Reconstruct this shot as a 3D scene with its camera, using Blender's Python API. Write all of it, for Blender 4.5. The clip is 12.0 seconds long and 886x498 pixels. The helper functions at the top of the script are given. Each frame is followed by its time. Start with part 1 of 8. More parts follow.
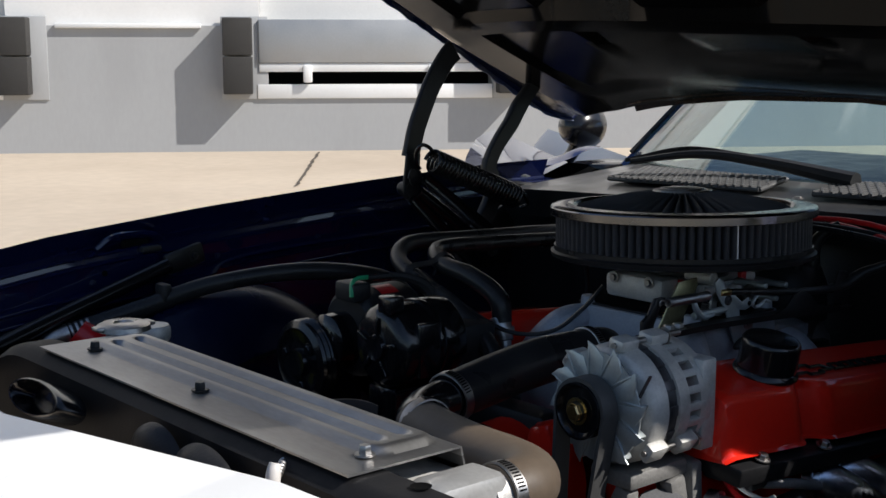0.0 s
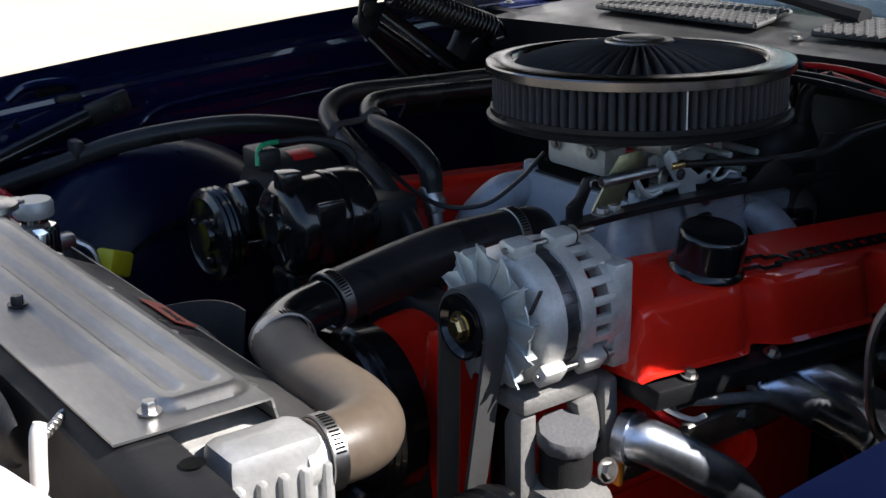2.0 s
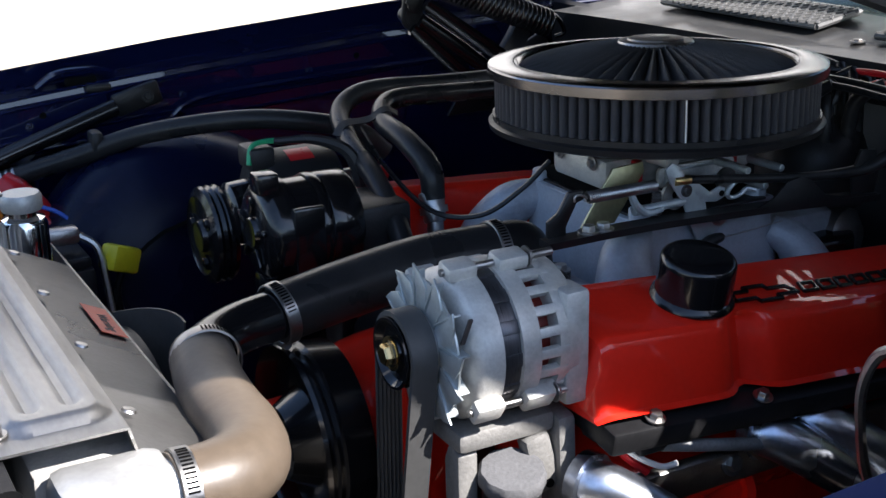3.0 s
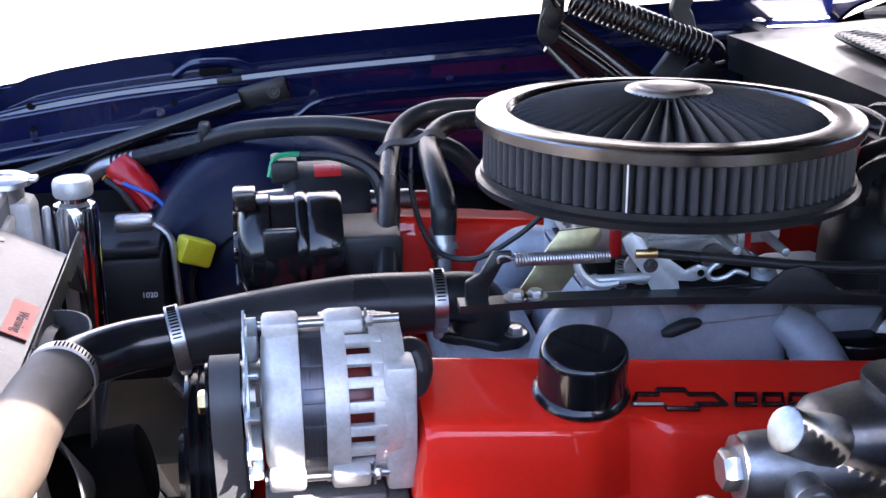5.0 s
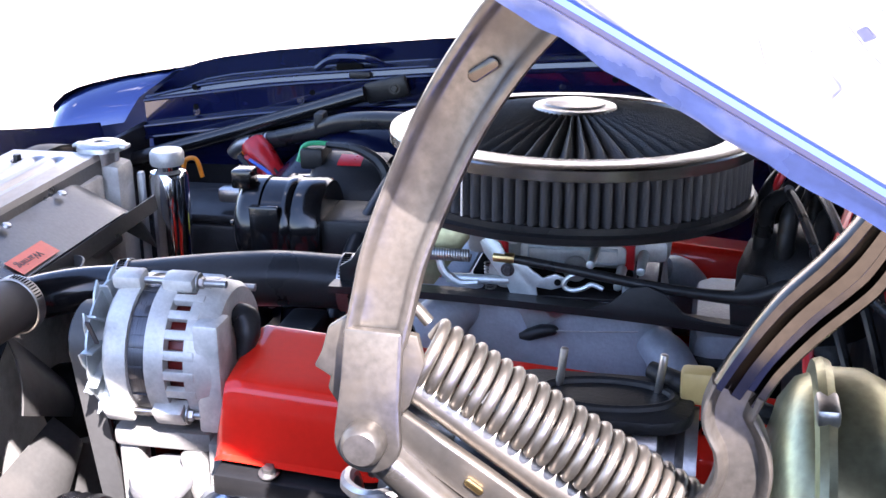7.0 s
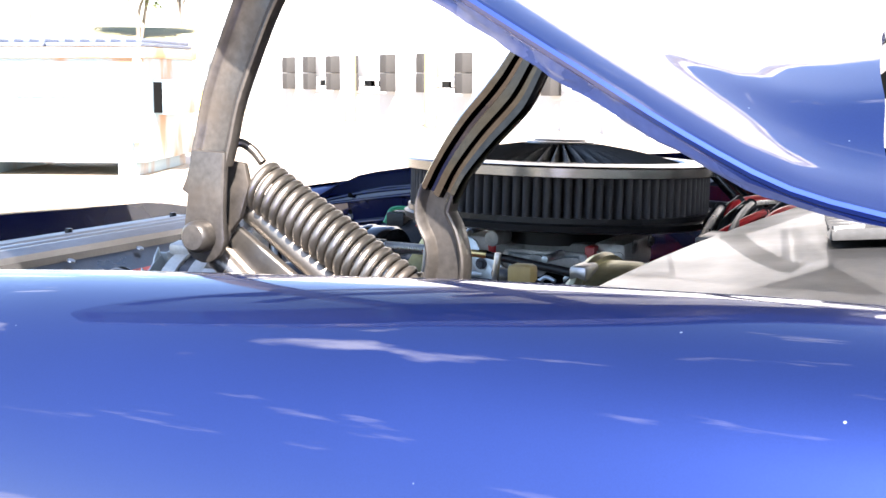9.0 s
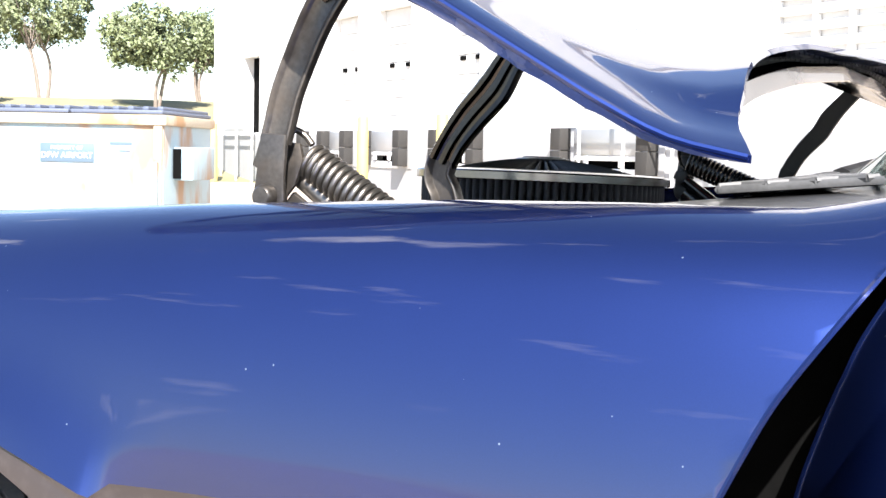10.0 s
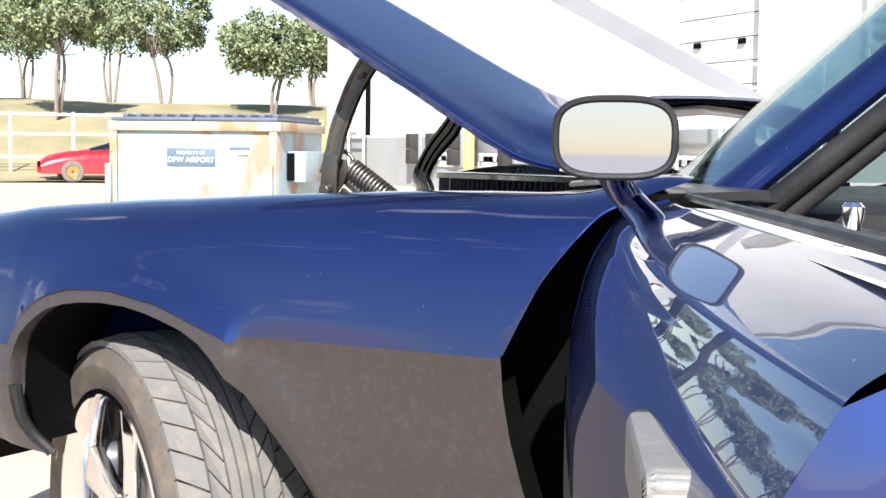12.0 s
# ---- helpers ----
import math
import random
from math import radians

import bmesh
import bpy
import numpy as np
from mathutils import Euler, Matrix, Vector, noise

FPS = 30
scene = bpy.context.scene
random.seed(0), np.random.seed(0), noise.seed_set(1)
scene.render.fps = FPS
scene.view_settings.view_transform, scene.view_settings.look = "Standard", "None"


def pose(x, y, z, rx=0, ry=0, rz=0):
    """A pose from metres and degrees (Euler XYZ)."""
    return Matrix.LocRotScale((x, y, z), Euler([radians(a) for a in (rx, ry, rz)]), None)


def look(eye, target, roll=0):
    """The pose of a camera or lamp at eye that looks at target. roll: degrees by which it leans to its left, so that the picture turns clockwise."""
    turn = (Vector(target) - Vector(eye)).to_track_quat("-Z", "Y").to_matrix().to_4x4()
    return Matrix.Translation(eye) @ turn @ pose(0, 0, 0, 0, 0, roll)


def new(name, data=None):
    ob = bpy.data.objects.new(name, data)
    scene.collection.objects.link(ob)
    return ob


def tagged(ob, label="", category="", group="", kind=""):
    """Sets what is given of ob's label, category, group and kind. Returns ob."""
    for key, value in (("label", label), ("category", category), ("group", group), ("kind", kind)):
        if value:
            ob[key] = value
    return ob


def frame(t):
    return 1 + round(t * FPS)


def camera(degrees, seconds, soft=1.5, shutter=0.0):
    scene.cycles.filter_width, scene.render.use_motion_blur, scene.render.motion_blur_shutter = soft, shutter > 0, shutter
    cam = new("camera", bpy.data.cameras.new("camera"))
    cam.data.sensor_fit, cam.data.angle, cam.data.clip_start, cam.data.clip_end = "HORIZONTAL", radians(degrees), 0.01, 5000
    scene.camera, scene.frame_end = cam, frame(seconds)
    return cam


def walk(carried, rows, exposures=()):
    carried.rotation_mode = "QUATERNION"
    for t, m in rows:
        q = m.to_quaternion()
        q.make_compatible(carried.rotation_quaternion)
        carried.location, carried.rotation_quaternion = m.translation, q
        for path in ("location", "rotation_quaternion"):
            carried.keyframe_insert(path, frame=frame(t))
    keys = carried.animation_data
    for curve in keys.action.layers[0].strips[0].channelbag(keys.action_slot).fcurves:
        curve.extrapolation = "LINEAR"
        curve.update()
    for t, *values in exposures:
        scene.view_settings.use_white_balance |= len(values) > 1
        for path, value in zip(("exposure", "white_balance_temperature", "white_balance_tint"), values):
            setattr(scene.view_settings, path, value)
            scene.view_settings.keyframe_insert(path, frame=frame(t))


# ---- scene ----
cam = camera(37.94, 12.0)
# seconds, eye x y z, heading, pitch, roll
PATH = [
    (0, -1.3767, -1.1107, 1.1877, 49.478, -8.877, -0.008),
    (0.5, -1.2931, -1.0537, 1.2073, 49.417, -12.939, 0.017),
    (1, -1.2253, -1.0377, 1.2210, 49.532, -16.634, 0.125),
    (1.5, -1.1512, -1.0441, 1.2349, 50.538, -17.912, -0.068),
    (2, -1.0664, -1.0666, 1.2428, 53.843, -18.425, -1.050),
    (2.5, -0.9732, -1.0902, 1.2374, 57.436, -18.577, -1.236),
    (3, -0.8431, -1.0881, 1.2320, 61.843, -18.783, -1.317),
    (3.2, -0.8242, -1.0681, 1.2242, 61.908, -18.492, -0.701),
    (4.8, -0.4164, -1.1394, 1.2608, 80.146, -19.426, -0.685),
    (5, -0.3671, -1.1316, 1.2525, 82.180, -19.291, -0.571),
    (5.5, -0.2483, -1.1149, 1.2579, 87.223, -19.503, -0.739),
    (6, -0.1431, -1.1290, 1.2659, 92.259, -19.562, -0.793),
    (6.5, 0.0144, -1.1821, 1.2778, 97.388, -19.291, -0.676),
    (7, 0.1365, -1.2160, 1.2710, 102.458, -18.935, -0.945),
    (7.5, 0.2510, -1.2086, 1.2495, 107.673, -18.513, -1.353),
    (7.7, 0.2887, -1.2059, 1.2346, 109.451, -18.126, -1.612),
    (9.3, 0.5864, -1.4860, 1.0439, 116.581, -5.947, 0.676),
    (9.5, 0.6170, -1.5530, 1.0288, 116.566, -5.331, 0.959),
    (10, 0.6947, -1.6970, 1.0034, 116.621, -4.257, 1.173),
    (10.5, 0.8144, -1.8848, 0.9922, 117.034, -3.888, 0.758),
    (11, 0.9392, -2.0837, 1.0002, 118.142, -3.833, 0.754),
    (11.5, 1.1069, -2.2937, 1.0182, 119.501, -4.267, 0.363),
    (12, 1.3030, -2.4188, 1.0257, 121.674, -4.316, 0.656),
]


def aim(x, y, z, yaw, pitch, roll):
    a, b = radians(yaw), radians(pitch)
    eye = Vector((x, y, z))
    return look(eye, eye + Vector((math.cos(a) * math.cos(b), math.sin(a) * math.cos(b), math.sin(b))), roll)


# seconds, stops, kelvin, tint
EXPOSURES = [(0, 0.5, 6300, 11), (1.0, 0.7, 6300, 11), (1.5, 1.1, 6300, 12), (3.2, 2.1, 6200, 14), (4.8, 3.5, 6150, 24), (7.7, 3.4, 6250, 22), (9.3, 2.6, 6450, 15), (10, 1.95, 6300, 13), (12, 1.42, 6300, 11)]
walk(cam, [(r[0], aim(*r[1:])) for r in PATH], EXPOSURES)

# ---- daylight ----
SUN_AZ, SUN_EL = -59.5, 43.0
world = bpy.data.worlds.new("daylight")
scene.world = world
world.use_nodes = True
nt = world.node_tree
sky = nt.nodes.new("ShaderNodeTexSky")
sky.sky_type = "NISHITA"
sky.sun_disc = False
sky.sun_elevation = radians(SUN_EL)
sky.sun_rotation = radians(90 - SUN_AZ)
sky.air_density, sky.dust_density, sky.ozone_density = 1.0, 0.5, 1.2
# a few small fair-weather clouds
sky_at = nt.nodes.new("ShaderNodeTexCoord")
sky_map = nt.nodes.new("ShaderNodeMapping")
sky_map.inputs["Scale"].default_value = (2.4, 2.4, 5.5)
nt.links.new(sky_at.outputs["Generated"], sky_map.inputs["Vector"])
puffs = nt.nodes.new("ShaderNodeTexNoise")
puffs.inputs["Scale"].default_value, puffs.inputs["Detail"].default_value = 2.0, 5.0
nt.links.new(sky_map.outputs[0], puffs.inputs["Vector"])
thin = nt.nodes.new("ShaderNodeMapRange")
thin.inputs["From Min"].default_value, thin.inputs["From Max"].default_value = 0.63, 0.76
thin.inputs["To Min"].default_value, thin.inputs["To Max"].default_value = 0.0, 0.85
nt.links.new(puffs.outputs["Fac"], thin.inputs["Value"])
cloud_mix = nt.nodes.new("ShaderNodeMix")
cloud_mix.data_type = "RGBA"
cloud_mix.inputs["B"].default_value = (13.0, 12.8, 12.6, 1)
nt.links.new(thin.outputs[0], cloud_mix.inputs["Factor"])
nt.links.new(sky.outputs[0], cloud_mix.inputs["A"])
nt.links.new(cloud_mix.outputs["Result"], nt.nodes["Background"].inputs[0])
nt.nodes["Background"].inputs[1].default_value = 0.078
sun = new("sun", bpy.data.lights.new("sun", "SUN"))
sun.data.energy, sun.data.angle, sun.data.color = 4.2, radians(0.53), (1.0, 0.95, 0.87)
sun_way = Vector((math.cos(radians(SUN_AZ)) * math.cos(radians(SUN_EL)), math.sin(radians(SUN_AZ)) * math.cos(radians(SUN_EL)), math.sin(radians(SUN_EL))))
sun.matrix_world = look(sun_way * 40, (0, 0, 0))

# ---- materials ----
def mat(name, color, rough=0.5, metal=0.0, vary=0.12, scale=18.0, fine=160.0, bump=0.0, bump_scale=None, coat=0.0, rough_vary=0.08,
        dirt=None, dirt_amount=0.0, dirt_scale=6.0, stretch=(1, 1, 1), per_object=0.0, per_island=0.0, ior=1.5, distance=0.002):
    """A surface with two scales of colour variation, uneven gloss, fine relief and, if given, patches of dirt."""
    m = bpy.data.materials.new(name)
    m.use_nodes = True
    t = m.node_tree
    n, ln = t.nodes, t.links
    b = n["Principled BSDF"]
    tc = n.new("ShaderNodeTexCoord")
    mp = n.new("ShaderNodeMapping")
    mp.inputs["Scale"].default_value = stretch
    ln.new(tc.outputs["Object"], mp.inputs["Vector"])

    def noise_at(s, detail=4.0):
        k = n.new("ShaderNodeTexNoise")
        k.inputs["Scale"].default_value, k.inputs["Detail"].default_value = s, detail
        ln.new(mp.outputs[0], k.inputs["Vector"])
        return k

    big, small = noise_at(scale), noise_at(fine, 3.0)
    mix = n.new("ShaderNodeMath")
    mix.operation = "ADD"
    ln.new(big.outputs["Fac"], mix.inputs[0])
    ln.new(small.outputs["Fac"], mix.inputs[1])
    ramp = n.new("ShaderNodeMapRange")
    ramp.inputs["From Min"].default_value, ramp.inputs["From Max"].default_value = 0.6, 1.4
    ramp.inputs["To Min"].default_value, ramp.inputs["To Max"].default_value = 1 - vary, 1 + vary
    ln.new(mix.outputs[0], ramp.inputs["Value"])
    hsv = n.new("ShaderNodeHueSaturation")
    hsv.inputs["Color"].default_value = (*color, 1)
    value = ramp.outputs[0]
    if per_object or per_island:
        if per_object:
            src = n.new("ShaderNodeObjectInfo").outputs["Random"]
        else:
            src = n.new("ShaderNodeNewGeometry").outputs["Random Per Island"]
        amount = per_object or per_island
        r2 = n.new("ShaderNodeMapRange")
        r2.inputs["To Min"].default_value, r2.inputs["To Max"].default_value = 1 - amount, 1 + amount
        ln.new(src, r2.inputs["Value"])
        mul = n.new("ShaderNodeMath")
        mul.operation = "MULTIPLY"
        ln.new(value, mul.inputs[0])
        ln.new(r2.outputs[0], mul.inputs[1])
        value = mul.outputs[0]
    ln.new(value, hsv.inputs["Value"])
    col = hsv.outputs[0]
    rr = n.new("ShaderNodeMapRange")
    rr.inputs["From Min"].default_value, rr.inputs["From Max"].default_value = 0.3, 0.7
    rr.inputs["To Min"].default_value, rr.inputs["To Max"].default_value = max(0.02, rough - rough_vary), min(1, rough + rough_vary)
    ln.new(big.outputs["Fac"], rr.inputs["Value"])
    rough_out = rr.outputs[0]
    if dirt:
        dn = noise_at(dirt_scale, 7.0)
        dr = n.new("ShaderNodeMapRange")
        dr.inputs["From Min"].default_value, dr.inputs["From Max"].default_value = 0.5, 0.66
        dr.inputs["To Min"].default_value, dr.inputs["To Max"].default_value = 0.0, dirt_amount
        ln.new(dn.outputs["Fac"], dr.inputs["Value"])
        dm = n.new("ShaderNodeMix")
        dm.data_type = "RGBA"
        dm.inputs["B"].default_value = (*dirt, 1)
        ln.new(dr.outputs[0], dm.inputs["Factor"])
        ln.new(col, dm.inputs["A"])
        col = dm.outputs["Result"]
        rm = n.new("ShaderNodeMix")
        rm.inputs["B"].default_value = 0.8
        ln.new(dr.outputs[0], rm.inputs["Factor"])
        ln.new(rough_out, rm.inputs["A"])
        rough_out = rm.outputs["Result"]
    ln.new(col, b.inputs["Base Color"])
    ln.new(rough_out, b.inputs["Roughness"])
    b.inputs["Metallic"].default_value = metal
    b.inputs["IOR"].default_value = ior
    b.inputs["Coat Weight"].default_value = coat
    b.inputs["Coat Roughness"].default_value = 0.03
    if bump:
        bn = noise_at(bump_scale, 5.0) if bump_scale else small
        bp = n.new("ShaderNodeBump")
        bp.inputs["Strength"].default_value, bp.inputs["Distance"].default_value = bump, distance
        ln.new(bn.outputs["Fac"], bp.inputs["Height"])
        ln.new(bp.outputs[0], b.inputs["Normal"])
    return m


def metal_flake(name, color, deep):
    """Blue car paint: dark flakes under a clear coat, a few bright specks of dust."""
    m = mat(name, color, rough=0.45, metal=0.96, vary=0.10, scale=3.0, fine=900.0, coat=1.0, rough_vary=0.03)
    n, ln = m.node_tree.nodes, m.node_tree.links
    b = n["Principled BSDF"]
    b.inputs["Coat Roughness"].default_value = 0.012
    b.inputs["Coat IOR"].default_value = 1.62
    b.inputs["Specular IOR Level"].default_value = 0.1
    v = n.new("ShaderNodeTexVoronoi")
    v.inputs["Scale"].default_value = 34.0
    tc = n.new("ShaderNodeTexCoord")
    ln.new(tc.outputs["Object"], v.inputs["Vector"])
    r = n.new("ShaderNodeMapRange")
    r.inputs["From Min"].default_value, r.inputs["From Max"].default_value = 0.014, 0.030
    r.inputs["To Min"].default_value, r.inputs["To Max"].default_value = 1.0, 0.0
    ln.new(v.outputs["Distance"], r.inputs["Value"])
    mx = n.new("ShaderNodeMix")
    mx.data_type = "RGBA"
    mx.inputs["B"].default_value = (0.38, 0.44, 0.55, 1)
    old = b.inputs["Base Color"].links[0].from_socket
    ln.new(r.outputs[0], mx.inputs["Factor"])
    ln.new(old, mx.inputs["A"])
    ln.new(mx.outputs["Result"], b.inputs["Base Color"])
    return m


def glass(name, tint=(0.85, 0.95, 0.93), rough=0.0):
    m = bpy.data.materials.new(name)
    m.use_nodes = True
    n, ln = m.node_tree.nodes, m.node_tree.links
    n.remove(n["Principled BSDF"])
    g, tr, mix, fr = n.new("ShaderNodeBsdfGlossy"), n.new("ShaderNodeBsdfTransparent"), n.new("ShaderNodeMixShader"), n.new("ShaderNodeLayerWeight")
    g.inputs["Roughness"].default_value = rough
    tr.inputs["Color"].default_value = (*tint, 1)
    fr.inputs["Blend"].default_value = 0.25
    lim = n.new("ShaderNodeMapRange")
    lim.inputs["To Min"].default_value, lim.inputs["To Max"].default_value = 0.04, 0.75
    ln.new(fr.outputs["Facing"], lim.inputs["Value"])
    ln.new(lim.outputs[0], mix.inputs[0])
    ln.new(tr.outputs[0], mix.inputs[1])
    ln.new(g.outputs[0], mix.inputs[2])
    ln.new(mix.outputs[0], n["Material Output"].inputs["Surface"])
    return m


M_BLUE = metal_flake("blue_metallic_paint", (0.015, 0.032, 0.148), (0.005, 0.01, 0.08))
# far darker than the body blue: the bay's shade is in this colour
M_BLUE_BAY = mat("shaded_bay_blue", (0.0025, 0.005, 0.032), 0.22, 0.0, 0.15, 5, 120, coat=1.0, ior=1.35)
M_GREY_PAINT = mat("grey_lower_paint", (0.030, 0.024, 0.025), 0.45, 0.0, 0.05, 4, 300, coat=0.3, dirt=(0.12, 0.105, 0.10), dirt_amount=0.10, dirt_scale=90)
M_WHITE_PAINT = mat("white_stripe_paint", (0.8, 0.8, 0.79), 0.25, 0.0, 0.02, 4, 200, coat=0.9)
M_BLACK_PAINT = mat("black_satin_paint", (0.010, 0.010, 0.011), 0.38, 0.0, 0.25, 12, 220, bump=0.12, dirt=(0.05, 0.045, 0.04), dirt_amount=0.12, dirt_scale=14, ior=1.38)
M_BLACK_GLOSS = mat("black_gloss_enamel", (0.006, 0.006, 0.007), 0.20, 0.0, 0.15, 10, 200, coat=0.3, rough_vary=0.06, ior=1.42)
M_BLACK_PLASTIC = mat("black_plastic", (0.014, 0.014, 0.015), 0.45, 0.0, 0.2, 20, 400, bump=0.2, dirt=(0.06, 0.055, 0.05), dirt_amount=0.15, dirt_scale=11, ior=1.38)
M_RUBBER = mat("black_rubber_hose", (0.016, 0.016, 0.017), 0.30, 0.0, 0.22, 14, 260, bump=0.06, dirt=(0.07, 0.065, 0.06), dirt_amount=0.15, dirt_scale=12, ior=1.32)
M_HOSE_TAN = mat("sun_bleached_hose", (0.098, 0.074, 0.053), 0.45, 0.0, 0.14, 8, 120, bump=0.12, dirt=(0.060, 0.052, 0.046), dirt_amount=0.8, dirt_scale=4)
M_RED = mat("red_engine_enamel", (0.80, 0.021, 0.008), 0.42, 0.0, 0.06, 7, 150, coat=0.8, ior=1.25)
M_ALU = mat("cast_aluminium", (0.56, 0.55, 0.52), 0.5, 0.4, 0.14, 16, 300, bump=0.22, dirt=(0.20, 0.18, 0.16), dirt_amount=0.5, dirt_scale=20)
M_ALU_PAINT = mat("dull_intake_aluminium", (0.36, 0.39, 0.44), 0.5, 0.25, 0.12, 14, 260, bump=0.3, dirt=(0.16, 0.15, 0.14), dirt_amount=0.5, dirt_scale=12)
M_CHROME = mat("chrome", (0.80, 0.80, 0.81), 0.09, 1.0, 0.04, 20, 200, rough_vary=0.05)
M_BLUE_CHROME = mat("dark_blue_bright_stem", (0.12, 0.14, 0.24), 0.10, 1.0, 0.05, 20, 200)
M_IRON = mat("dull_cast_grey", (0.20, 0.195, 0.185), 0.6, 0.3, 0.2, 18, 260, bump=0.3)
M_ZINC_WHITE = mat("pale_zinc", (0.45, 0.49, 0.50), 0.36, 0.6, 0.12, 22, 260, bump=0.05)
M_HEADER = mat("bluish_header_steel", (0.58, 0.63, 0.72), 0.30, 1.0, 0.2, 9, 200, bump=0.04)
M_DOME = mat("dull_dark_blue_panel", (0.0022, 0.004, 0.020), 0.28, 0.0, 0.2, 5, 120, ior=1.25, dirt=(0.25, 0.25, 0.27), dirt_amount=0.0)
M_SPRING = mat("bare_spring_steel", (0.215, 0.198, 0.178), 0.34, 0.9, 0.15, 12, 220, dirt=(0.2, 0.16, 0.12), dirt_amount=0.3, dirt_scale=16)
M_HOOD_IN = mat("black_inner_hood_enamel", (0.005, 0.005, 0.005), 0.16, 0.0, 0.15, 6, 200, ior=1.22, rough_vary=0.05)
M_FILTER_TOP = mat("dark_gauze_top", (0.055, 0.053, 0.055), 0.55, 0.0, 0.25, 40, 900, bump=0.8, ior=1.35)
M_SIDEWALL = mat("brown_dusty_sidewall", (0.085, 0.070, 0.058), 0.8, 0, 0.15, 9, 200, bump=0.2, dirt=(0.18, 0.14, 0.10), dirt_amount=0.4, dirt_scale=18)
M_STEEL = mat("grey_steel", (0.42, 0.41, 0.40), 0.35, 1.0, 0.18, 22, 300, bump=0.08, dirt=(0.16, 0.12, 0.09), dirt_amount=0.4, dirt_scale=18)
M_HINGE = mat("worn_hinge_steel", (0.092, 0.083, 0.074), 0.37, 0.7, 0.34, 9, 220, bump=0.05, dirt=(0.085, 0.070, 0.055), dirt_amount=0.6, dirt_scale=30)
M_ARM = mat("glossy_dark_arm_steel", (0.060, 0.052, 0.046), 0.2, 1.0, 0.25, 14, 220, rough_vary=0.05)
M_ZINC = mat("yellow_zinc_plating", (0.36, 0.34, 0.20), 0.34, 0.9, 0.25, 7, 160, bump=0.05)
M_BRASS = mat("brass_nut", (0.62, 0.45, 0.2), 0.3, 1.0, 0.15, 20, 200)
M_RAD = mat("grey_radiator_cover", (0.37, 0.366, 0.362), 0.42, 1.0, 0.12, 6, 260, bump=0.06, dirt=(0.2, 0.17, 0.14), dirt_amount=0.3, dirt_scale=9, stretch=(1, 0.25, 1))
M_FILTER = mat("black_pleated_gauze", (0.036, 0.036, 0.041), 0.6, 0.0, 0.25, 40, 900, bump=0.7, ior=1.35)
M_STATOR = mat("dark_stator_laminations", (0.10, 0.10, 0.11), 0.35, 0.8, 0.3, 30, 300, stretch=(40, 1, 1))
M_RED_PLASTIC = mat("red_plastic", (0.5, 0.012, 0.015), 0.35, 0, 0.12, 12, 150)
M_YELLOW = mat("yellow_plastic", (0.62, 0.56, 0.02), 0.4, 0, 0.1, 12, 150)
M_ORANGE = mat("orange_wire", (0.7, 0.22, 0.01), 0.4, 0, 0.1, 12, 150)
M_WHITE_WIRE = mat("white_wire", (0.65, 0.62, 0.58), 0.45, 0, 0.1, 12, 150)
M_STICKER_RED = mat("orange_red_sticker", (0.72, 0.10, 0.05), 0.45, 0, 0.06, 15, 150)
M_STICKER_INK = mat("dark_ink", (0.05, 0.04, 0.04), 0.5, 0, 0.05, 15, 150)
M_TYRE = mat("dusty_tyre_rubber", (0.150, 0.143, 0.135), 0.8, 0, 0.12, 9, 200, bump=0.25, dirt=(0.27, 0.22, 0.175), dirt_amount=0.3, dirt_scale=25)
M_FAN = mat("dull_grey_fan_steel", (0.09, 0.088, 0.085), 0.45, 0.5, 0.15, 14, 200, dirt=(0.08, 0.07, 0.06), dirt_amount=0.4, dirt_scale=14)
# near-black stands in for shade in gaps, wells and holes; some parts too
M_DARK = mat("black_for_shade_and_parts", (0.005, 0.005, 0.005), 0.9, 0, 0.2, 8, 90, ior=1.1)
M_GLASS = glass("windshield_glass", (0.80, 0.93, 0.92))
M_MIRROR = mat("mirror_glass", (0.35, 0.385, 0.48), 0.02, 1.0, 0.01, 20, 200, rough_vary=0.005)
M_COWL = mat("glossy_cowl_black", (0.030, 0.030, 0.030), 0.36, 0.0, 0.25, 14, 220, coat=0.2, bump=0.05)
M_GRILLE = mat("dusty_grey_grille", (0.07, 0.07, 0.07), 0.45, 0.0, 0.25, 30, 260, bump=0.04)
# aluminium a little darker, with the shade at the radiator's ends in it
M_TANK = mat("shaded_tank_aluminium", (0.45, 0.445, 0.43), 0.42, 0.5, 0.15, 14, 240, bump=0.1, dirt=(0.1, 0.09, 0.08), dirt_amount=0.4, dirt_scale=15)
M_CROSSBAR = mat("black_crossbar_enamel", (0.011, 0.011, 0.012), 0.55, 0.0, 0.25, 12, 220, bump=0.08, dirt=(0.05, 0.045, 0.04), dirt_amount=0.12, dirt_scale=14, ior=1.25)
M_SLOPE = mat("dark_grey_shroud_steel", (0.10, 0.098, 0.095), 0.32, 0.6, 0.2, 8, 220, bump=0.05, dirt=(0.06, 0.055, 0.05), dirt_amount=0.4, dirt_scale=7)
# pale base and patches stand in for mirrored ground, besides worn paint
M_FLANGE = mat("worn_blue_painted_sheen", (0.09, 0.13, 0.31), 0.3, 0.2, 0.2, 9, 200, coat=0.8, dirt=(0.50, 0.51, 0.57), dirt_amount=0.9, dirt_scale=11)
# the brown stands in for tan ground mirrored in the black lip
M_LIP = mat("gloss_black_lip_brown_reflection", (0.05, 0.035, 0.026), 0.22, 0.3, 0.15, 10, 160, coat=0.6)
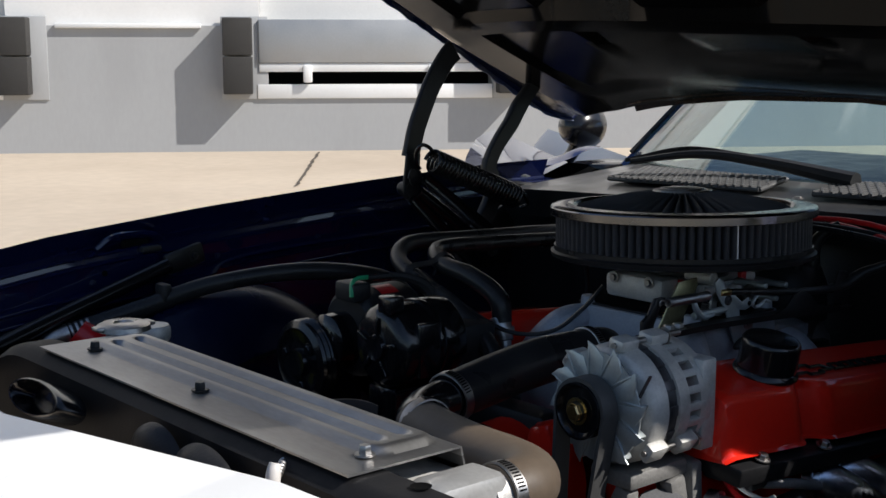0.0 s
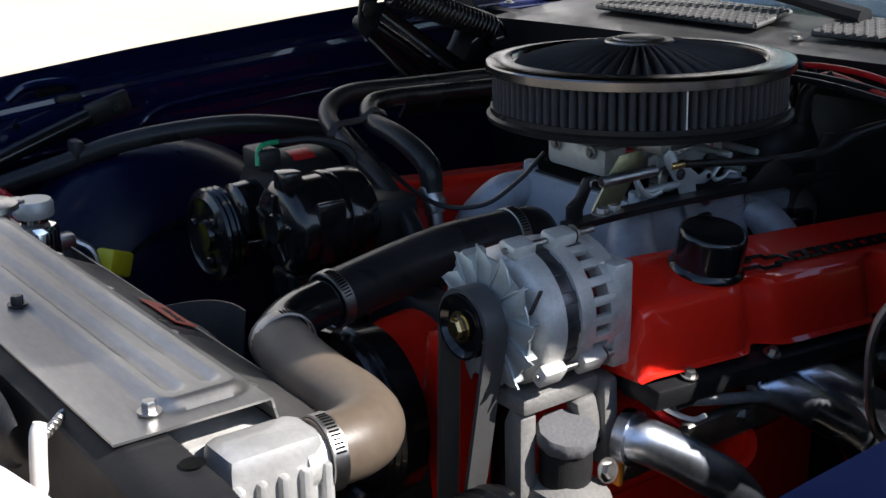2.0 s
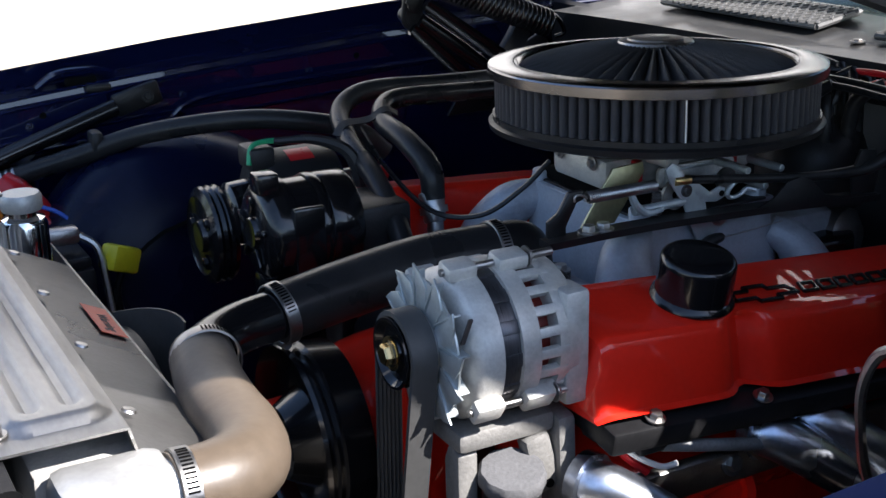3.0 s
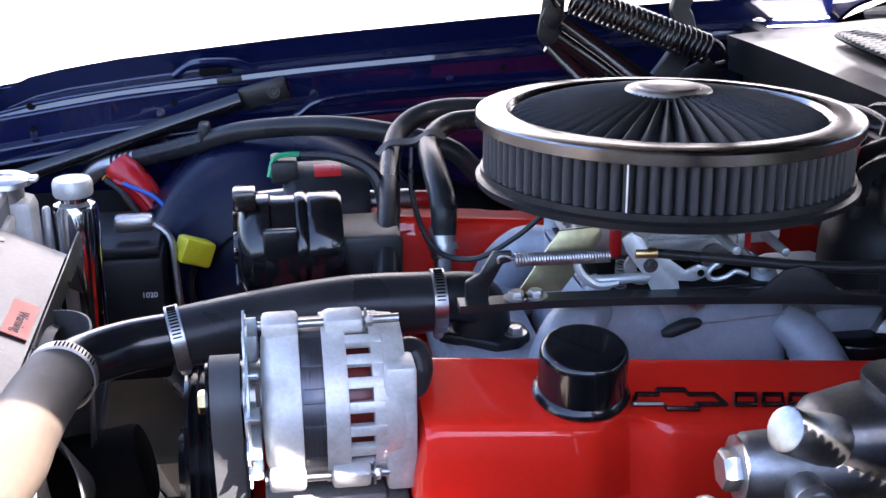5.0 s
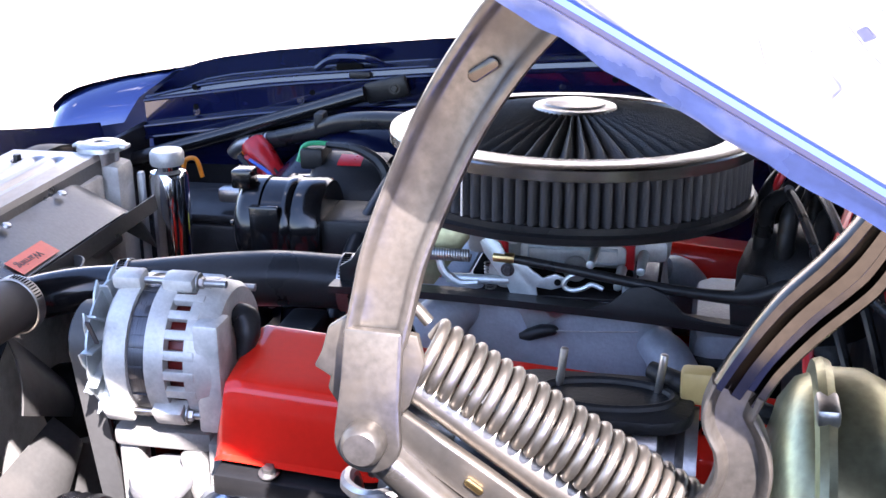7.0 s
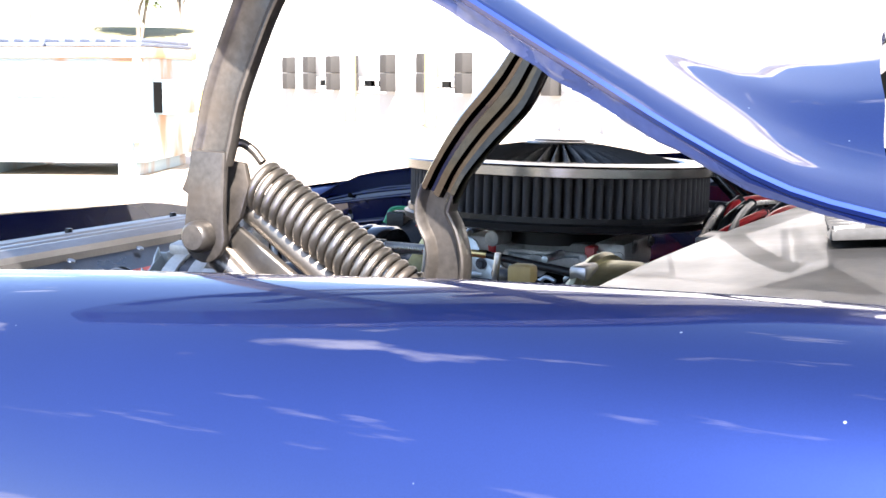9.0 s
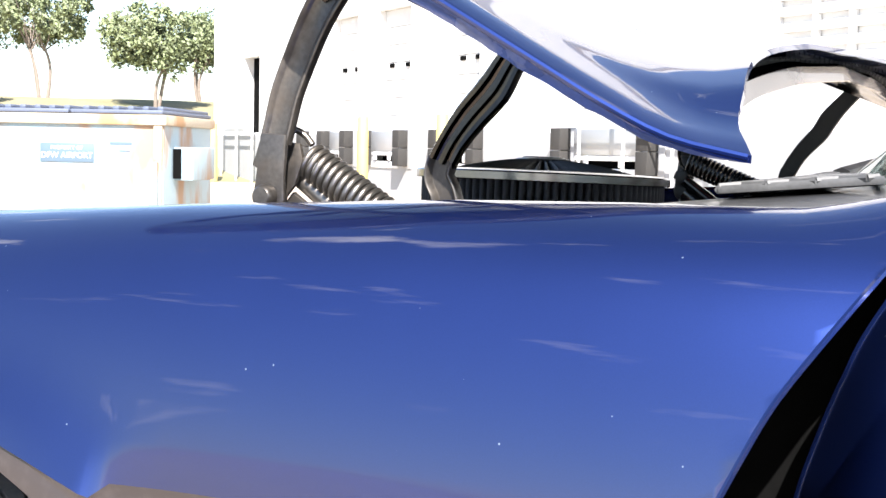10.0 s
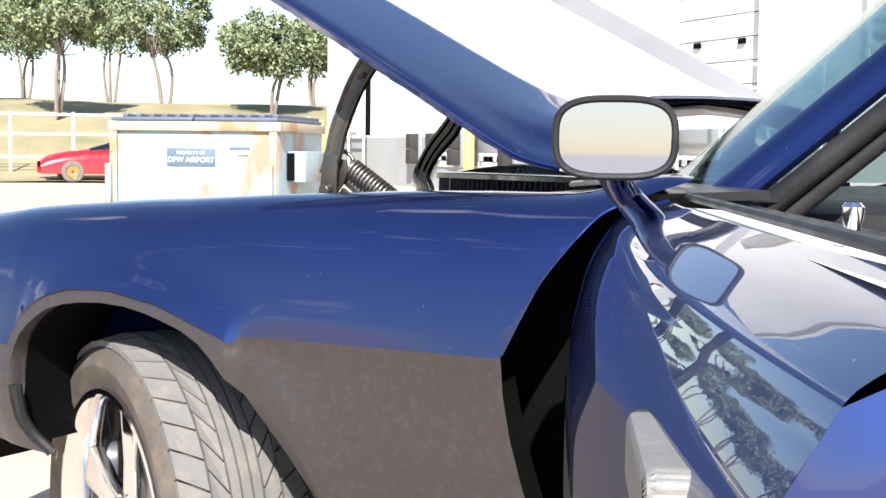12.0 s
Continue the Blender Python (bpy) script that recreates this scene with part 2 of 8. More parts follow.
M_CONCRETE = mat("sunlit_concrete_ground", (0.46, 0.385, 0.30), 0.85, 0, 0.10, 0.35, 9, bump=0.2, dirt=(0.36, 0.29, 0.22), dirt_amount=0.4, dirt_scale=0.5, distance=0.004)
M_GRASS = mat("dry_grass", (0.29, 0.25, 0.14), 0.9, 0, 0.25, 0.6, 14, bump=0.6, dirt=(0.15, 0.17, 0.075), dirt_amount=0.6, dirt_scale=0.35, distance=0.05)
M_WALL = mat("grey_painted_dock_wall", (0.36, 0.365, 0.37), 0.75, 0, 0.04, 0.8, 30, bump=0.12, dirt=(0.29, 0.29, 0.295), dirt_amount=0.35, dirt_scale=1.3, stretch=(1, 1, 0.35), distance=0.004)
M_WALL_UP = mat("white_painted_wall", (0.74, 0.735, 0.72), 0.8, 0, 0.04, 0.7, 30, bump=0.1, dirt=(0.6, 0.59, 0.57), dirt_amount=0.3, dirt_scale=0.9)
M_DOCK_DOOR = mat("white_dock_door", (0.66, 0.66, 0.65), 0.55, 0, 0.05, 1.5, 40, bump=0.08)
M_BUMPER = mat("laminated_rubber_bumper", (0.035, 0.033, 0.031), 0.85, 0, 0.35, 18, 90, bump=0.5, stretch=(9, 9, 0.5), distance=0.01)
M_TREAD = mat("diamond_tread_steel", (0.40, 0.41, 0.42), 0.45, 0.5, 0.06, 4, 60)
M_YELLOW_POST = mat("yellow_post_paint", (0.70, 0.56, 0.16), 0.5, 0, 0.08, 3, 60, dirt=(0.4, 0.33, 0.12), dirt_amount=0.4, dirt_scale=5)
M_DUMP = mat("pale_blue_dumpster_paint", (0.29, 0.38, 0.43), 0.6, 0, 0.07, 2.5, 60, bump=0.1, dirt=(0.33, 0.18, 0.08), dirt_amount=0.8, dirt_scale=2.6, stretch=(1, 1, 0.45))
M_DUMP_RAIL = mat("weathered_cream_rail", (0.40, 0.35, 0.27), 0.7, 0, 0.15, 4, 60, bump=0.1, dirt=(0.34, 0.18, 0.07), dirt_amount=0.8, dirt_scale=3)
M_DUMP_LID = mat("dark_blue_grey_lid", (0.10, 0.12, 0.17), 0.6, 0, 0.15, 5, 60, bump=0.1)
M_SIGN = mat("slate_blue_sign", (0.10, 0.15, 0.20), 0.5, 0, 0.05, 5, 60)
M_SIGN_INK = mat("white_sign_ink", (0.75, 0.77, 0.78), 0.5, 0, 0.03, 5, 60)
M_REDCAR = mat("red_car_paint", (0.42, 0.012, 0.018), 0.25, 0, 0.05, 3, 80, coat=0.9)
M_BARK = mat("grey_brown_bark", (0.24, 0.20, 0.17), 0.9, 0, 0.3, 6, 60, bump=0.6, distance=0.02)
M_LEAF = mat("olive_green_leaves", (0.165, 0.195, 0.095), 0.6, 0, 0.25, 0.6, 8, per_island=0.6)
M_WHITE_METAL = mat("white_painted_metal", (0.75, 0.75, 0.74), 0.5, 0, 0.04, 5, 60)


# ---- mesh helpers ----
def thing(name, loc, label, category, group="", kind=""):
    ob = new(name)
    ob.location = loc
    ob.empty_display_size = 0.05
    return tagged(ob, label, category, group, kind)


def part(name, bm, material, parent=None, label="", smooth=38.0):
    """Links a bmesh, built in place, as one mesh under its thing or part."""
    me = bpy.data.meshes.new(name)
    bmesh.ops.remove_doubles(bm, verts=bm.verts, dist=1e-6)
    bm.normal_update()
    bm.to_mesh(me)
    bm.free()
    me.materials.append(material)
    if smooth:
        me.shade_smooth()
        me.set_sharp_from_angle(angle=radians(smooth))
    ob = new(name, me)
    if parent is not None:
        ob.parent = parent
        if parent.type == "EMPTY":
            ob.matrix_parent_inverse = Matrix.Translation(-parent.location)
    if label:
        ob["label"] = label
    return ob


def solid(name, bm, material, label, category, kind="", group="", smooth=38.0):
    return tagged(part(name, bm, material, None, "", smooth), label, category, group, kind)


def box(c, s, bevel=0.0, turn=None, bm=None, seg=2):
    own = bmesh.new()
    bmesh.ops.create_cube(own, size=1.0)
    bmesh.ops.scale(own, vec=s, verts=own.verts)
    if bevel:
        bmesh.ops.bevel(own, geom=list(own.edges), offset=bevel, segments=seg, profile=0.5, affect="EDGES")
    if turn is not None:
        bmesh.ops.transform(own, matrix=turn.to_4x4(), verts=own.verts)
    bmesh.ops.translate(own, vec=c, verts=own.verts)
    return join(bm, own)


def join(bm, own):
    if bm is None:
        return own
    me = bpy.data.meshes.new("tmp")
    own.to_mesh(me)
    own.free()
    bm.from_mesh(me)
    bpy.data.meshes.remove(me)
    return bm


def frame_to(axis):
    """A rotation that takes z to the axis."""
    return Vector(axis).to_track_quat("Z", "Y").to_matrix()


def lathe(profile, origin=(0, 0, 0), axis=(0, 0, 1), seg=32, bm=None, wave=None):
    """Turns (radius, height) pairs round the axis. wave(angle, radius, height) may shift the radius and height."""
    own = bmesh.new()
    q = frame_to(axis)
    rings = []
    for r, h in profile:
        ring = []
        if r < 1e-6:
            ring = [own.verts.new(q @ Vector((0, 0, h)) + Vector(origin))]
        else:
            for k in range(seg):
                a = 2 * math.pi * k / seg
                rr, hh = wave(a, r, h) if wave else (r, h)
                ring.append(own.verts.new(q @ Vector((rr * math.cos(a), rr * math.sin(a), hh)) + Vector(origin)))
        rings.append(ring)
    for a, b in zip(rings, rings[1:]):
        for k in range(seg):
            k2 = (k + 1) % seg
            if len(a) == 1 and len(b) == 1:
                continue
            if len(a) == 1:
                own.faces.new((a[0], b[k], b[k2]))
            elif len(b) == 1:
                own.faces.new((a[k], a[k2], b[0]))
            else:
                own.faces.new((a[k], a[k2], b[k2], b[k]))
    bmesh.ops.recalc_face_normals(own, faces=own.faces)
    return join(bm, own)


def cyl(p0, p1, r0, r1=None, seg=20, bevel=0.0, bm=None):
    p0, p1 = Vector(p0), Vector(p1)
    r1 = r0 if r1 is None else r1
    L = (p1 - p0).length
    if bevel:
        prof = [(0, 0), (r0 - bevel, 0), (r0 - bevel * 0.3, bevel * 0.3), (r0, bevel), (r1, L - bevel), (r1 - bevel * 0.3, L - bevel * 0.3), (r1 - bevel, L), (0, L)]
    else:
        prof = [(0, 0), (r0, 0), (r1, L), (0, L)]
    return lathe(prof, p0, p1 - p0, seg, bm)


def smooth_line(pts, n=8):
    """A Catmull-Rom line through the points."""
    P = [Vector(p) for p in pts]
    P = [P[0] * 2 - P[1]] + P + [P[-1] * 2 - P[-2]]
    out = []
    for i in range(1, len(P) - 2):
        for k in range(n):
            t = k / n
            a, b, c, d = P[i - 1], P[i], P[i + 1], P[i + 2]
            out.append(0.5 * ((2 * b) + (c - a) * t + (2 * a - 5 * b + 4 * c - d) * t * t + (3 * b - a - 3 * c + d) * t ** 3))
    out.append(P[-2])
    return out


def tube(pts, r, seg=12, n=8, bm=None, straight=False, closed=True, section=None):
    """A round bar along the line; r is one radius or one for each point given. section: an outline in place of the circle."""
    line = [Vector(p) for p in pts] if straight else smooth_line(pts, n)
    own = bmesh.new()
    m = len(line)
    rad = [r] * m if not isinstance(r, (list, tuple)) else [float(np.interp(i / (m - 1) * (len(r) - 1), range(len(r)), r)) for i in range(m)]
    up = None
    rings = []
    for i, p in enumerate(line):
        d = (line[min(i + 1, m - 1)] - line[max(i - 1, 0)]).normalized()
        if up is None:
            up = Vector((0, 0, 1)) if abs(d.z) < 0.9 else Vector((1, 0, 0))
        side = d.cross(up).normalized()
        up = side.cross(d).normalized()
        if section:
            rings.append([own.verts.new(p + side * u * rad[i] + up * v * rad[i]) for u, v in section])
        else:
            rings.append([own.verts.new(p + (side * math.cos(2 * math.pi * k / seg) + up * math.sin(2 * math.pi * k / seg)) * rad[i]) for k in range(seg)])
    c = len(rings[0])
    for a, b in zip(rings, rings[1:]):
        for k in range(c):
            own.faces.new((a[k], a[(k + 1) % c], b[(k + 1) % c], b[k]))
    if closed:
        own.faces.new(rings[0][::-1])
        own.faces.new(rings[-1])
    bmesh.ops.recalc_face_normals(own, faces=own.faces)
    return join(bm, own)


def plate(outline, thick, bevel=0.0, place=None, bm=None):
    """A flat plate: an outline in its own x, y, thickened along z, moved by the matrix."""
    own = bmesh.new()
    f = own.faces.new([own.verts.new((x, y, 0)) for x, y in outline])
    top = bmesh.ops.extrude_face_region(own, geom=[f])
    bmesh.ops.translate(own, vec=(0, 0, thick), verts=[v for v in top["geom"] if isinstance(v, bmesh.types.BMVert)])
    bmesh.ops.recalc_face_normals(own, faces=own.faces)
    if bevel:
        bmesh.ops.bevel(own, geom=list(own.edges), offset=bevel, segments=2, profile=0.5, affect="EDGES")
    if place is not None:
        bmesh.ops.transform(own, matrix=place, verts=own.verts)
    return join(bm, own)


def sheet(fn, nu, nv, thick=0.0, bm=None, flip=False):
    """A grid of points fn(u, v), u and v from 0 to 1, thickened along its normals."""
    own = bmesh.new()
    g = [[own.verts.new(fn(i / nu, j / nv)) for j in range(nv + 1)] for i in range(nu + 1)]
    for i in range(nu):
        for j in range(nv):
            q = (g[i][j], g[i + 1][j], g[i + 1][j + 1], g[i][j + 1])
            own.faces.new(q[::-1] if flip else q)
    if thick:
        own.normal_update()
        bmesh.ops.solidify(own, geom=list(own.faces), thickness=thick)
        bmesh.ops.recalc_face_normals(own, faces=own.faces)
    return join(bm, own)


def axes_at(o, x, y):
    """A matrix with the given origin and the x and y directions."""
    x = Vector(x).normalized()
    z = x.cross(Vector(y)).normalized()
    y = z.cross(x)
    return Matrix(((x.x, y.x, z.x, o[0]), (x.y, y.y, z.y, o[1]), (x.z, y.z, z.z, o[2]), (0, 0, 0, 1)))


def rounded(w, h, r, n=5):
    """A rounded rectangle's outline about 0, 0."""
    out = []
    for cx, cy, a0 in ((w / 2 - r, h / 2 - r, 0), (-w / 2 + r, h / 2 - r, 90), (-w / 2 + r, -h / 2 + r, 180), (w / 2 - r, -h / 2 + r, 270)):
        for k in range(n + 1):
            a = radians(a0 + 90 * k / n)
            out.append((cx + r * math.cos(a), cy + r * math.sin(a)))
    return out


def hexbolt(c, axis, r=0.007, h=0.006, bm=None, washer=True):
    c, ax = Vector(c), Vector(axis).normalized()
    if washer:
        bm = cyl(c, c + ax * 0.0015, r * 1.55, seg=16, bm=bm)
    bm = lathe([(0, 0), (r, 0), (r, h * 0.8), (r * 0.85, h), (0, h)], c, ax, 6, bm)
    return bm


def coil(p0, p1, r, wire, turns, per=14, seg=7, bm=None, r1=None):
    p0, p1 = Vector(p0), Vector(p1)
    q = frame_to(p1 - p0)
    L = (p1 - p0).length
    r1 = r if r1 is None else r1
    n = int(turns * per)
    pts = [p0 + q @ Vector(((r + (r1 - r) * i / n) * math.cos(2 * math.pi * i / per), (r + (r1 - r) * i / n) * math.sin(2 * math.pi * i / per), L * i / n)) for i in range(n + 1)]
    return tube(pts, wire, seg, 1, bm, straight=True)


def lerp_at(xs, ys, x):
    return float(np.interp(x, xs, ys))


def soft_at(xs, ys, x, w):
    """The same line with its corners rounded over a width w to either side."""
    return sum(lerp_at(xs, ys, x + w * k / 6) * (7 - abs(k)) for k in range(-6, 7)) / 49

# ---- the place: ground, bank, building ----
WN, WD = Vector((0.556, 0.831, 0)), Vector((-0.831, 0.556, 0))
WALL_0 = WN * 13.04


def at_wall(s, z, out=0.0):
    """A point s metres along the dock wall, z up, out metres in front of it."""
    return WALL_0 + WD * s - WN * out + Vector((0, 0, z))


WALL_T = Matrix(((WD.x, WN.x, 0), (WD.y, WN.y, 0), (0, 0, 1)))


def wall_box(s0, s1, z0, z1, out0, out1, bevel=0.0, bm=None):
    c = at_wall((s0 + s1) / 2, (z0 + z1) / 2, (out0 + out1) / 2)
    return box(c, (abs(s1 - s0), abs(out1 - out0), abs(z1 - z0)), bevel, WALL_T, bm)


def ground_z(x, y):
    far = -0.72 * x + 0.69 * y
    k = min(1.0, max(0.0, (far - 44.0) / 20.0))
    side = min(1.0, max(0.0, (-0.831 * x + 0.556 * y - 44.5) / 6.0)) if far > 40 else 0
    return 0.03 + 2.6 * k * k * (3 - 2 * k) * max(side, 0.0 if x > -20 else 1.0)


bm = bmesh.new()
g = []
lines = [-900, -300, -120, -80] + list(range(-70, 71, 5)) + [80, 120, 300, 900]
for x in lines:
    g.append([bm.verts.new((x, y, 0.0 + ground_z(x, y))) for y in lines])
for i in range(len(lines) - 1):
    for j in range(len(lines) - 1):
        bm.faces.new((g[i][j], g[i + 1][j], g[i + 1][j + 1], g[i][j + 1]))
solid("ground", bm, M_CONCRETE, "pale sunlit concrete yard with fine cracks", "ground", "structure")

# a crack across the slab by the dock
bm = bmesh.new()
rng = random.Random(4)
a, b = Vector((6.9, 10.7, 0.042)), Vector((4.7, 7.9, 0.042))
pts = [a.lerp(b, k / 24) + Vector((rng.uniform(-0.012, 0.012), rng.uniform(-0.012, 0.012), 0)) for k in range(25)]
prev = None
for k, p in enumerate(pts):
    w = 0.020 + 0.006 * rng.random()
    pair = (bm.verts.new(p + Vector((w, w * 0.3, 0))), bm.verts.new(p - Vector((w, w * 0.3, 0))))
    if prev:
        bm.faces.new((prev[0], prev[1], pair[1], pair[0]))
    prev = pair
solid("crack", bm, mat("dark_crack_filler", (0.08, 0.065, 0.05), 0.9), "dark crack in the concrete slab", "crack", "structure")


def bank(u, v):
    far = 41.0 + 40 * u
    w = -14 + 95 * v
    x, y = -0.72 * far - 0.69 * w + 8, 0.69 * far - 0.72 * w
    k = min(1.0, u / 0.5)
    return Vector((x, y, 0.05 + 3.0 * k * k * (3 - 2 * k) + 0.12 * noise.noise((x * 0.2, y * 0.2, 0))))


solid("grass_bank", sheet(bank, 24, 40), M_GRASS, "dry yellow-green grass bank rising behind the yard", "grass", "stuff")


# dock wall with its ledge and the wall above it
def wall_with_holes(name, s0, s1, z0, z1, out0, out1, holes, material, label):
    cuts_s = sorted({s0, s1, *[h[0] for h in holes], *[h[1] for h in holes]})
    cuts_z = sorted({z0, z1, *[h[2] for h in holes], *[h[3] for h in holes]})
    bm = bmesh.new()
    for a, b in zip(cuts_s, cuts_s[1:]):
        for c, d in zip(cuts_z, cuts_z[1:]):
            sm, zm = (a + b) / 2, (c + d) / 2
            if any(h[0] < sm < h[1] and h[2] < zm < h[3] for h in holes):
                continue
            bm = wall_box(a, b, c, d, out0, out1, 0, bm)
    bmesh.ops.remove_doubles(bm, verts=bm.verts, dist=1e-4)
    return solid(name, bm, material, label, "wall", "structure", smooth=0)


DOORS = [(-1.75, 0.85), (3.6, 6.2), (8.6, 11.0), (15.9, 18.6), (21.9, 23.2), (25.0, 26.65), (27.8, 29.25)]
LEVELLERS = [(-1.78, 0.88), (3.65, 6.3), (16.3, 18.3), (22.0, 23.1), (25.45, 26.85), (28.3, 29.3)]
wall_with_holes("wall_dock_base", -40, 38.4, 0.0, 1.43, -0.4, 0.0, [(a, b, 0.62, 1.43) for a, b in LEVELLERS], M_WALL, "grey painted concrete loading-dock base wall")
holes = [(a, b, 1.46, 4.4) for a, b in DOORS] + [(34.45, 35.75, 1.5, 3.75)]
wall_with_holes("wall_dock_upper", -40, 38.4, 1.43, 11.0, -0.4, -0.03, holes, M_WALL_UP, "white painted warehouse wall above the dock")
wall_with_holes("wall_dock_end", 38.1, 38.4, 0.0, 11.0, -25.0, -0.41, [], M_WALL_UP, "white painted end wall of the warehouse")
wall_with_holes("wall_dock_back", -40, 38.09, 0.0, 11.0, -6.3, -6.0, [], M_WALL_UP, "plain inner wall of the warehouse")
solid("warehouse_roof", wall_box(-40, 38.4, 11.01, 11.25, -25, 0.1), M_WALL_UP, "flat white warehouse roof edge", "roof", "structure", smooth=0)
for a, b in ((1.49, 3.07), (6.6, 8.3)):
    solid("ledge", wall_box(a, b, 1.40, 1.455, -0.02, 0.05, 0.012), M_WHITE_METAL, "white painted concrete ledge along the dock", "ledge", "structure")
for a, b in DOORS:
    door = thing("dock_door", at_wall((a + b) / 2, 1.46, -0.2), "closed white sectional dock door in the warehouse wall", "dock door", "dock doors", "structure")
    n = 7
    for k in range(n):
        z0 = 1.46 + (4.4 - 1.46) * k / n
        part("panel", wall_box(a, b, z0 + 0.008, z0 + 2.94 / n - 0.008, -0.28, -0.22, 0.012), M_DOCK_DOOR, door)
    for s in (a + (b - a) * 0.25, b - (b - a) * 0.25):
        part("door_handle", wall_box(s - 0.1, s + 0.1, 3.02, 3.12, -0.22, -0.17, 0.01), M_DARK, door, "small dark door handle")
for a, b in LEVELLERS:
    lev = thing("dock_leveller", at_wall((a + b) / 2, 0.62, 0), "grey steel dock leveller plate with a dark slot below", "dock leveller", "dock levellers")
    part("lip_plate", wall_box(a + 0.02, b - 0.02, 1.02, 1.50, -0.02, 0.05, 0.008), M_TREAD, lev, "raised tread pattern plate")
    part("toe_beam", wall_box(a + 0.02, b - 0.02, 0.92, 1.015, -0.03, 0.035, 0.006), M_WHITE_METAL, lev)
    part("pit_frame", wall_box(a, b, 0.622, 0.78, -0.1, 0.03, 0.006), M_WHITE_METAL, lev)
    part("pit_back", wall_box(a, b, 0.62, 1.42, -0.36, -0.30), M_DARK, lev)
    for f in (0.21, 0.74):
        s = b - (b - a) * f
        part("lug", wall_box(s - 0.05, s + 0.05, 0.80, 1.0, 0.036, 0.10, 0.02), M_WHITE_METAL, lev)
BUMPERS = [1.09, 3.49, -1.98, 6.5, 16.0, 18.6, 21.75, 23.4, 25.12, 27.0, 28.05, 29.45, 30.8]
for s in BUMPERS:
    w = 0.17
    bump = thing("dock_bumper", at_wall(s, 0.66, 0), "black laminated rubber dock bumper on the grey wall", "dock bumper", "dock bumpers")
    for z0 in (0.68, 1.105):
        part("pad", wall_box(s - w + 0.01, s + w - 0.01, z0, z0 + 0.41, 0.022, 0.27, 0.012), M_BUMPER, bump)
    part("mounting_plate", wall_box(s - w - 0.16, s + w + 0.02, 0.62, 1.53, 0.0, 0.02, 0.003), M_WALL, bump)
door = thing("personnel_door", at_wall(35.1, 1.5, -0.3), "dark open doorway in the white warehouse wall", "doorway", "", "structure")
# near-black sheet stands in for the unlit room behind the doorway
part("door_panel", wall_box(34.45, 35.75, 1.5, 3.75, -0.39, -0.36), M_DARK, door)
for s, h in ((35.0, 1.9), (34.4, 1.7), (24.5, 1.75), (20.9, 1.75)):
    p = at_wall(s, 0.03, 1.4)
    solid("bollard", cyl(p, p + Vector((0, 0, h)), 0.13, 0.12, 20, 0.03), M_YELLOW_POST, "yellow painted steel bollard by the dock", "bollard", group="bollards")
rail = thing("dock_railing", at_wall(35, 1.43, 0.4), "white painted pipe railing by the doorway", "railing")
for s in (33.9, 35.2, 36.5):
    part("post", cyl(at_wall(s, 0.03, 0.4), at_wall(s, 2.5, 0.4), 0.03, seg=10), M_WHITE_METAL, rail)
for z in (1.9, 2.2, 2.5):
    part("rail", cyl(at_wall(33.9, z, 0.4), at_wall(36.5, z, 0.4), 0.025, seg=10), M_WHITE_METAL, rail)
# louvred vent and stair rail
vent = thing("louvre_vent", at_wall(12.3, 2.3, 0), "white louvred wall vent with deep slats", "vent")
part("frame", wall_box(10.9, 13.1, 2.27, 2.35, -0.02, 0.1, 0.01), M_WHITE_METAL, vent)
for k in range(7):
    z = 2.42 + 0.24 * k
    part("slat", wall_box(10.95, 13.05, z, z + 0.13, -0.02, 0.09, 0.01), M_WHITE_METAL, vent)
for s in (10.92, 11.6, 12.3, 13.08):
    part("mullion", wall_box(s - 0.04, s + 0.04, 2.36, 4.1, -0.02, 0.105, 0.01), M_WHITE_METAL, vent)
stair = thing("stair_rail", at_wall(15, 1.43, 0.6), "white pipe railing on the dock edge", "railing")
for s in (13.6, 14.9, 16.2, 17.5):
    part("post", cyl(at_wall(s, 0.03, 0.5), at_wall(s, 2.55, 0.5), 0.03, seg=10), M_WHITE_METAL, stair)
for z in (1.75, 2.15, 2.55):
    part("rail", cyl(at_wall(13.6, z, 0.5), at_wall(17.5, z, 0.5), 0.025, seg=10), M_WHITE_METAL, stair)

# ---- dumpster ----
DU, DV = Vector((0.927, 0.375, 0)), Vector((-0.375, 0.927, 0))
DC = Vector((-8.0, 9.08, 0.03))
DT = Matrix(((DU.x, DV.x, 0), (DU.y, DV.y, 0), (0, 0, 1)))


def dump_box(u0, u1, v0, v1, z0, z1, bevel=0.0, bm=None):
    return box(DC + DU * (u0 + u1) / 2 + DV * (v0 + v1) / 2 + Vector((0, 0, (z0 + z1) / 2)), (abs(u1 - u0), abs(v1 - v0), abs(z1 - z0)), bevel, DT, bm)


dump = thing("dumpster", DC + DU * -1.0 + DV * 0.9, "pale blue steel dumpster with rust stains and dark lids", "dumpster")
bm = dump_box(-2.0, 0, 0, 1.9, 0.14, 1.26, 0.01)
part("body", bm, M_DUMP, dump)
part("top_rail", dump_box(-2.04, 0.04, -0.05, 1.94, 1.20, 1.31, 0.015), M_DUMP_RAIL, dump, "weathered cream top rail")
for k in (0, 1):
    part("skid", dump_box(-1.9 + k * 1.6, -1.7 + k * 1.6, 0.02, 1.88, 0.0, 0.138, 0.01), M_DUMP, dump)
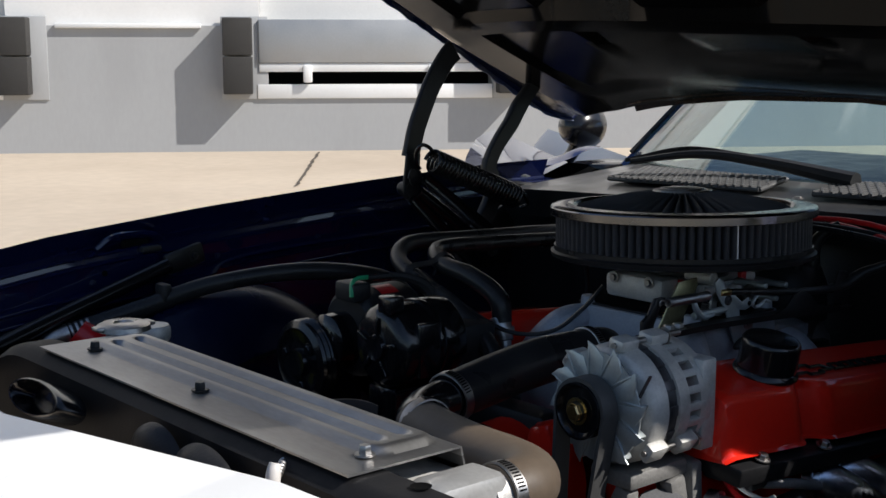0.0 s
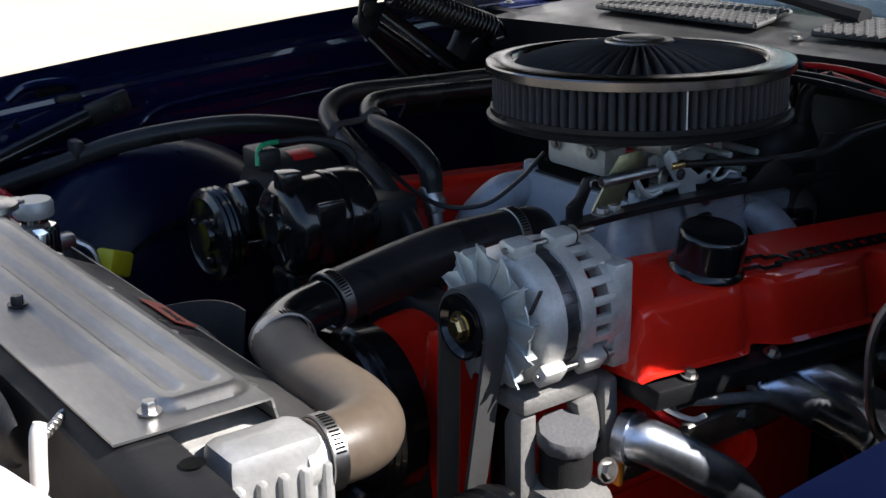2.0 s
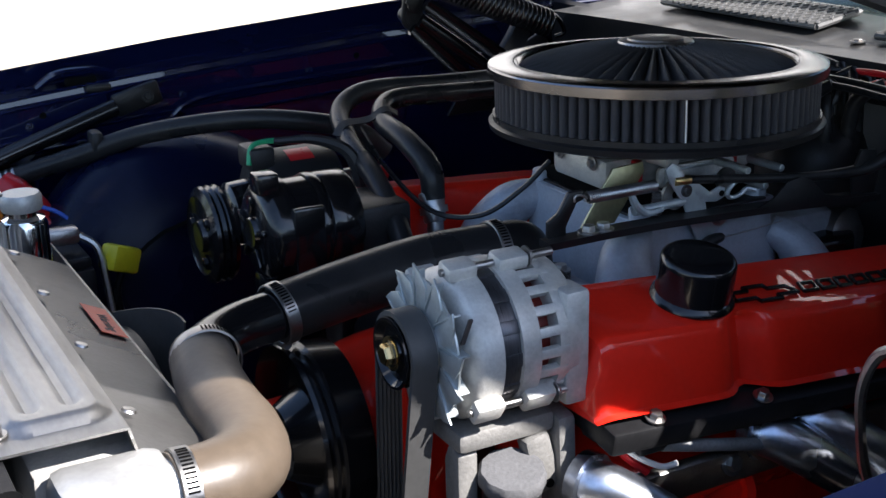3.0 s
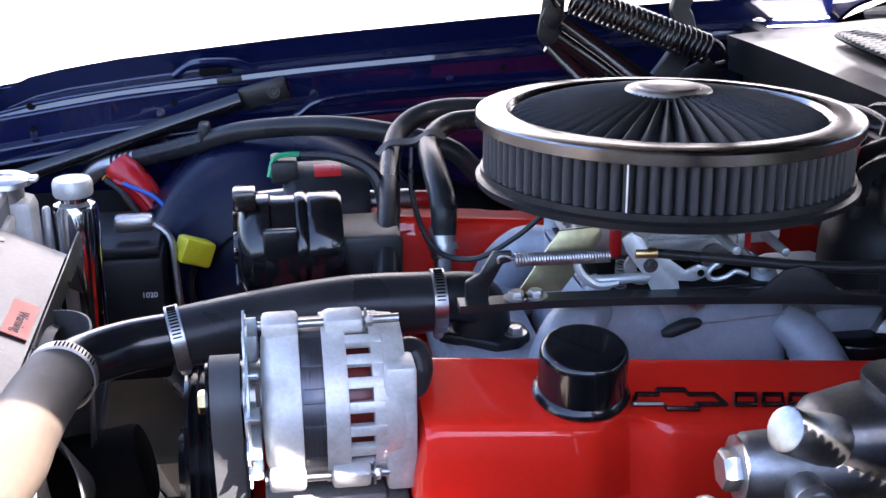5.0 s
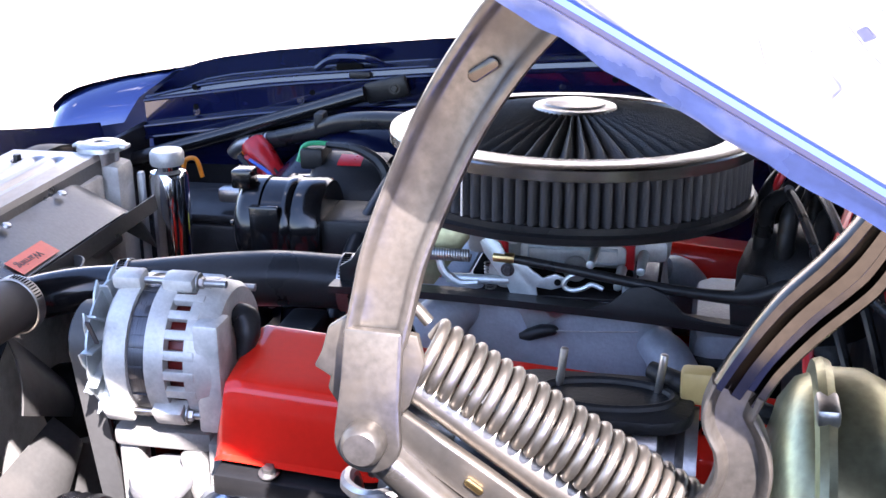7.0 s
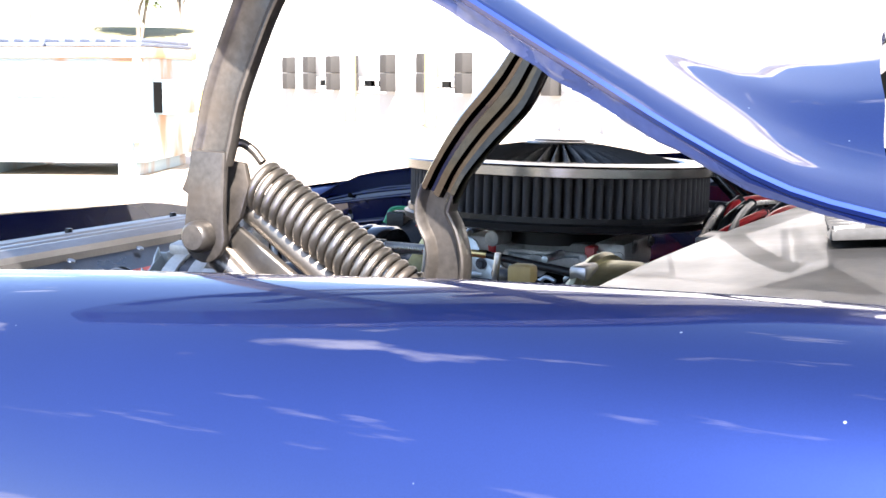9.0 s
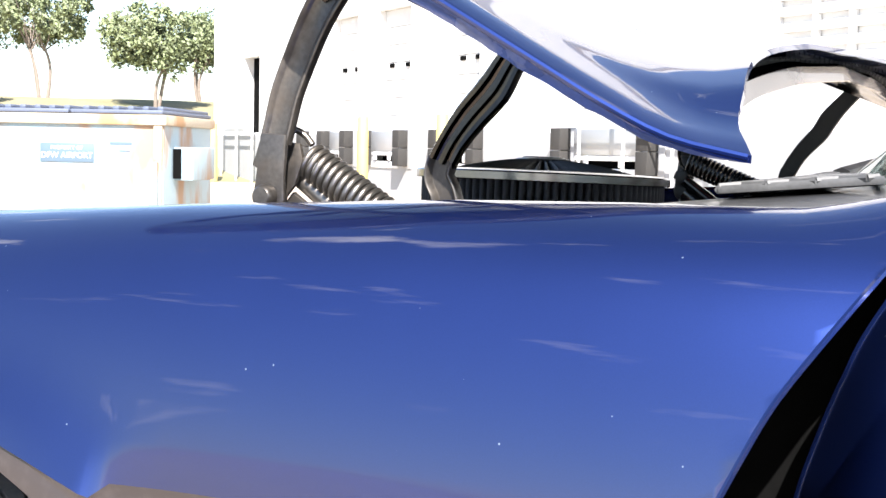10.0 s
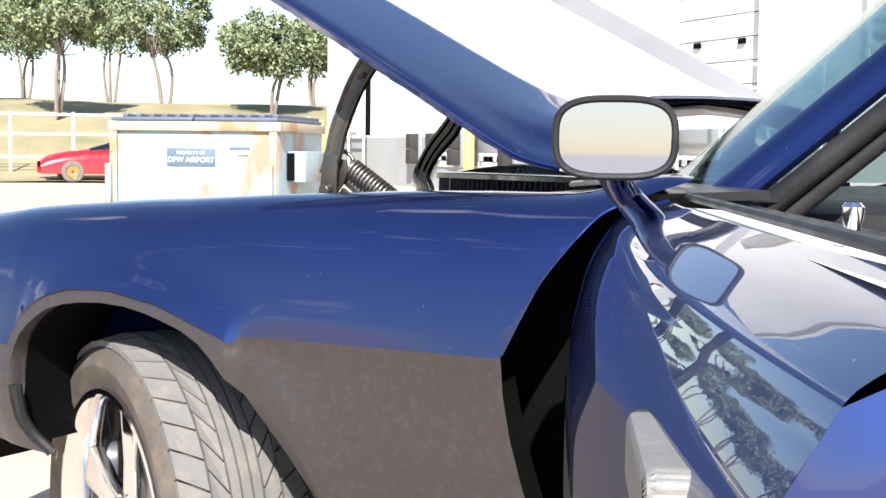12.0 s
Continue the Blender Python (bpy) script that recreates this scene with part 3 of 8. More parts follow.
for u in (-1.98, -0.06):
    part("corner_post", dump_box(u - 0.04, u + 0.05, -0.045, 0.0, 0.15, 1.195, 0.01), M_DUMP_RAIL, dump)
    part("side_pocket", dump_box(u - 0.07 if u < -1 else u - 0.06, u + 0.0 if u < -1 else u + 0.02, -0.11, -0.046, 0.35, 0.82, 0.012), M_DUMP, dump)
for u0, u1, z0, z1 in ((-0.55, -0.28, 1.05, 1.14), (-0.58, -0.34, 0.99, 1.02), (-0.48, -0.36, 0.92, 0.935)):
    part("faded_mark", dump_box(u0, u1, -0.006, -0.001, z0, z1), M_SIGN_INK if z1 > 1.1 else M_SIGN, dump)
for k in (0, 1):
    lid = part("lid", dump_box(-2.0 + k * 1.01, -1.01 + k * 1.01, -0.04, 1.9, 1.315, 1.36, 0.015), M_DUMP_LID, dump, "dark ribbed plastic lid")
    for j in range(6):
        u = -1.9 + k * 1.01 + j * 0.16
        part("rib", dump_box(u, u + 0.07, 0.05, 1.85, 1.355, 1.40, 0.015), M_DUMP_LID, lid)
part("fork_pocket", dump_box(0.0, 0.22, 0.35, 1.25, 0.62, 0.98, 0.015), M_DUMP, dump)
# solid near-black block stands in for the dark of the pocket's hole
part("pocket_hole", dump_box(0.01, 0.09, 0.30, 0.34, 0.64, 0.96), M_DARK, dump)
sign = part("sign_plate", dump_box(-1.33, -0.75, -0.012, -0.002, 0.80, 1.0, 0.003), M_SIGN, dump, "slate blue property sign with white letters")


def lettering(name, text, size, m, material, parent, deep=0.001):
    cu = bpy.data.curves.new(name, "FONT")
    cu.body, cu.size, cu.extrude, cu.align_x, cu.align_y = text, size, deep, "CENTER", "CENTER"
    tmp = new("tmp", cu)
    me = bpy.data.meshes.new_from_object(tmp.evaluated_get(bpy.context.evaluated_depsgraph_get()))
    bpy.data.objects.remove(tmp)
    me.transform(m)
    me.materials.clear()
    me.materials.append(material)
    ob = new(name, me)
    ob.parent = parent
    if parent.type == "EMPTY":
        ob.matrix_parent_inverse = Matrix.Translation(-parent.location)
    return ob


sm = Matrix(((DU.x, 0, -DV.x, 0), (DU.y, 0, -DV.y, 0), (0, 1, 0, 0), (0, 0, 0, 1)))
lettering("words", "PROPERTY OF", 0.055, Matrix.Translation(DC + DU * -1.04 - DV * 0.014 + Vector((0, 0, 0.95))) @ sm, M_SIGN_INK, sign)
lettering("words", "DFW AIRPORT", 0.085, Matrix.Translation(DC + DU * -1.04 - DV * 0.014 + Vector((0, 0, 0.87))) @ sm, M_SIGN_INK, sign)

# ---- distance ----
def tree(loc, height, crown, seed):
    rng = random.Random(seed)
    t = thing("tree", loc, "live oak tree with a dense rounded olive-green crown", "tree", "trees on the bank")
    loc = Vector(loc)
    bm = bmesh.new()
    limbs = []
    for k in range(3):
        a = rng.uniform(0, 6.28)
        base = loc + Vector((0.16 * math.cos(a), 0.16 * math.sin(a), -0.1))
        mid = base + Vector((0.25 * math.cos(a), 0.25 * math.sin(a), height * 0.35))
        top = mid + Vector((rng.uniform(-0.6, 0.6), rng.uniform(-0.6, 0.6), height * 0.3))
        bm = tube([base, mid, top], [0.085, 0.06, 0.03], 8, 5, bm)
        for j in range(4):
            e = mid.lerp(top, rng.random()) + Vector((rng.uniform(-1, 1) * crown * 0.6, rng.uniform(-1, 1) * crown * 0.6, rng.uniform(0.3, 1.2)))
            limbs.append(e)
            bm = tube([mid.lerp(top, 0.3), (mid + e) / 2 + Vector((0, 0, 0.2)), e], [0.035, 0.022, 0.010], 6, 4, bm)
    part("trunk", bm, M_BARK, t)
    verts, faces = [], []
    clumps = []
    for k in range(70):
        a, r = rng.uniform(0, 6.28), crown * math.sqrt(rng.random())
        hz = rng.uniform(-1, 1)
        if rng.random() < 0.12:
            r *= 1.15
        lim = math.sqrt(max(0, 1 - (r / crown) ** 2))
        clumps.append((loc + Vector((r * math.cos(a), r * math.sin(a), height * 0.70 + (hz if hz > 0 else hz * 0.6) * (0.25 + 0.75 * lim) * height * 0.34)) + Vector((rng.gauss(0, 0.18), rng.gauss(0, 0.18), rng.gauss(0, 0.15))), rng.uniform(0.25, 0.70)))
    for c, s in clumps:
        for j in range(120):
            d = Vector((rng.gauss(0, 1), rng.gauss(0, 1), rng.gauss(0, 0.7))).normalized() * s * rng.random() ** 0.4
            p = c + d
            u = Vector((rng.uniform(-1, 1), rng.uniform(-1, 1), rng.uniform(-1, 1))).normalized()
            w = u.orthogonal().normalized()
            q = 0.085 * rng.uniform(0.6, 1.5)
            i = len(verts)
            verts += [p - u * q, p + w * q * 0.5, p + u * q, p - w * q * 0.5]
            faces.append((i, i + 1, i + 2, i + 3))
    me = bpy.data.meshes.new("crown")
    me.from_pydata([tuple(v) for v in verts], [], faces)
    me.materials.append(M_LEAF)
    ob = new("crown", me)
    ob.parent = t
    ob.matrix_parent_inverse = Matrix.Translation(-t.location)
    return t


TREES = [(100, 0, 50, 5.2, 1.6), (197, 0, 66, 5.8, 1.2), (295, 0, 56, 5.2, 1.85), (477, 0, 52, 3.7, 1.45), (558, 0, 60, 4.0, 1.0), (45, 0, 64, 5.2, 1.5), (-90, 0, 54, 5, 2.0)]
for k, (px, _, dist, h, c) in enumerate(TREES):
    a = radians(121.68) - math.atan((px - 784) / 2280.7)
    x, y = 1.30 + dist * math.cos(a), -2.42 + dist * math.sin(a)
    tree((x, y, 2.38 + (dist - 52) * 0.05), h, c, 20 + k)

hyd = thing("fire_hydrant", (-31.0, 29.5, 0.05), "red fire hydrant behind the white fence", "hydrant")
HB = Vector((-31.0, 29.5, 0.05))
part("barrel", lathe([(0, 0), (0.20, 0), (0.20, 0.05), (0.13, 0.08), (0.13, 0.55), (0.17, 0.57), (0.17, 0.61), (0.13, 0.64), (0.10, 0.75), (0.04, 0.80), (0.04, 0.86), (0, 0.86)], HB, (0, 0, 1), 20), M_REDCAR, hyd)
part("outlet", cyl(HB + Vector((-0.22, 0.1, 0.42)), HB + Vector((0.22, -0.1, 0.42)), 0.07, seg=14), M_REDCAR, hyd)


def small_red_car():
    """A low red coupe, parked far off; nose towards +x of its own frame."""
    O = Vector((-26.6, 24.6, 0.03))
    F = Vector((-0.60, -0.80, 0))
    S = Vector((0.80, -0.60, 0))
    car = thing("red_car", O, "red two-door coupe parked on the yard", "car")
    P = lambda f, s, z: O + F * f + S * s + Vector((0, 0, z))
    xs = [-2.1, -1.9, -1.3, -0.6, 0.2, 0.9, 1.5, 1.95, 2.15]
    top = [0.74, 0.88, 0.95, 1.0, 0.98, 0.94, 0.86, 0.75, 0.60]

    def shell(u, v):
        x = -2.1 + 4.25 * u
        zt = lerp_at(xs, top, x)
        w = 0.84 * (1 - 0.10 * abs(2 * u - 1) ** 3)
        a = math.pi * v
        cx, cz = math.cos(a), math.sin(a)
        return P(x, w * math.copysign(abs(cx) ** 0.45, cx), 0.25 + (zt - 0.25) * abs(cz) ** 0.5)

    part("body", sheet(shell, 24, 20, 0.02), M_REDCAR, car)

    def cabin(u, v):
        x = -1.6 + 2.4 * u
        zt = lerp_at([-1.6, -0.9, -0.1, 0.8], [0.93, 1.22, 1.24, 0.95], x)
        a = math.pi * v
        cx, cz = math.cos(a), math.sin(a)
        return P(x, 0.62 * math.copysign(abs(cx) ** 0.5, cx), 0.85 + max(0.02, zt - 0.85) * abs(cz) ** 0.5)

    part("cabin", sheet(cabin, 12, 14, 0.02), M_BLACK_GLOSS, car, "dark glass cabin")
    for f in (-1.25, 1.30):
        for s in (-0.80, 0.80):
            w = part("wheel", lathe([(0.20, -0.09), (0.29, -0.09), (0.31, -0.06), (0.31, 0.06), (0.29, 0.09), (0.20, 0.09)], P(f, s, 0.31), S, 24), M_TYRE, car)
            part("rim", lathe([(0, 0.02), (0.06, 0.05), (0.16, 0.05), (0.20, 0.085), (0.205, -0.05), (0, -0.05)], P(f, s, 0.31), S * (1 if s > 0 else -1), 20), M_BRASS, w, "gold coloured alloy rim")
    part("turn_signal", box(P(2.02, 0.62, 0.52), (0.2, 0.1, 0.07), 0.02), M_ORANGE, car, "amber front turn signal")


small_red_car()
fence = thing("fence", (-28, 27, 0.03), "white painted post-and-rail fence by the yard", "fence")
fa, fb = Vector((-31.5, 22.5, 0.62)), Vector((-24.5, 31.0, 0.62))
for k in range(7):
    p = fa.lerp(fb, k / 6)
    part("post", box(p + Vector((0, 0, 0.43)), (0.07, 0.07, 2.1), 0.01), M_WHITE_METAL, fence)
for z in (0.10, 0.80, 1.4):
    part("rail", tube([fa + Vector((0, 0, z)), fb + Vector((0, 0, z))], 0.045, 8, 1, None, True), M_WHITE_METAL, fence)

# ---- the car's body ----
car = thing("car", (-0.1, 0, 0.03), "dark blue muscle car with white stripes and open hood", "car")
LEAN = -0.018  # the body leans a little to the far side
AX, AZ, AR = -0.220, 0.352, 0.405  # wheel arch, rear half
ARCH_X = [-0.478, -0.475, -0.468, -0.457, -0.441, -0.419, -0.396, -0.360, -0.320, -0.270, -0.216, -0.170, -0.130, -0.085, -0.047, -0.018, 0.011, 0.040, 0.070, 0.105, 0.142, 0.168, 0.184, 0.190]
ARCH_Z = [0.600, 0.640, 0.668, 0.690, 0.708, 0.725, 0.738, 0.748, 0.754, 0.757, 0.755, 0.748, 0.739, 0.726, 0.709, 0.686, 0.658, 0.626, 0.592, 0.552, 0.503, 0.448, 0.360, 0.200]
ZT_X = [-1.15, -1.0, -0.84, -0.57, -0.3, 0.0, 0.25, 0.4, 0.62]
ZT_Z = [0.76, 0.83, 0.868, 0.908, 0.932, 0.951, 0.963, 0.966, 0.966]


def crown(x):
    return lerp_at(ZT_X, ZT_Z, x)


def side_y(x, z):
    """How far out the body side stands."""
    zt = crown(x)
    d = max(0.0, zt - z)
    y = 0.920 - 0.130 * math.exp(-((d / 0.040) ** 0.62)) + 0.10 * d - 0.38 * max(0.0, d - 0.22) ** 2
    y += lerp_at([-1.15, -0.9, -0.5, 0.0, 0.6], [-0.10, -0.035, -0.005, 0.0, 0.012], x)
    if x > -0.1:
        r = math.hypot(x - AX, z - AZ) - AR
    else:
        r = max(z - lerp_at(ARCH_X, ARCH_Z, x), -0.475 - x) if x < -0.40 else z - lerp_at(ARCH_X, ARCH_Z, x)
    y += 0.014 * math.exp(-((r - 0.01) / 0.045) ** 2)
    # a crease behind the arch, below which the side turns in
    fold = lerp_at([0.010, 0.035, 0.18, 0.38], [0.745, 0.749, 0.745, 0.736], x)
    return y - 0.32 * max(0.0, fold - z) * lerp_at([0.008, 0.030, 0.45, 0.60], [0.0, 1.0, 0.8, 0.5], x) * lerp_at([0.0, 0.05, 0.12], [1.0, 0.9, 0.6], fold - z)


def arch_z(x):
    """The lower edge of the fender's skin: the wheel opening, and the join to the valance in front of it."""
    if x < ARCH_X[0]:
        return 0.60
    return lerp_at(ARCH_X, ARCH_Z, x) if x < ARCH_X[-1] else 0.20


def tone_z(x):
    """The line between the blue and the grey paint."""
    if x < -0.496:
        return 0.668
    lip = lerp_at([-0.496, -0.489, -0.472, -0.432, -0.393, -0.347, -0.254, -0.142, -0.058, 0.0, 0.016], [0.668, 0.69, 0.713, 0.748, 0.764, 0.775, 0.779, 0.764, 0.740, 0.7215, 0.716], x)
    line = lerp_at([0.016, 0.030, 0.47, 0.62], [0.716, 0.727, 0.737, 0.740], x)
    return lip if x < 0.016 else line


def rear_x(z):
    low = soft_at([0.1, 0.2, 0.5, 0.64, 0.725, 0.84, 0.92, 1.05], [0.565, 0.555, 0.528, 0.492, 0.478, 0.530, 0.580, 0.66], z, 0.022)
    return low + lerp_at([0.935, 0.946, 0.953, 0.958, 0.962, 0.966], [0.0, 0.003, 0.018, 0.037, 0.055, 0.080], z)


def rise(x):
    """How far the fender's top sweeps up towards the foot of the windshield pillar."""
    return soft_at([0.47, 0.525, 0.56, 0.586, 0.61, 0.626, 0.66, 0.70], [0.0, 0.001, 0.008, 0.014, 0.022, 0.026, 0.029, 0.024], x, 0.010)


COLS = sorted(set([-1.15 + 0.025 * k for k in range(76)] + [0.58 + 0.008 * k for k in range(15)] + ARCH_X + [-0.496, -0.489, -0.482, -0.0, 0.008, 0.016, 0.022, 0.030, 0.19001]))
COLS = [x for x in COLS if x <= 0.694]


def fender(side, upper):
    """The outer skin of a fender: the blue upper or the grey lower part."""
    bm = bmesh.new()
    rows = 42 if upper else 10
    prev, was_barrel = None, False
    for x in COLS:
        if side > 0 and x < -1.001:
            continue
        col = []
        zt, zl, zb = crown(x), tone_z(x), max(arch_z(x), 0.20)
        # the far nose rounds off above the headlamp
        barrel = side > 0 and x < -0.760
        shut = max(0.0, 1 - (max(0.0, -0.90 - x) / 0.1001) ** 2.6) ** 0.45
        zl = max(min(zl, zt - 0.02), zb + 0.012)
        for k in range(rows + 1):
            f = k / rows
            if upper:
                if k < 12:
                    y, z = 0.760 + 0.030 * k / 12, zt - 0.004 + 0.004 * math.sin(k / 12 * 1.57)
                    if side < 0:
                        # the near side rolls down to a lip along the bay
                        f2 = max(0.0, 1 - max(0, k - 3) / 9)
                        y = 0.790 - 0.100 * f2
                        z = zt - lerp_at([-0.9, -0.5, -0.1, 0.3], [0.0, 0.010, 0.020, 0.020], x) * f2 ** 1.5 - (0.018 if k == 0 else 0)
                    elif barrel:
                        # in front of the hood's corner the far side rolls over and down, like a barrel
                        a = 1 - k / 12
                        y = 0.795 - 0.095 * math.sin(a * 1.45)
                        z = zt - 0.088 * (1 - math.cos(a * 1.45))
                else:
                    g = ((k - 12) / (rows - 12)) ** 2.4
                    z = zt + (zl - zt) * g
                    y = side_y(min(x, rear_x(z)), z)
            else:
                z = zl + (zb - zl) * f
                y = side_y(min(x, rear_x(z)), z) - (0.004 if 0 < f else 0)
            xx = min(x, rear_x(z))
            if upper:
                z += rise(xx) * min(1.0, max(0.0, (0.862 - y) / 0.072))
            if barrel:
                if k < 12:
                    xx -= 0.048 * (1 - k / 12) ** 1.7 * lerp_at([-1.0, -0.90, -0.76], [0.0, 0.6, 1.0], x)
                y, z = 0.80 + (y - 0.80) * shut, 0.70 + (z - 0.70) * (0.35 + 0.65 * shut)
            sag = -0.010 * math.exp(-((zt - z) / 0.09) ** 2) * lerp_at([-0.9, -0.2], [0, 1], x) if side < 0 else 0.0
            col.append(bm.verts.new((xx, side * y, z + LEAN * side * y + sag)))
        if not upper:
            col.append(bm.verts.new((min(x, rear_x(zb)), side * (side_y(x, zb) - 0.05), zb + 0.004 + LEAN * side * 0.9)))
        if prev:
            for a in range(4 if upper and barrel != was_barrel else 0, len(col) - 1):
                q = (prev[a], col[a], col[a + 1], prev[a + 1])
                q = list({tuple(round(c, 6) for c in v.co): v for v in q}.values())
                if len(q) > 2:
                    bm.faces.new(q if side > 0 else q[::-1])
        prev, was_barrel = col, barrel
    bmesh.ops.remove_doubles(bm, verts=bm.verts, dist=1e-6)
    return bm


for side in (-1, 1):
    fen = part("fender", fender(side, True), M_BLUE, car, "glossy dark blue metallic front fender", 60)
    part("lower_panel", fender(side, False), M_GREY_PAINT, fen, "warm grey lower paint band", 60)
    # the rolled rear edge, and the flange behind it towards the door gap
    bead = []
    for k in range(40):
        z = 0.742 + 0.216 * k / 39
        x = rear_x(z)
        y = side_y(x, z)
        sag = -0.010 * math.exp(-((crown(x) - z) / 0.09) ** 2) if side < 0 else 0.0
        bead.append((x, side * (y - 0.001), z + rise(x) * min(1.0, max(0.0, (0.862 - y) / 0.072)) + LEAN * side * y + sag))
    part("rear_bead", tube(bead, 0.0022, 6, 2), M_BLUE, fen)
    # near-black flange: the door gap's shade is in its colour
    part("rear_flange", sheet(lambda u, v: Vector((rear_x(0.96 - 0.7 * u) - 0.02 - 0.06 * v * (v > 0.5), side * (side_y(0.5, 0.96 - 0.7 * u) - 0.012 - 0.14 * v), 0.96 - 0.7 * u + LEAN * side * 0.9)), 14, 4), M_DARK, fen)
    # wheel well, near-black for the shade inside it

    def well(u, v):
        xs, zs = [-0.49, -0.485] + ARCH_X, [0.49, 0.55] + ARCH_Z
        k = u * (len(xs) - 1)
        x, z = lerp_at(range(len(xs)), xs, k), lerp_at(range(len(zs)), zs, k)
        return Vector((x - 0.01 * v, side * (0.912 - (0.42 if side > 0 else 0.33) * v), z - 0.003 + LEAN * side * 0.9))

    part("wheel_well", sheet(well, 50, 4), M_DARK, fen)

    def valance(u, v):
        z = 0.602 - 0.117 * v
        back = lerp_at([0.484, 0.50, 0.535, 0.602], [-0.424, -0.446, -0.470, -0.478], z)
        x = back + (-1.0 - back) * u
        return Vector((x, side * (side_y(min(x, -0.5), 0.602) - 0.004 - 0.03 * v * v), z + 0.03 * u * v + LEAN * side * 0.9))

    part("front_valance", sheet(valance, 20, 8, 0.004), M_GREY_PAINT, fen, "warm grey valance in front of the wheel", 60)
    part("valance_seal", tube([valance(0, v) + Vector((0.006, -side * 0.012, 0)) for v in (0, 0.25, 0.5, 0.75, 1.0)], 0.010, 8, 5), M_RUBBER, fen, "black rubber seal on the valance edge")


def inner_apron(side, name, label):
    """The bay side of a fender: top flange, rail and apron."""
    prof = [(0.754 if side > 0 else 0.742, 0.010 if side > 0 else -0.022), (0.768 if side > 0 else 0.741, -0.026), (0.726, -0.030), (0.724, -0.040), (0.718, -0.044), (0.720, -0.082), (0.708, -0.088), (0.708, -0.108), (0.738, -0.112), (0.738, -0.34), (0.70, -0.42)]

    def fn(u, v):
        x = -0.79 + 1.29 * u
        k = v * (len(prof) - 1)
        y = lerp_at(range(len(prof)), [p[0] for p in prof], k)
        dz = lerp_at(range(len(prof)), [p[1] for p in prof], k)
        z = crown(x) + dz * (0.75 + 0.25 * lerp_at([-0.95, 0.4], [0.7, 1.1], x))
        if side > 0:
            # the front end of the far flange curves down to the nose
            z -= 0.045 * max(0.0, 1 - u / 0.09) ** 2 * max(0.0, 1 - v / 0.25)
        return Vector((x, side * y, z + LEAN * side * y))

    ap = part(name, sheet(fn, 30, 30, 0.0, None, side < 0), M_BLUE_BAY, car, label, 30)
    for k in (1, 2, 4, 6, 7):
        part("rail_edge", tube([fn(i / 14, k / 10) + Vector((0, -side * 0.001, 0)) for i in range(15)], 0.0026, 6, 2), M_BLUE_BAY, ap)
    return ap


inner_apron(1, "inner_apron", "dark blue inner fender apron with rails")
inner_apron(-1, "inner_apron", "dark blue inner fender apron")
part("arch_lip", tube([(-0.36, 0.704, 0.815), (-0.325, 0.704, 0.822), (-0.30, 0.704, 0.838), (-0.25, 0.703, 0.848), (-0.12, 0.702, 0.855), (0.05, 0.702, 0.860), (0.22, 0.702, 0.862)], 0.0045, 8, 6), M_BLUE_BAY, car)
# added black sheet that hides the bright ground beyond the bay
part("far_splash_panel", sheet(lambda u, v: Vector((-0.80 + 0.46 * u, 0.712 - 0.02 * v, 0.72 - 0.44 * v)), 8, 8), M_BLACK_PAINT, car, "black panel added to close the bay beside the battery")
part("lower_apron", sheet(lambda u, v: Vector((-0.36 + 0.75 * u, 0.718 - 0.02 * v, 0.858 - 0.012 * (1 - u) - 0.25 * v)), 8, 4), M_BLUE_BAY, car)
for x, dz in ((-0.70, -0.03), (-0.70, -0.062), (-0.50, -0.058), (-0.02, -0.06)):
    part("stamped_hole", lathe([(0, 0.0), (0.0035, 0.0), (0.0045, 0.0008), (0.005, 0.0)], (x, 0.7185, crown(x) + dz + LEAN * 0.7), (0, -1, 0), 14), M_DARK, car)
# small stampings on the far rail
for x in (-0.42,):
    z = crown(x) - 0.041 + LEAN * 0.7
    part("rail_plug", box((x, 0.722, z + 0.006), (0.035, 0.018, 0.010), 0.003), M_BLACK_PLASTIC, car)
for x in (-0.70, -0.52, -0.3, -0.1):
    part("rail_bolt", hexbolt((x, 0.7195, crown(x) - 0.070 + LEAN * 0.7), (0, -1, 0.1), 0.004, 0.003), M_BLUE_BAY, car)
loopz = 0.893
part("latch_loop", tube([(-0.50, 0.745, loopz - 0.016), (-0.475, 0.742, loopz), (-0.44, 0.742, loopz + 0.003), (-0.405, 0.742, loopz), (-0.38, 0.745, loopz - 0.014)], 0.006, 8, 6), M_BLUE_BAY, car)
part("latch_slot", box((-0.44, 0.734, loopz - 0.010), (0.045, 0.012, 0.012), 0.004), M_DARK, car)

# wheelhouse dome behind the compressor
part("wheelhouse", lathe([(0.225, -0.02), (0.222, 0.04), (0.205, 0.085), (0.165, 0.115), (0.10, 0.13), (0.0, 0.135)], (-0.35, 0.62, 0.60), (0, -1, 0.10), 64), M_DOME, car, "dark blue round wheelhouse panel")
part("wheelhouse", lathe([(0.225, -0.02), (0.222, 0.04), (0.205, 0.085), (0.165, 0.115), (0.0, 0.13)], (-0.30, -0.70, 0.52), (0, 1, 0.08), 40), M_BLACK_PAINT, car, "black round wheelhouse panel")
# added black box that darkens the view through the door gap
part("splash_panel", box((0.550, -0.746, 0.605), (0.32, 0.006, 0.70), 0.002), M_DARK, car)
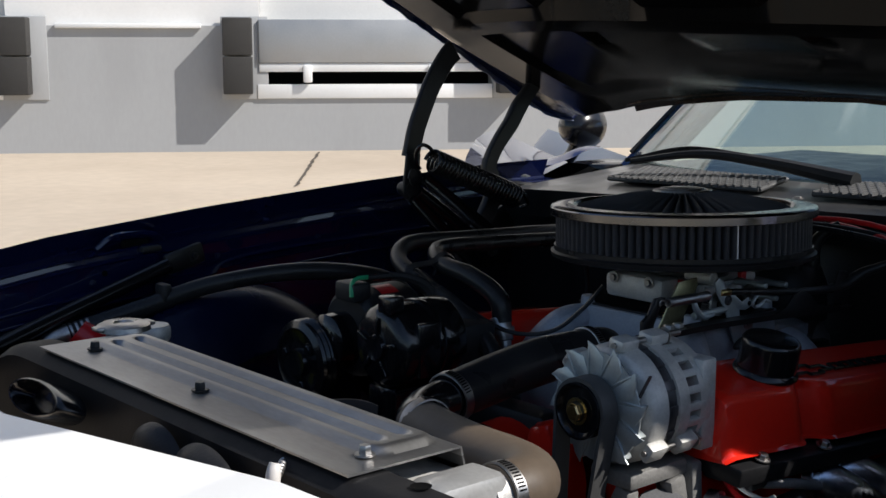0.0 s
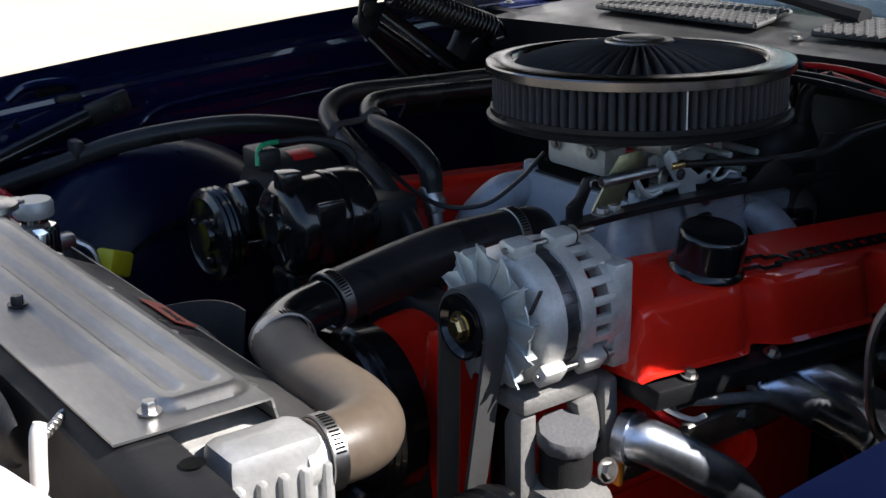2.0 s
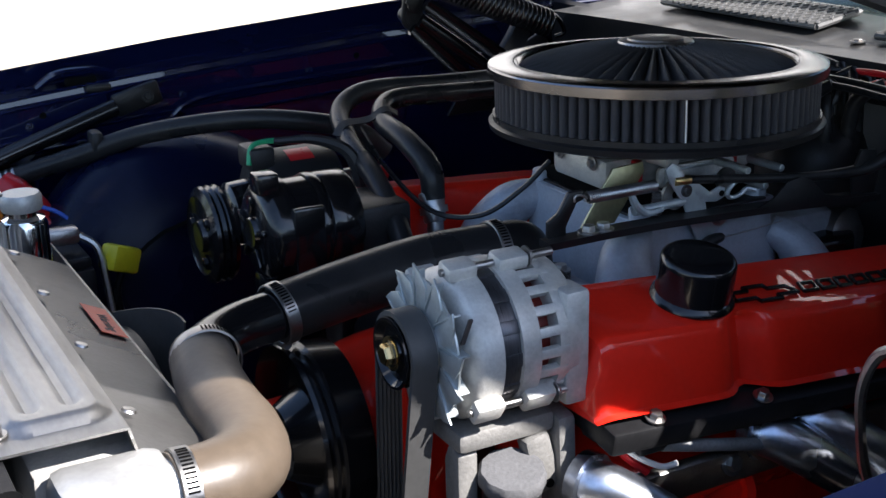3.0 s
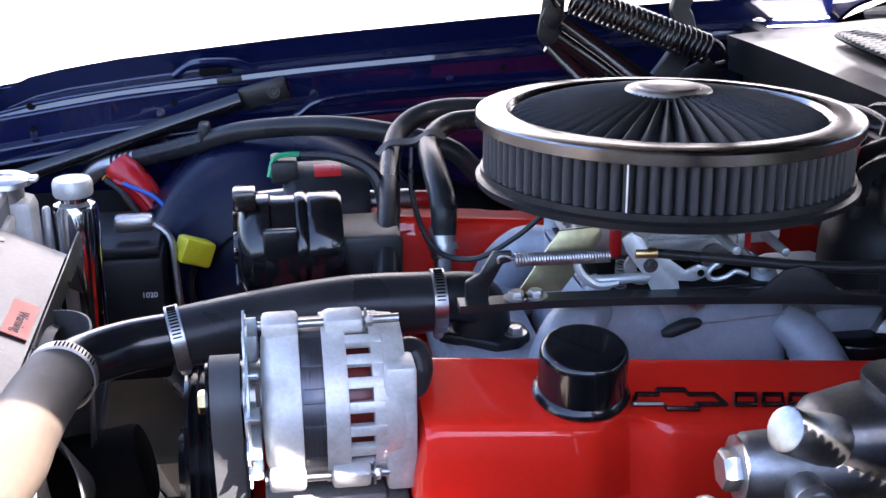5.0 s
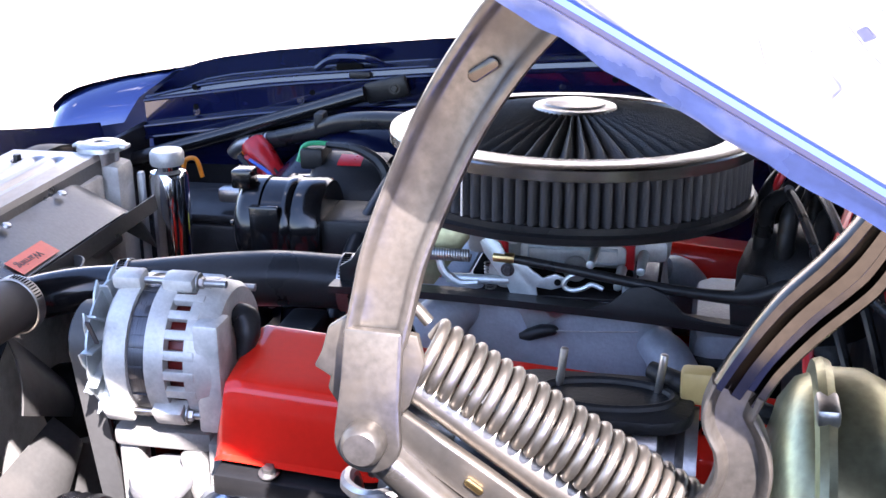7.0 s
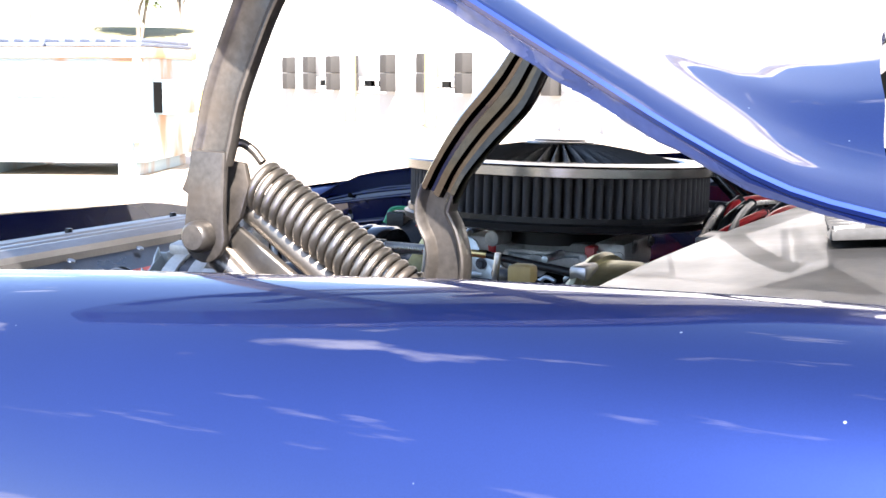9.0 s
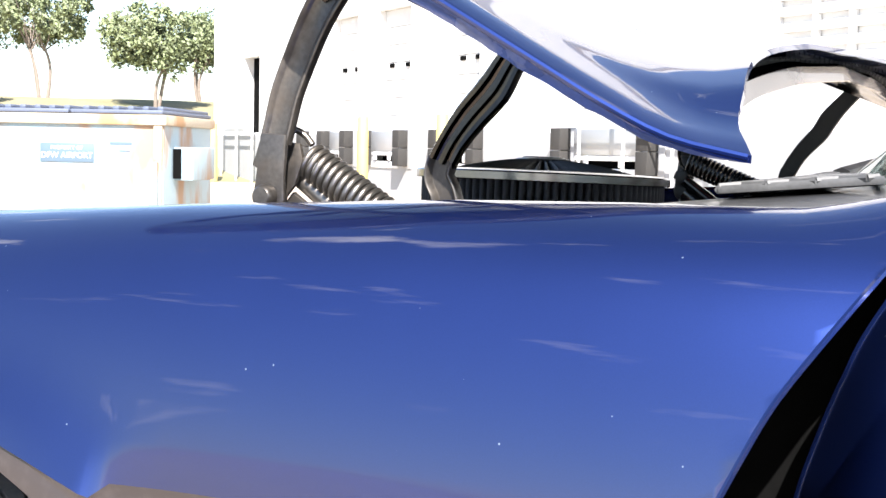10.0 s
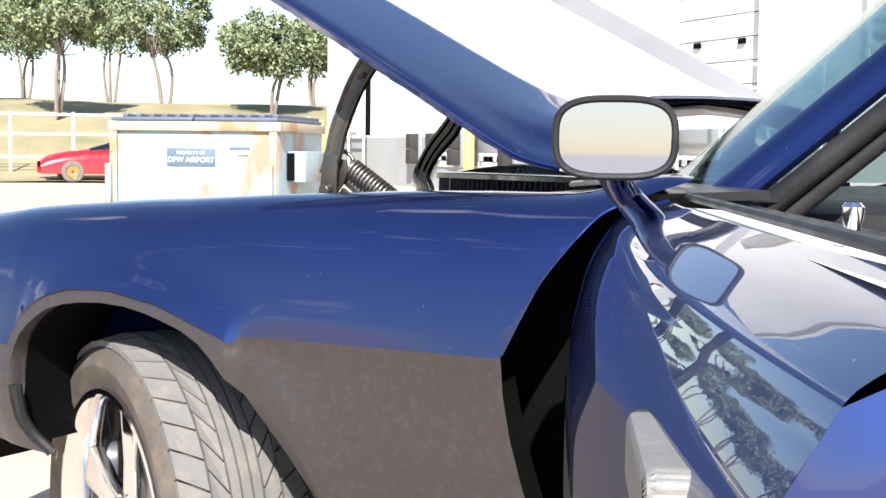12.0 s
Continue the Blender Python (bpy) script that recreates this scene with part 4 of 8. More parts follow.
# added panel that keeps sunlit ground out of the far apron's reflection
part("near_splash_panel", sheet(lambda u, v: Vector((-0.62 + 1.0 * u, -lerp_at([0, 0.7, 1], [0.585, 0.60, 0.735], v), lerp_at([0, 0.7, 1], [0.28, 0.60, 0.72], v))), 10, 10), M_BLACK_PAINT, car, "black panel added to close the bay beside the wheel")
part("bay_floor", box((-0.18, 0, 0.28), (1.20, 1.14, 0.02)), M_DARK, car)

# firewall and cowl
part("firewall", box((0.36, 0, 0.62), (0.03, 1.47, 0.62), 0.008), M_BLACK_PAINT, car, "black firewall")


def glass_base(y):
    """Where the windshield meets the cowl."""
    return 0.435 + 0.24 * abs(y / 0.7) ** 3


def cowl_top(u, v):
    y = -0.78 + 1.44 * v
    x = 0.298 + (glass_base(y) + 0.02 - 0.298) * u
    return Vector((x, y, 0.935 + 0.026 * u + 0.010 * (1 - (y / 0.78) ** 2) - 0.006 * abs(y / 0.78) ** 7 + 0.010 * max(0.0, -y / 0.7) + LEAN * y))


cowl = part("cowl_panel", sheet(cowl_top, 8, 30, 0.012), M_COWL, car, "glossy black cowl panel below the windshield")
part("cowl_front", sheet(lambda u, v: cowl_top(0, u) + Vector((0.004 * v, 0, -0.05 * v)), 30, 2), M_BLACK_PAINT, cowl)


def cowl_grille(y0, y1):
    """A slanting lattice of bars over a dark opening."""
    on = lambda u, y, h: cowl_top(u, (y + 0.78) / 1.44) + Vector((0, 0, h))
    u0, u1 = 0.36, 0.83
    part("grille_opening", sheet(lambda u, v: on(u0 + (u1 - u0) * u, y0 + (y1 - y0) * v, 0.0050), 2, 8), M_DARK, cowl)
    n = int((y1 - y0) / 0.0165)
    bm = bmesh.new()
    for k in range(-3, n + 4):
        y = y0 + (y1 - y0) * k / n
        for lean in (0.055, -0.055):
            # each bar is cut off at the ends of the opening
            f0, f1 = sorted(((y0 - y) / lean, (y1 - y) / lean))
            f0, f1 = max(0.0, f0), min(1.0, f1)
            if f1 - f0 > 0.05:
                bm = tube([on(u0 + (u1 - u0) * f, y + lean * f, 0.0120) for f in (f0, (f0 + f1) / 2, f1)], 0.0033, 6, 1, bm, True)
    bm = tube([on(u0, y0, 0.0095), on(u1, y0, 0.0095), on(u1, y1, 0.0095), on(u0, y1, 0.0095), on(u0, y0, 0.0095)], 0.0040, 6, 1, bm, True)
    g = part("grille_lattice", bm, M_GRILLE, cowl, "grey lattice vent grille")
    tagged(g, kind="stuff")


cowl_grille(0.13, 0.48)
cowl_grille(-0.575, 0.03)
for y in (0.05, 0.66):
    part("cowl_screw", hexbolt((0.345, y, 0.955 + LEAN * y), (0, 0, 1), 0.006, 0.004), M_STEEL, cowl)
for y0, y1, dz, k in ((0.446, -0.009, -0.006, 1.0), (-0.05, -0.50, -0.024, 0.5)):
    w = part("wiper", tube([(0.405, y0, 0.990 + dz), (0.425, y0 * 0.7 + y1 * 0.3, 1.010 + dz), (0.428, y0 * 0.4 + y1 * 0.6, 1.005 + dz), (0.411, y1, 0.988 + dz)], [0.005 * k, 0.008 * k, 0.010 * k, 0.014 * k], 8, 8), M_BLACK_PLASTIC, car, "black wiper arm and blade")
    part("wiper_blade", tube([(0.412, y0 + 0.02, 0.990 + dz), (0.432, y0 * 0.7 + y1 * 0.3 + 0.02, 1.016 + dz * 1.2), (0.425, y1 + 0.14, 1.006 + dz)], [0.004, 0.009 * k, 0.004], 6, 8), M_RUBBER, w)


# windshield, pillars, roof, dash
def screen(u, v):
    y = -0.70 + 1.40 * v
    return Vector((glass_base(y) + 0.36 * u, y * (0.97 - 0.14 * u), 0.968 + 0.325 * u + 0.006 * (1 - (y / 0.7) ** 2)))


ws = part("windshield", sheet(screen, 10, 28, 0.005), M_GLASS, car, "clear windshield glass")
ws.visible_shadow = False
for side in (-1, 1):
    v = 0 if side < 0 else 1

    def pillar(u, w):
        """The outer face of a windshield pillar, from the glass edge out and back."""
        p = screen(-0.06 + 1.08 * u, v)
        return p + Vector((0.034 * w, side * (0.006 + 0.034 * w), -0.034 * w + 0.010 * math.sin(math.pi * min(1.0, w * 1.1))))

    part("windshield_pillar", sheet(pillar, 12, 8, 0.012), M_BLUE, car, "dark blue windshield pillar", 60)
    part("pillar_seal", tube([pillar(u, 1.0) + Vector((0.014, -side * 0.004, -0.012)) for u in (0.02, 0.35, 0.7, 1.0)], 0.017, 10, 5), M_RUBBER, car, "black rubber door seal")
    part("pillar_trim", tube([pillar(u, 1.0) + Vector((0.034, -side * 0.022, -0.026)) for u in (0.06, 0.35, 0.7, 1.0)], 0.014, 10, 5), M_BLACK_PLASTIC, car)
    part("windshield_gasket", tube([screen(u, v) + Vector((0, side * 0.004, 0.004)) for u in (0.0, 0.35, 0.7, 1.0)], 0.005, 8, 5), M_RUBBER, car)
part("roof", sheet(lambda u, v: Vector((0.80 + 0.22 * abs(2 * v - 1) ** 3 * (1 - u) + 1.25 * u, -0.60 + 1.2 * v, 1.288 + 0.03 * math.sin(3.14 * v) - 0.05 * u * u)), 8, 10, 0.02), M_BLUE, car)
part("dashboard", box((0.85, 0, 0.88), (0.66, 1.25, 0.16), 0.05), M_BLACK_PLASTIC, car)
part("cabin_floor", box((1.6, 0, 0.4), (1.9, 1.45, 0.04)), M_DARK, car)
part("cabin_back", box((2.3, 0, 0.62), (0.05, 1.4, 0.62), 0.01), M_DARK, car)


def quarter_shell(u, v):
    """The tail of the car, from the door opening back: sides and deck in one skin."""
    a = math.pi * v
    c, sn = math.cos(a), math.sin(a)
    w, top = 0.93 - 0.08 * u * u, 0.955 - 0.02 * u - 0.10 * u ** 6
    return Vector((1.95 + 1.5 * u, -w * math.copysign(abs(c) ** 0.3, c), 0.27 + (top - 0.27) * abs(sn) ** 0.4))


part("rear_quarter", sheet(lambda u, v: quarter_shell(u, 0.10 + 0.80 * v), 24, 48), M_BLUE, car, "dark blue rear quarters and deck", 60)
for v0 in (0.0, 0.90):
    part("lower_panel", sheet(lambda u, v: quarter_shell(u, v0 + 0.10 * v), 24, 8), M_GREY_PAINT, car, "warm grey lower rear paint", 60)
part("tail_panel", sheet(lambda u, v: Vector((3.45 - 0.03 * v, -0.80 + 1.6 * u, 0.30 + 0.53 * v)), 10, 6, 0.01), M_BLUE, car)
rg = part("rear_glass", sheet(lambda u, v: Vector((2.04 + 0.58 * u, (-0.58 + 1.16 * v) * (1 + 0.05 * u), 1.235 - 0.285 * u)), 6, 8, 0.004), M_GLASS, car, "clear rear window")
rg.visible_shadow = False
for side in (-1, 1):
    part("rocker_panel", box((1.27, side * 0.84, 0.29), (1.38, 0.10, 0.14), 0.02), M_GREY_PAINT, car)
    part("roof_pillar", tube([(2.03, side * 0.60, 1.24), (2.3, side * 0.64, 1.10), (2.62, side * 0.70, 0.955)], 0.035, 10, 5), M_BLUE, car)
# near pillar in near-black, for the shade behind the door gap
part("hinge_pillar", box((0.66, -0.74, 0.54), (0.12, 0.10, 0.56), 0.01), M_DARK, car)
part("hinge_pillar", box((0.66, 0.74, 0.62), (0.12, 0.10, 0.66), 0.01), M_BLACK_GLOSS, car)

# nose panel in front of the radiator support
def nose(u, v, y0=-0.92, y1=0.92):
    y = y0 + (y1 - y0) * v
    x = -0.950 + 0.27 * abs(y) - 0.0 - 0.45 * u
    edge = soft_at([0.0, 0.34, 0.45, 0.55, 0.65, 0.72, 0.77, 0.85, 0.92], [0, 0, 0.022, 0.038, 0.052, 0.028, 0.002, 0.02, 0.06], abs(y), 0.02)
    return Vector((x, y, 0.860 - 0.03 * u - 0.16 * u * u - edge))


hp = part("nose_panel", sheet(lambda u, v: nose(u, v * 0.81), 12, 30, -0.012), M_BLUE, car, "blue nose panel with white racing stripes", 60)


def stripe_on(fn, y0, y1, name, parent, nu, lift=0.0035, u0=0.0, u1=1.0):
    def f2(u, v):
        y = y0 + (y1 - y0) * v
        return fn(u0 + (u1 - u0) * u, (y + 0.92) / 1.84) + Vector((0, 0, lift))
    part(name, sheet(f2, nu, 8), M_WHITE_PAINT, parent, "white painted racing stripe")


for side in (-1, 1):
    a, b = sorted((side * 0.0, side * 0.367))
    stripe_on(nose, a, b, "stripe", hp, 12)
    a, b = sorted((side * 0.3725, side * 0.3795))
    stripe_on(nose, a, b, "pinstripe", hp, 12)
part("nose_rear_lip", sheet(lambda u, v: nose(0, u * 0.81) + Vector((0.01 * v, 0, -0.05 * v)), 30, 2), M_BLUE_BAY, car)

# ---- hood ----
H_REAR = Vector((0.509, -0.0155, 1.026))  # middle of the rear edge
H_SIDE, H_WAY, H_HALF = Vector((0.0475, 0.9989, 0.028)), Vector((-0.9989, 0.0475, 0)), 0.7455
HX, HZ = math.cos(radians(26.8)), math.sin(radians(26.8))


def hood_pt(along, y, lift=0.0):
    """A point of the hood: metres from its rear edge, across, and above its skin."""
    return H_REAR + H_SIDE * (y * H_HALF / 0.72) + H_WAY * (HX * along - HZ * lift) + Vector((0, 0, HZ * along + HX * lift))


def hood_bow(along):
    """The hood is bowed along its length: hollow behind, where it meets the cowl."""
    return lerp_at([0, 0.03, 0.08, 0.12, 0.22, 0.29, 0.44, 0.565, 0.9, 1.3], [0, -0.009, -0.018, -0.016, -0.011, -0.007, -0.001, 0.003, 0.008, 0.010], along)


def hood_skin(along, y):
    """Height of the skin over the flat: a broad crown, a raised scoop that stands up steeply at the rear, a turned edge."""
    a = min(0.72, abs(y))
    fade = lerp_at([0, 0.4, 0.8, 1.0, 1.25], [1.0, 0.95, 0.7, 0.5, 0.2], along)
    scoop = soft_at([-1, 0, 0.24, 0.475, 0.55, 0.615, 0.65, 0.69, 0.72, 0.80], [0.068, 0.068, 0.066, 0.054, 0.049, 0.037, 0.016, 0.006, 0, 0], a, 0.018)
    crowned = 0.005 * fade * (1 - (a / 0.72) ** 2)
    back = math.exp(-max(0.0, along - rear_al(y)) / 0.060)
    edge = -0.004 * max(0.0, (a - 0.69) / 0.03) ** 2
    return back * scoop + (1 - back) * crowned + edge + 0.004 + hood_bow(along) * (0.5 + 0.5 * (a / 0.72) ** 3)


def rear_al(y):
    """The rear edge is hollowed to follow the windshield."""
    return 0.125 * (1 - abs(y / 0.72) ** 4)


def hood_top(u, v):
    y = -0.72 + 1.44 * v
    al = 1.22 * u + 0.0
    al = al + (1 - u) * rear_al(y)
    return hood_pt(al, y, hood_skin(max(al, 0), y))


hood = part("hood", sheet(hood_top, 44, 180, -0.006), M_BLUE, car, "open dark blue hood with white racing stripes", 50)


def hood_stripe(y0, y1):
    return sheet(lambda u, v: hood_top(0.002 + 0.994 * u, (y0 + (y1 - y0) * v + 0.72) / 1.44) + Vector((HZ, 0, HX)) * 0.0016, 44, max(4, int((y1 - y0) * 125)), -0.0012)


part("stripe", hood_stripe(-0.40, 0.40), M_WHITE_PAINT, hood, "broad white painted racing stripe")


# the inner frame of the hood, satin black
def lip_lift(y):
    """Height of the lower lip of the scoop's mouth, along the rear edge."""
    return lerp_at([0, 0.22, 0.40, 0.50, 0.62, 0.72], [0.040, 0.030, 0.010, -0.006, -0.010, 0.0], abs(y))


def hood_under(u, v):
    y = -0.695 + 1.39 * v
    al = 0.01 + 1.19 * u + (1 - u) * rear_al(y)
    rib = 0.0
    if 0.10 < abs(y) < 0.30:
        rib = -0.018
    if 0.30 < u < 0.36 or 0.62 < u < 0.68 or u < 0.08 or u > 0.94 or 0.50 < abs(y) < 0.62:
        rib = 0.012
    near = max(0.0, (abs(y) - 0.62) / 0.08)
    back = max(0.0, 1 - (al - rear_al(y)) / 0.35)
    top = hood_skin(al, y) - 0.014
    body = (min(hood_skin(al, y), 0.05) - 0.034 - rib) * (1 - back) + (lip_lift(y) - 0.006 - max(rib, 0.0) * 0.5) * back
    return hood_pt(al, y, min(body, top) * (1 - near) + near * (hood_skin(al, y) - 0.009))


for side in (-1, 1):
    # the folded flange along the hood's side, its paint thick and uneven
    def flange(u, v):
        al = 0.004 + 1.21 * u
        deep = lerp_at([0, 0.05, 0.12, 0.25, 0.5, 1.0], [0.005, 0.009, 0.013, 0.015, 0.016, 0.016], u)
        rough = 0.0045 * noise.noise((u * 46, side * 3.0, v * 2)) * (v > 0.4) * min(1.0, u * 8)
        lift = hood_skin(al, 0.72) - 0.002 - deep * v + rough
        return hood_pt(al, side * (0.7195 - 0.011 * v), lift)

    part("side_flange", sheet(flange, 120, 6, 0.0015), M_FLANGE, hood, "blue folded hood flange with uneven paint and a pale painted reflection", 50)
part("inner_panel", sheet(hood_under, 60, 84, 0.004), M_HOOD_IN, hood, "satin black stamped inner hood panel", 25)
# mesh in the scoop's rear mouth
bm = None
for k in range(34):
    y = -0.36 + 0.72 * k / 33
    for lean in (0.03, -0.03):
        y2 = max(-0.36, min(0.36, y + lean))
        bm = tube([hood_pt(rear_al(y) + 0.022, y, lip_lift(y) + 0.004), hood_pt(rear_al(y2) + 0.018, y2, max(lip_lift(y2) + 0.002, hood_skin(rear_al(y2) + 0.018, y2) - 0.011))], 0.0022, 4, 1, bm, True)
part("scoop_mesh", bm, M_BLACK_PLASTIC, hood, "black mesh in the hood scoop mouth")
part("scoop_lip", sheet(lambda u, v: hood_pt(rear_al(-0.46 + 0.92 * u) - 0.006 + 0.03 * v, -0.46 + 0.92 * u, lip_lift(-0.46 + 0.92 * u) - 0.012 * abs(2 * v - 1)), 40, 6, 0.003), M_LIP, hood, "glossy black lip of the scoop's mouth, ground reflection in its brown", 60)
for side in (-1, 1):
    part("hood_edge", tube([hood_pt(0.002 + 0.06 * k, side * 0.719, hood_skin(0.06 * k, 0.72) - 0.002) for k in range(21)], 0.0032, 8, 3), M_BLUE, hood)

# ---- open door with mirror ----
DTH = radians(63.5)
DH = Vector((0.612, -0.865, 0))
DX, DN = Vector((math.cos(DTH), -math.sin(DTH), 0)), Vector((-math.sin(DTH), -math.cos(DTH), 0))


def door_pt(along, z, out=0.0):
    return DH + DX * along + DN * out + Vector((0, 0, z))


def door_bulge(z, u=0.0):
    y = soft_at([0.1, 0.2, 0.45, 0.66, 0.78, 0.88, 0.935, 0.955, 0.965, 0.97], [0.008, 0.02, 0.05, 0.068, 0.066, 0.045, 0.012, -0.02, -0.06, -0.075], z, 0.03 if z < 0.92 else 0.006)
    # towards its rear end the door tapers
    return y - 0.036 * u ** 4


def door_skin(u, v, z0=0.25, z1=0.965):
    z = z0 + (z1 - z0) * v
    lead = (min(rear_x(z), 0.60 + 0.5 * max(0.0, z - 0.93)) - 0.60) * 0.8
    lead -= 0.034 * lerp_at([0.87, 0.95], [0.0, 1.0], z)
    al = lead + (1.26 - lead) * u
    return door_pt(al, z + 0.012 * u, door_bulge(z, u) - 0.010 * (1 - u) ** 6)


zl = 0.745
dr = part("door", sheet(lambda u, v: door_skin(u, v, zl, 0.965), 40, 60), M_BLUE, car, "open glossy dark blue driver's door", 60)
part("front_bead", tube([door_skin(0, v) for v in [0.70 + 0.30 * k / 24 for k in range(25)]], 0.0022, 6, 2), M_BLUE, dr)
part("lower_panel", sheet(lambda u, v: door_skin(u, v, 0.25, zl), 40, 14), M_GREY_PAINT, dr, "warm grey lower door paint", 60)
# door edge in near-black instead of blue, for the gap's shade
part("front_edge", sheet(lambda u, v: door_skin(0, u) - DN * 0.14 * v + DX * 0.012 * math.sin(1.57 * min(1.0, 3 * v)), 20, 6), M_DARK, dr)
part("rear_edge", sheet(lambda u, v: door_skin(1, u) - DN * 0.11 * v + DX * 0.008 * math.sin(3.14 * v), 20, 5), M_BLUE, dr)
part("inner_trim", sheet(lambda u, v: door_skin(u, v) - DN * (0.15 + door_bulge(0.25 + 0.715 * v)), 8, 8), M_BLACK_PLASTIC, dr)
part("belt_moulding", tube([door_pt(a, 0.972 + 0.009 * a, -0.085) for a in (0.06, 0.5, 0.9, 1.25)], 0.005, 8, 6), M_BLACK_PLASTIC, dr, "black belt moulding")
# white stands in for the sky mirrored in the door's top
part("belt_top", sheet(lambda u, v: door_pt(0.10 + 1.14 * u, 0.962 + 0.011 * u - 0.006 * v, -0.058 - 0.10 * v), 12, 3), M_WHITE_METAL, dr, "door top trim, its white a painted sky reflection")
part("lock_knob", lathe([(0, 0), (0.005, 0), (0.005, 0.018), (0.007, 0.027), (0.0075, 0.033), (0.005, 0.036), (0, 0.036)], door_pt(0.84, 0.960, -0.115), (0, 0, 1), 14), M_CHROME, dr, "chrome lock knob")
hd = part("door_handle", plate(rounded(0.15, 0.042, 0.012), 0.03, 0.006, axes_at(door_pt(1.085, 0.870, 0.038), DX, (0, 0, 1)) @ Matrix.Scale(-1, 4, (0, 0, 1))), M_IRON, dr, "satin grey flap door handle")
part("latch", box(door_pt(1.272, 0.72, -0.05), (0.03, 0.05, 0.06), 0.008), M_STEEL, dr, "steel door latch")

# mirror on its stem, on the door
MC = Vector((0.752, -1.19, 1.042))
mt = part("mirror", tube([Vector((0.790, -1.158, 0.925)), Vector((0.780, -1.152, 0.948)), Vector((0.745, -1.125, 0.972)), Vector((0.735, -1.145, 0.995)), Vector((0.738, -1.165, 1.015))], [0.026, 0.019, 0.016, 0.016, 0.020], 16, 8), M_BLUE_CHROME, dr, "blue bullet mirror with a round-cornered glass")
MV = Vector((0.56, -1.24, -0.02)).normalized()  # the glass faces back along the car's side
MU = Vector((0, 0, 1)).cross(MV).normalized()
MM = axes_at(MC, MU, (0, 0, 1))


def superell(a, w, h, p=3.2):
    c, s = math.cos(a), math.sin(a)
    return w * math.copysign(abs(c) ** (2 / p), c), h * math.copysign(abs(s) ** (2 / p), s)


def mirror_shell(u, v):
    k = lerp_at([0, 0.12, 0.2, 0.5, 0.8, 1.0], [0.90, 0.985, 1.0, 0.93, 0.68, 0.02], u)
    d = lerp_at([0, 0.12, 0.2, 0.5, 0.8, 1.0], [0.005, 0.010, 0.0, -0.045, -0.085, -0.105], u)
    x, y = superell(2 * math.pi * v, 0.064 * k, 0.043 * k)
    return MM @ Vector((x, y, d))


part("mirror_housing", sheet(mirror_shell, 18, 48), M_BLUE, mt, "", 60)
part("mirror_glass", plate([superell(2 * math.pi * k / 48, 0.0592, 0.0382) for k in range(48)], 0.003, 0, MM @ Matrix.Translation((0, 0, 0.001))), M_MIRROR, mt, "mirror glass", 0)
part("mirror_rim", tube([MM @ Vector((*superell(2 * math.pi * k / 48, 0.0612, 0.0402), 0.006)) for k in range(49)], 0.004, 8, 1, None, True), M_BLACK_PLASTIC, mt)


# far door, open too, seen over the far fender
FD = radians(55)
FX, FN = Vector((math.cos(FD), math.sin(FD), 0)), Vector((-math.sin(FD), math.cos(FD), 0))


def far_door(u, v):
    z = 0.25 + 0.70 * v
    return Vector((0.632, 0.865, 0)) + FX * (1.3 * u) + FN * door_bulge(z + 0.012) + Vector((0, 0, z + LEAN))


fd = part("door", sheet(far_door, 20, 24), M_BLUE, car, "open blue passenger door", 60)
part("front_edge", sheet(lambda u, v: far_door(0, u) - FN * 0.14 * v, 20, 2), M_WHITE_METAL, fd, "pale door edge")
for z in (0.80, 0.90):
    part("hinge_bolt", hexbolt(far_door(0, (z - 0.25) / 0.7) - FN * 0.06 - FX * 0.002, -FX, 0.010, 0.010), M_STEEL, fd)
part("inner_trim", sheet(lambda u, v: far_door(u, v) - FN * 0.17, 6, 6), M_WHITE_METAL, fd)
FM = Vector((0.86, 1.00, 1.005))
part("mirror_housing", lathe([(0, -0.075), (0.02, -0.07), (0.042, -0.045), (0.052, -0.01), (0.055, 0.02), (0.05, 0.035), (0, 0.037)], FM, (1, 0.4, 0), 28), M_BLACK_GLOSS, fd, "glossy dark door mirror")
part("mirror_stem", tube([FM, FM + Vector((-0.0, 0.02, -0.05)), FM + Vector((0.0, 0.05, -0.09))], 0.016, 10, 5), M_BLACK_GLOSS, fd)

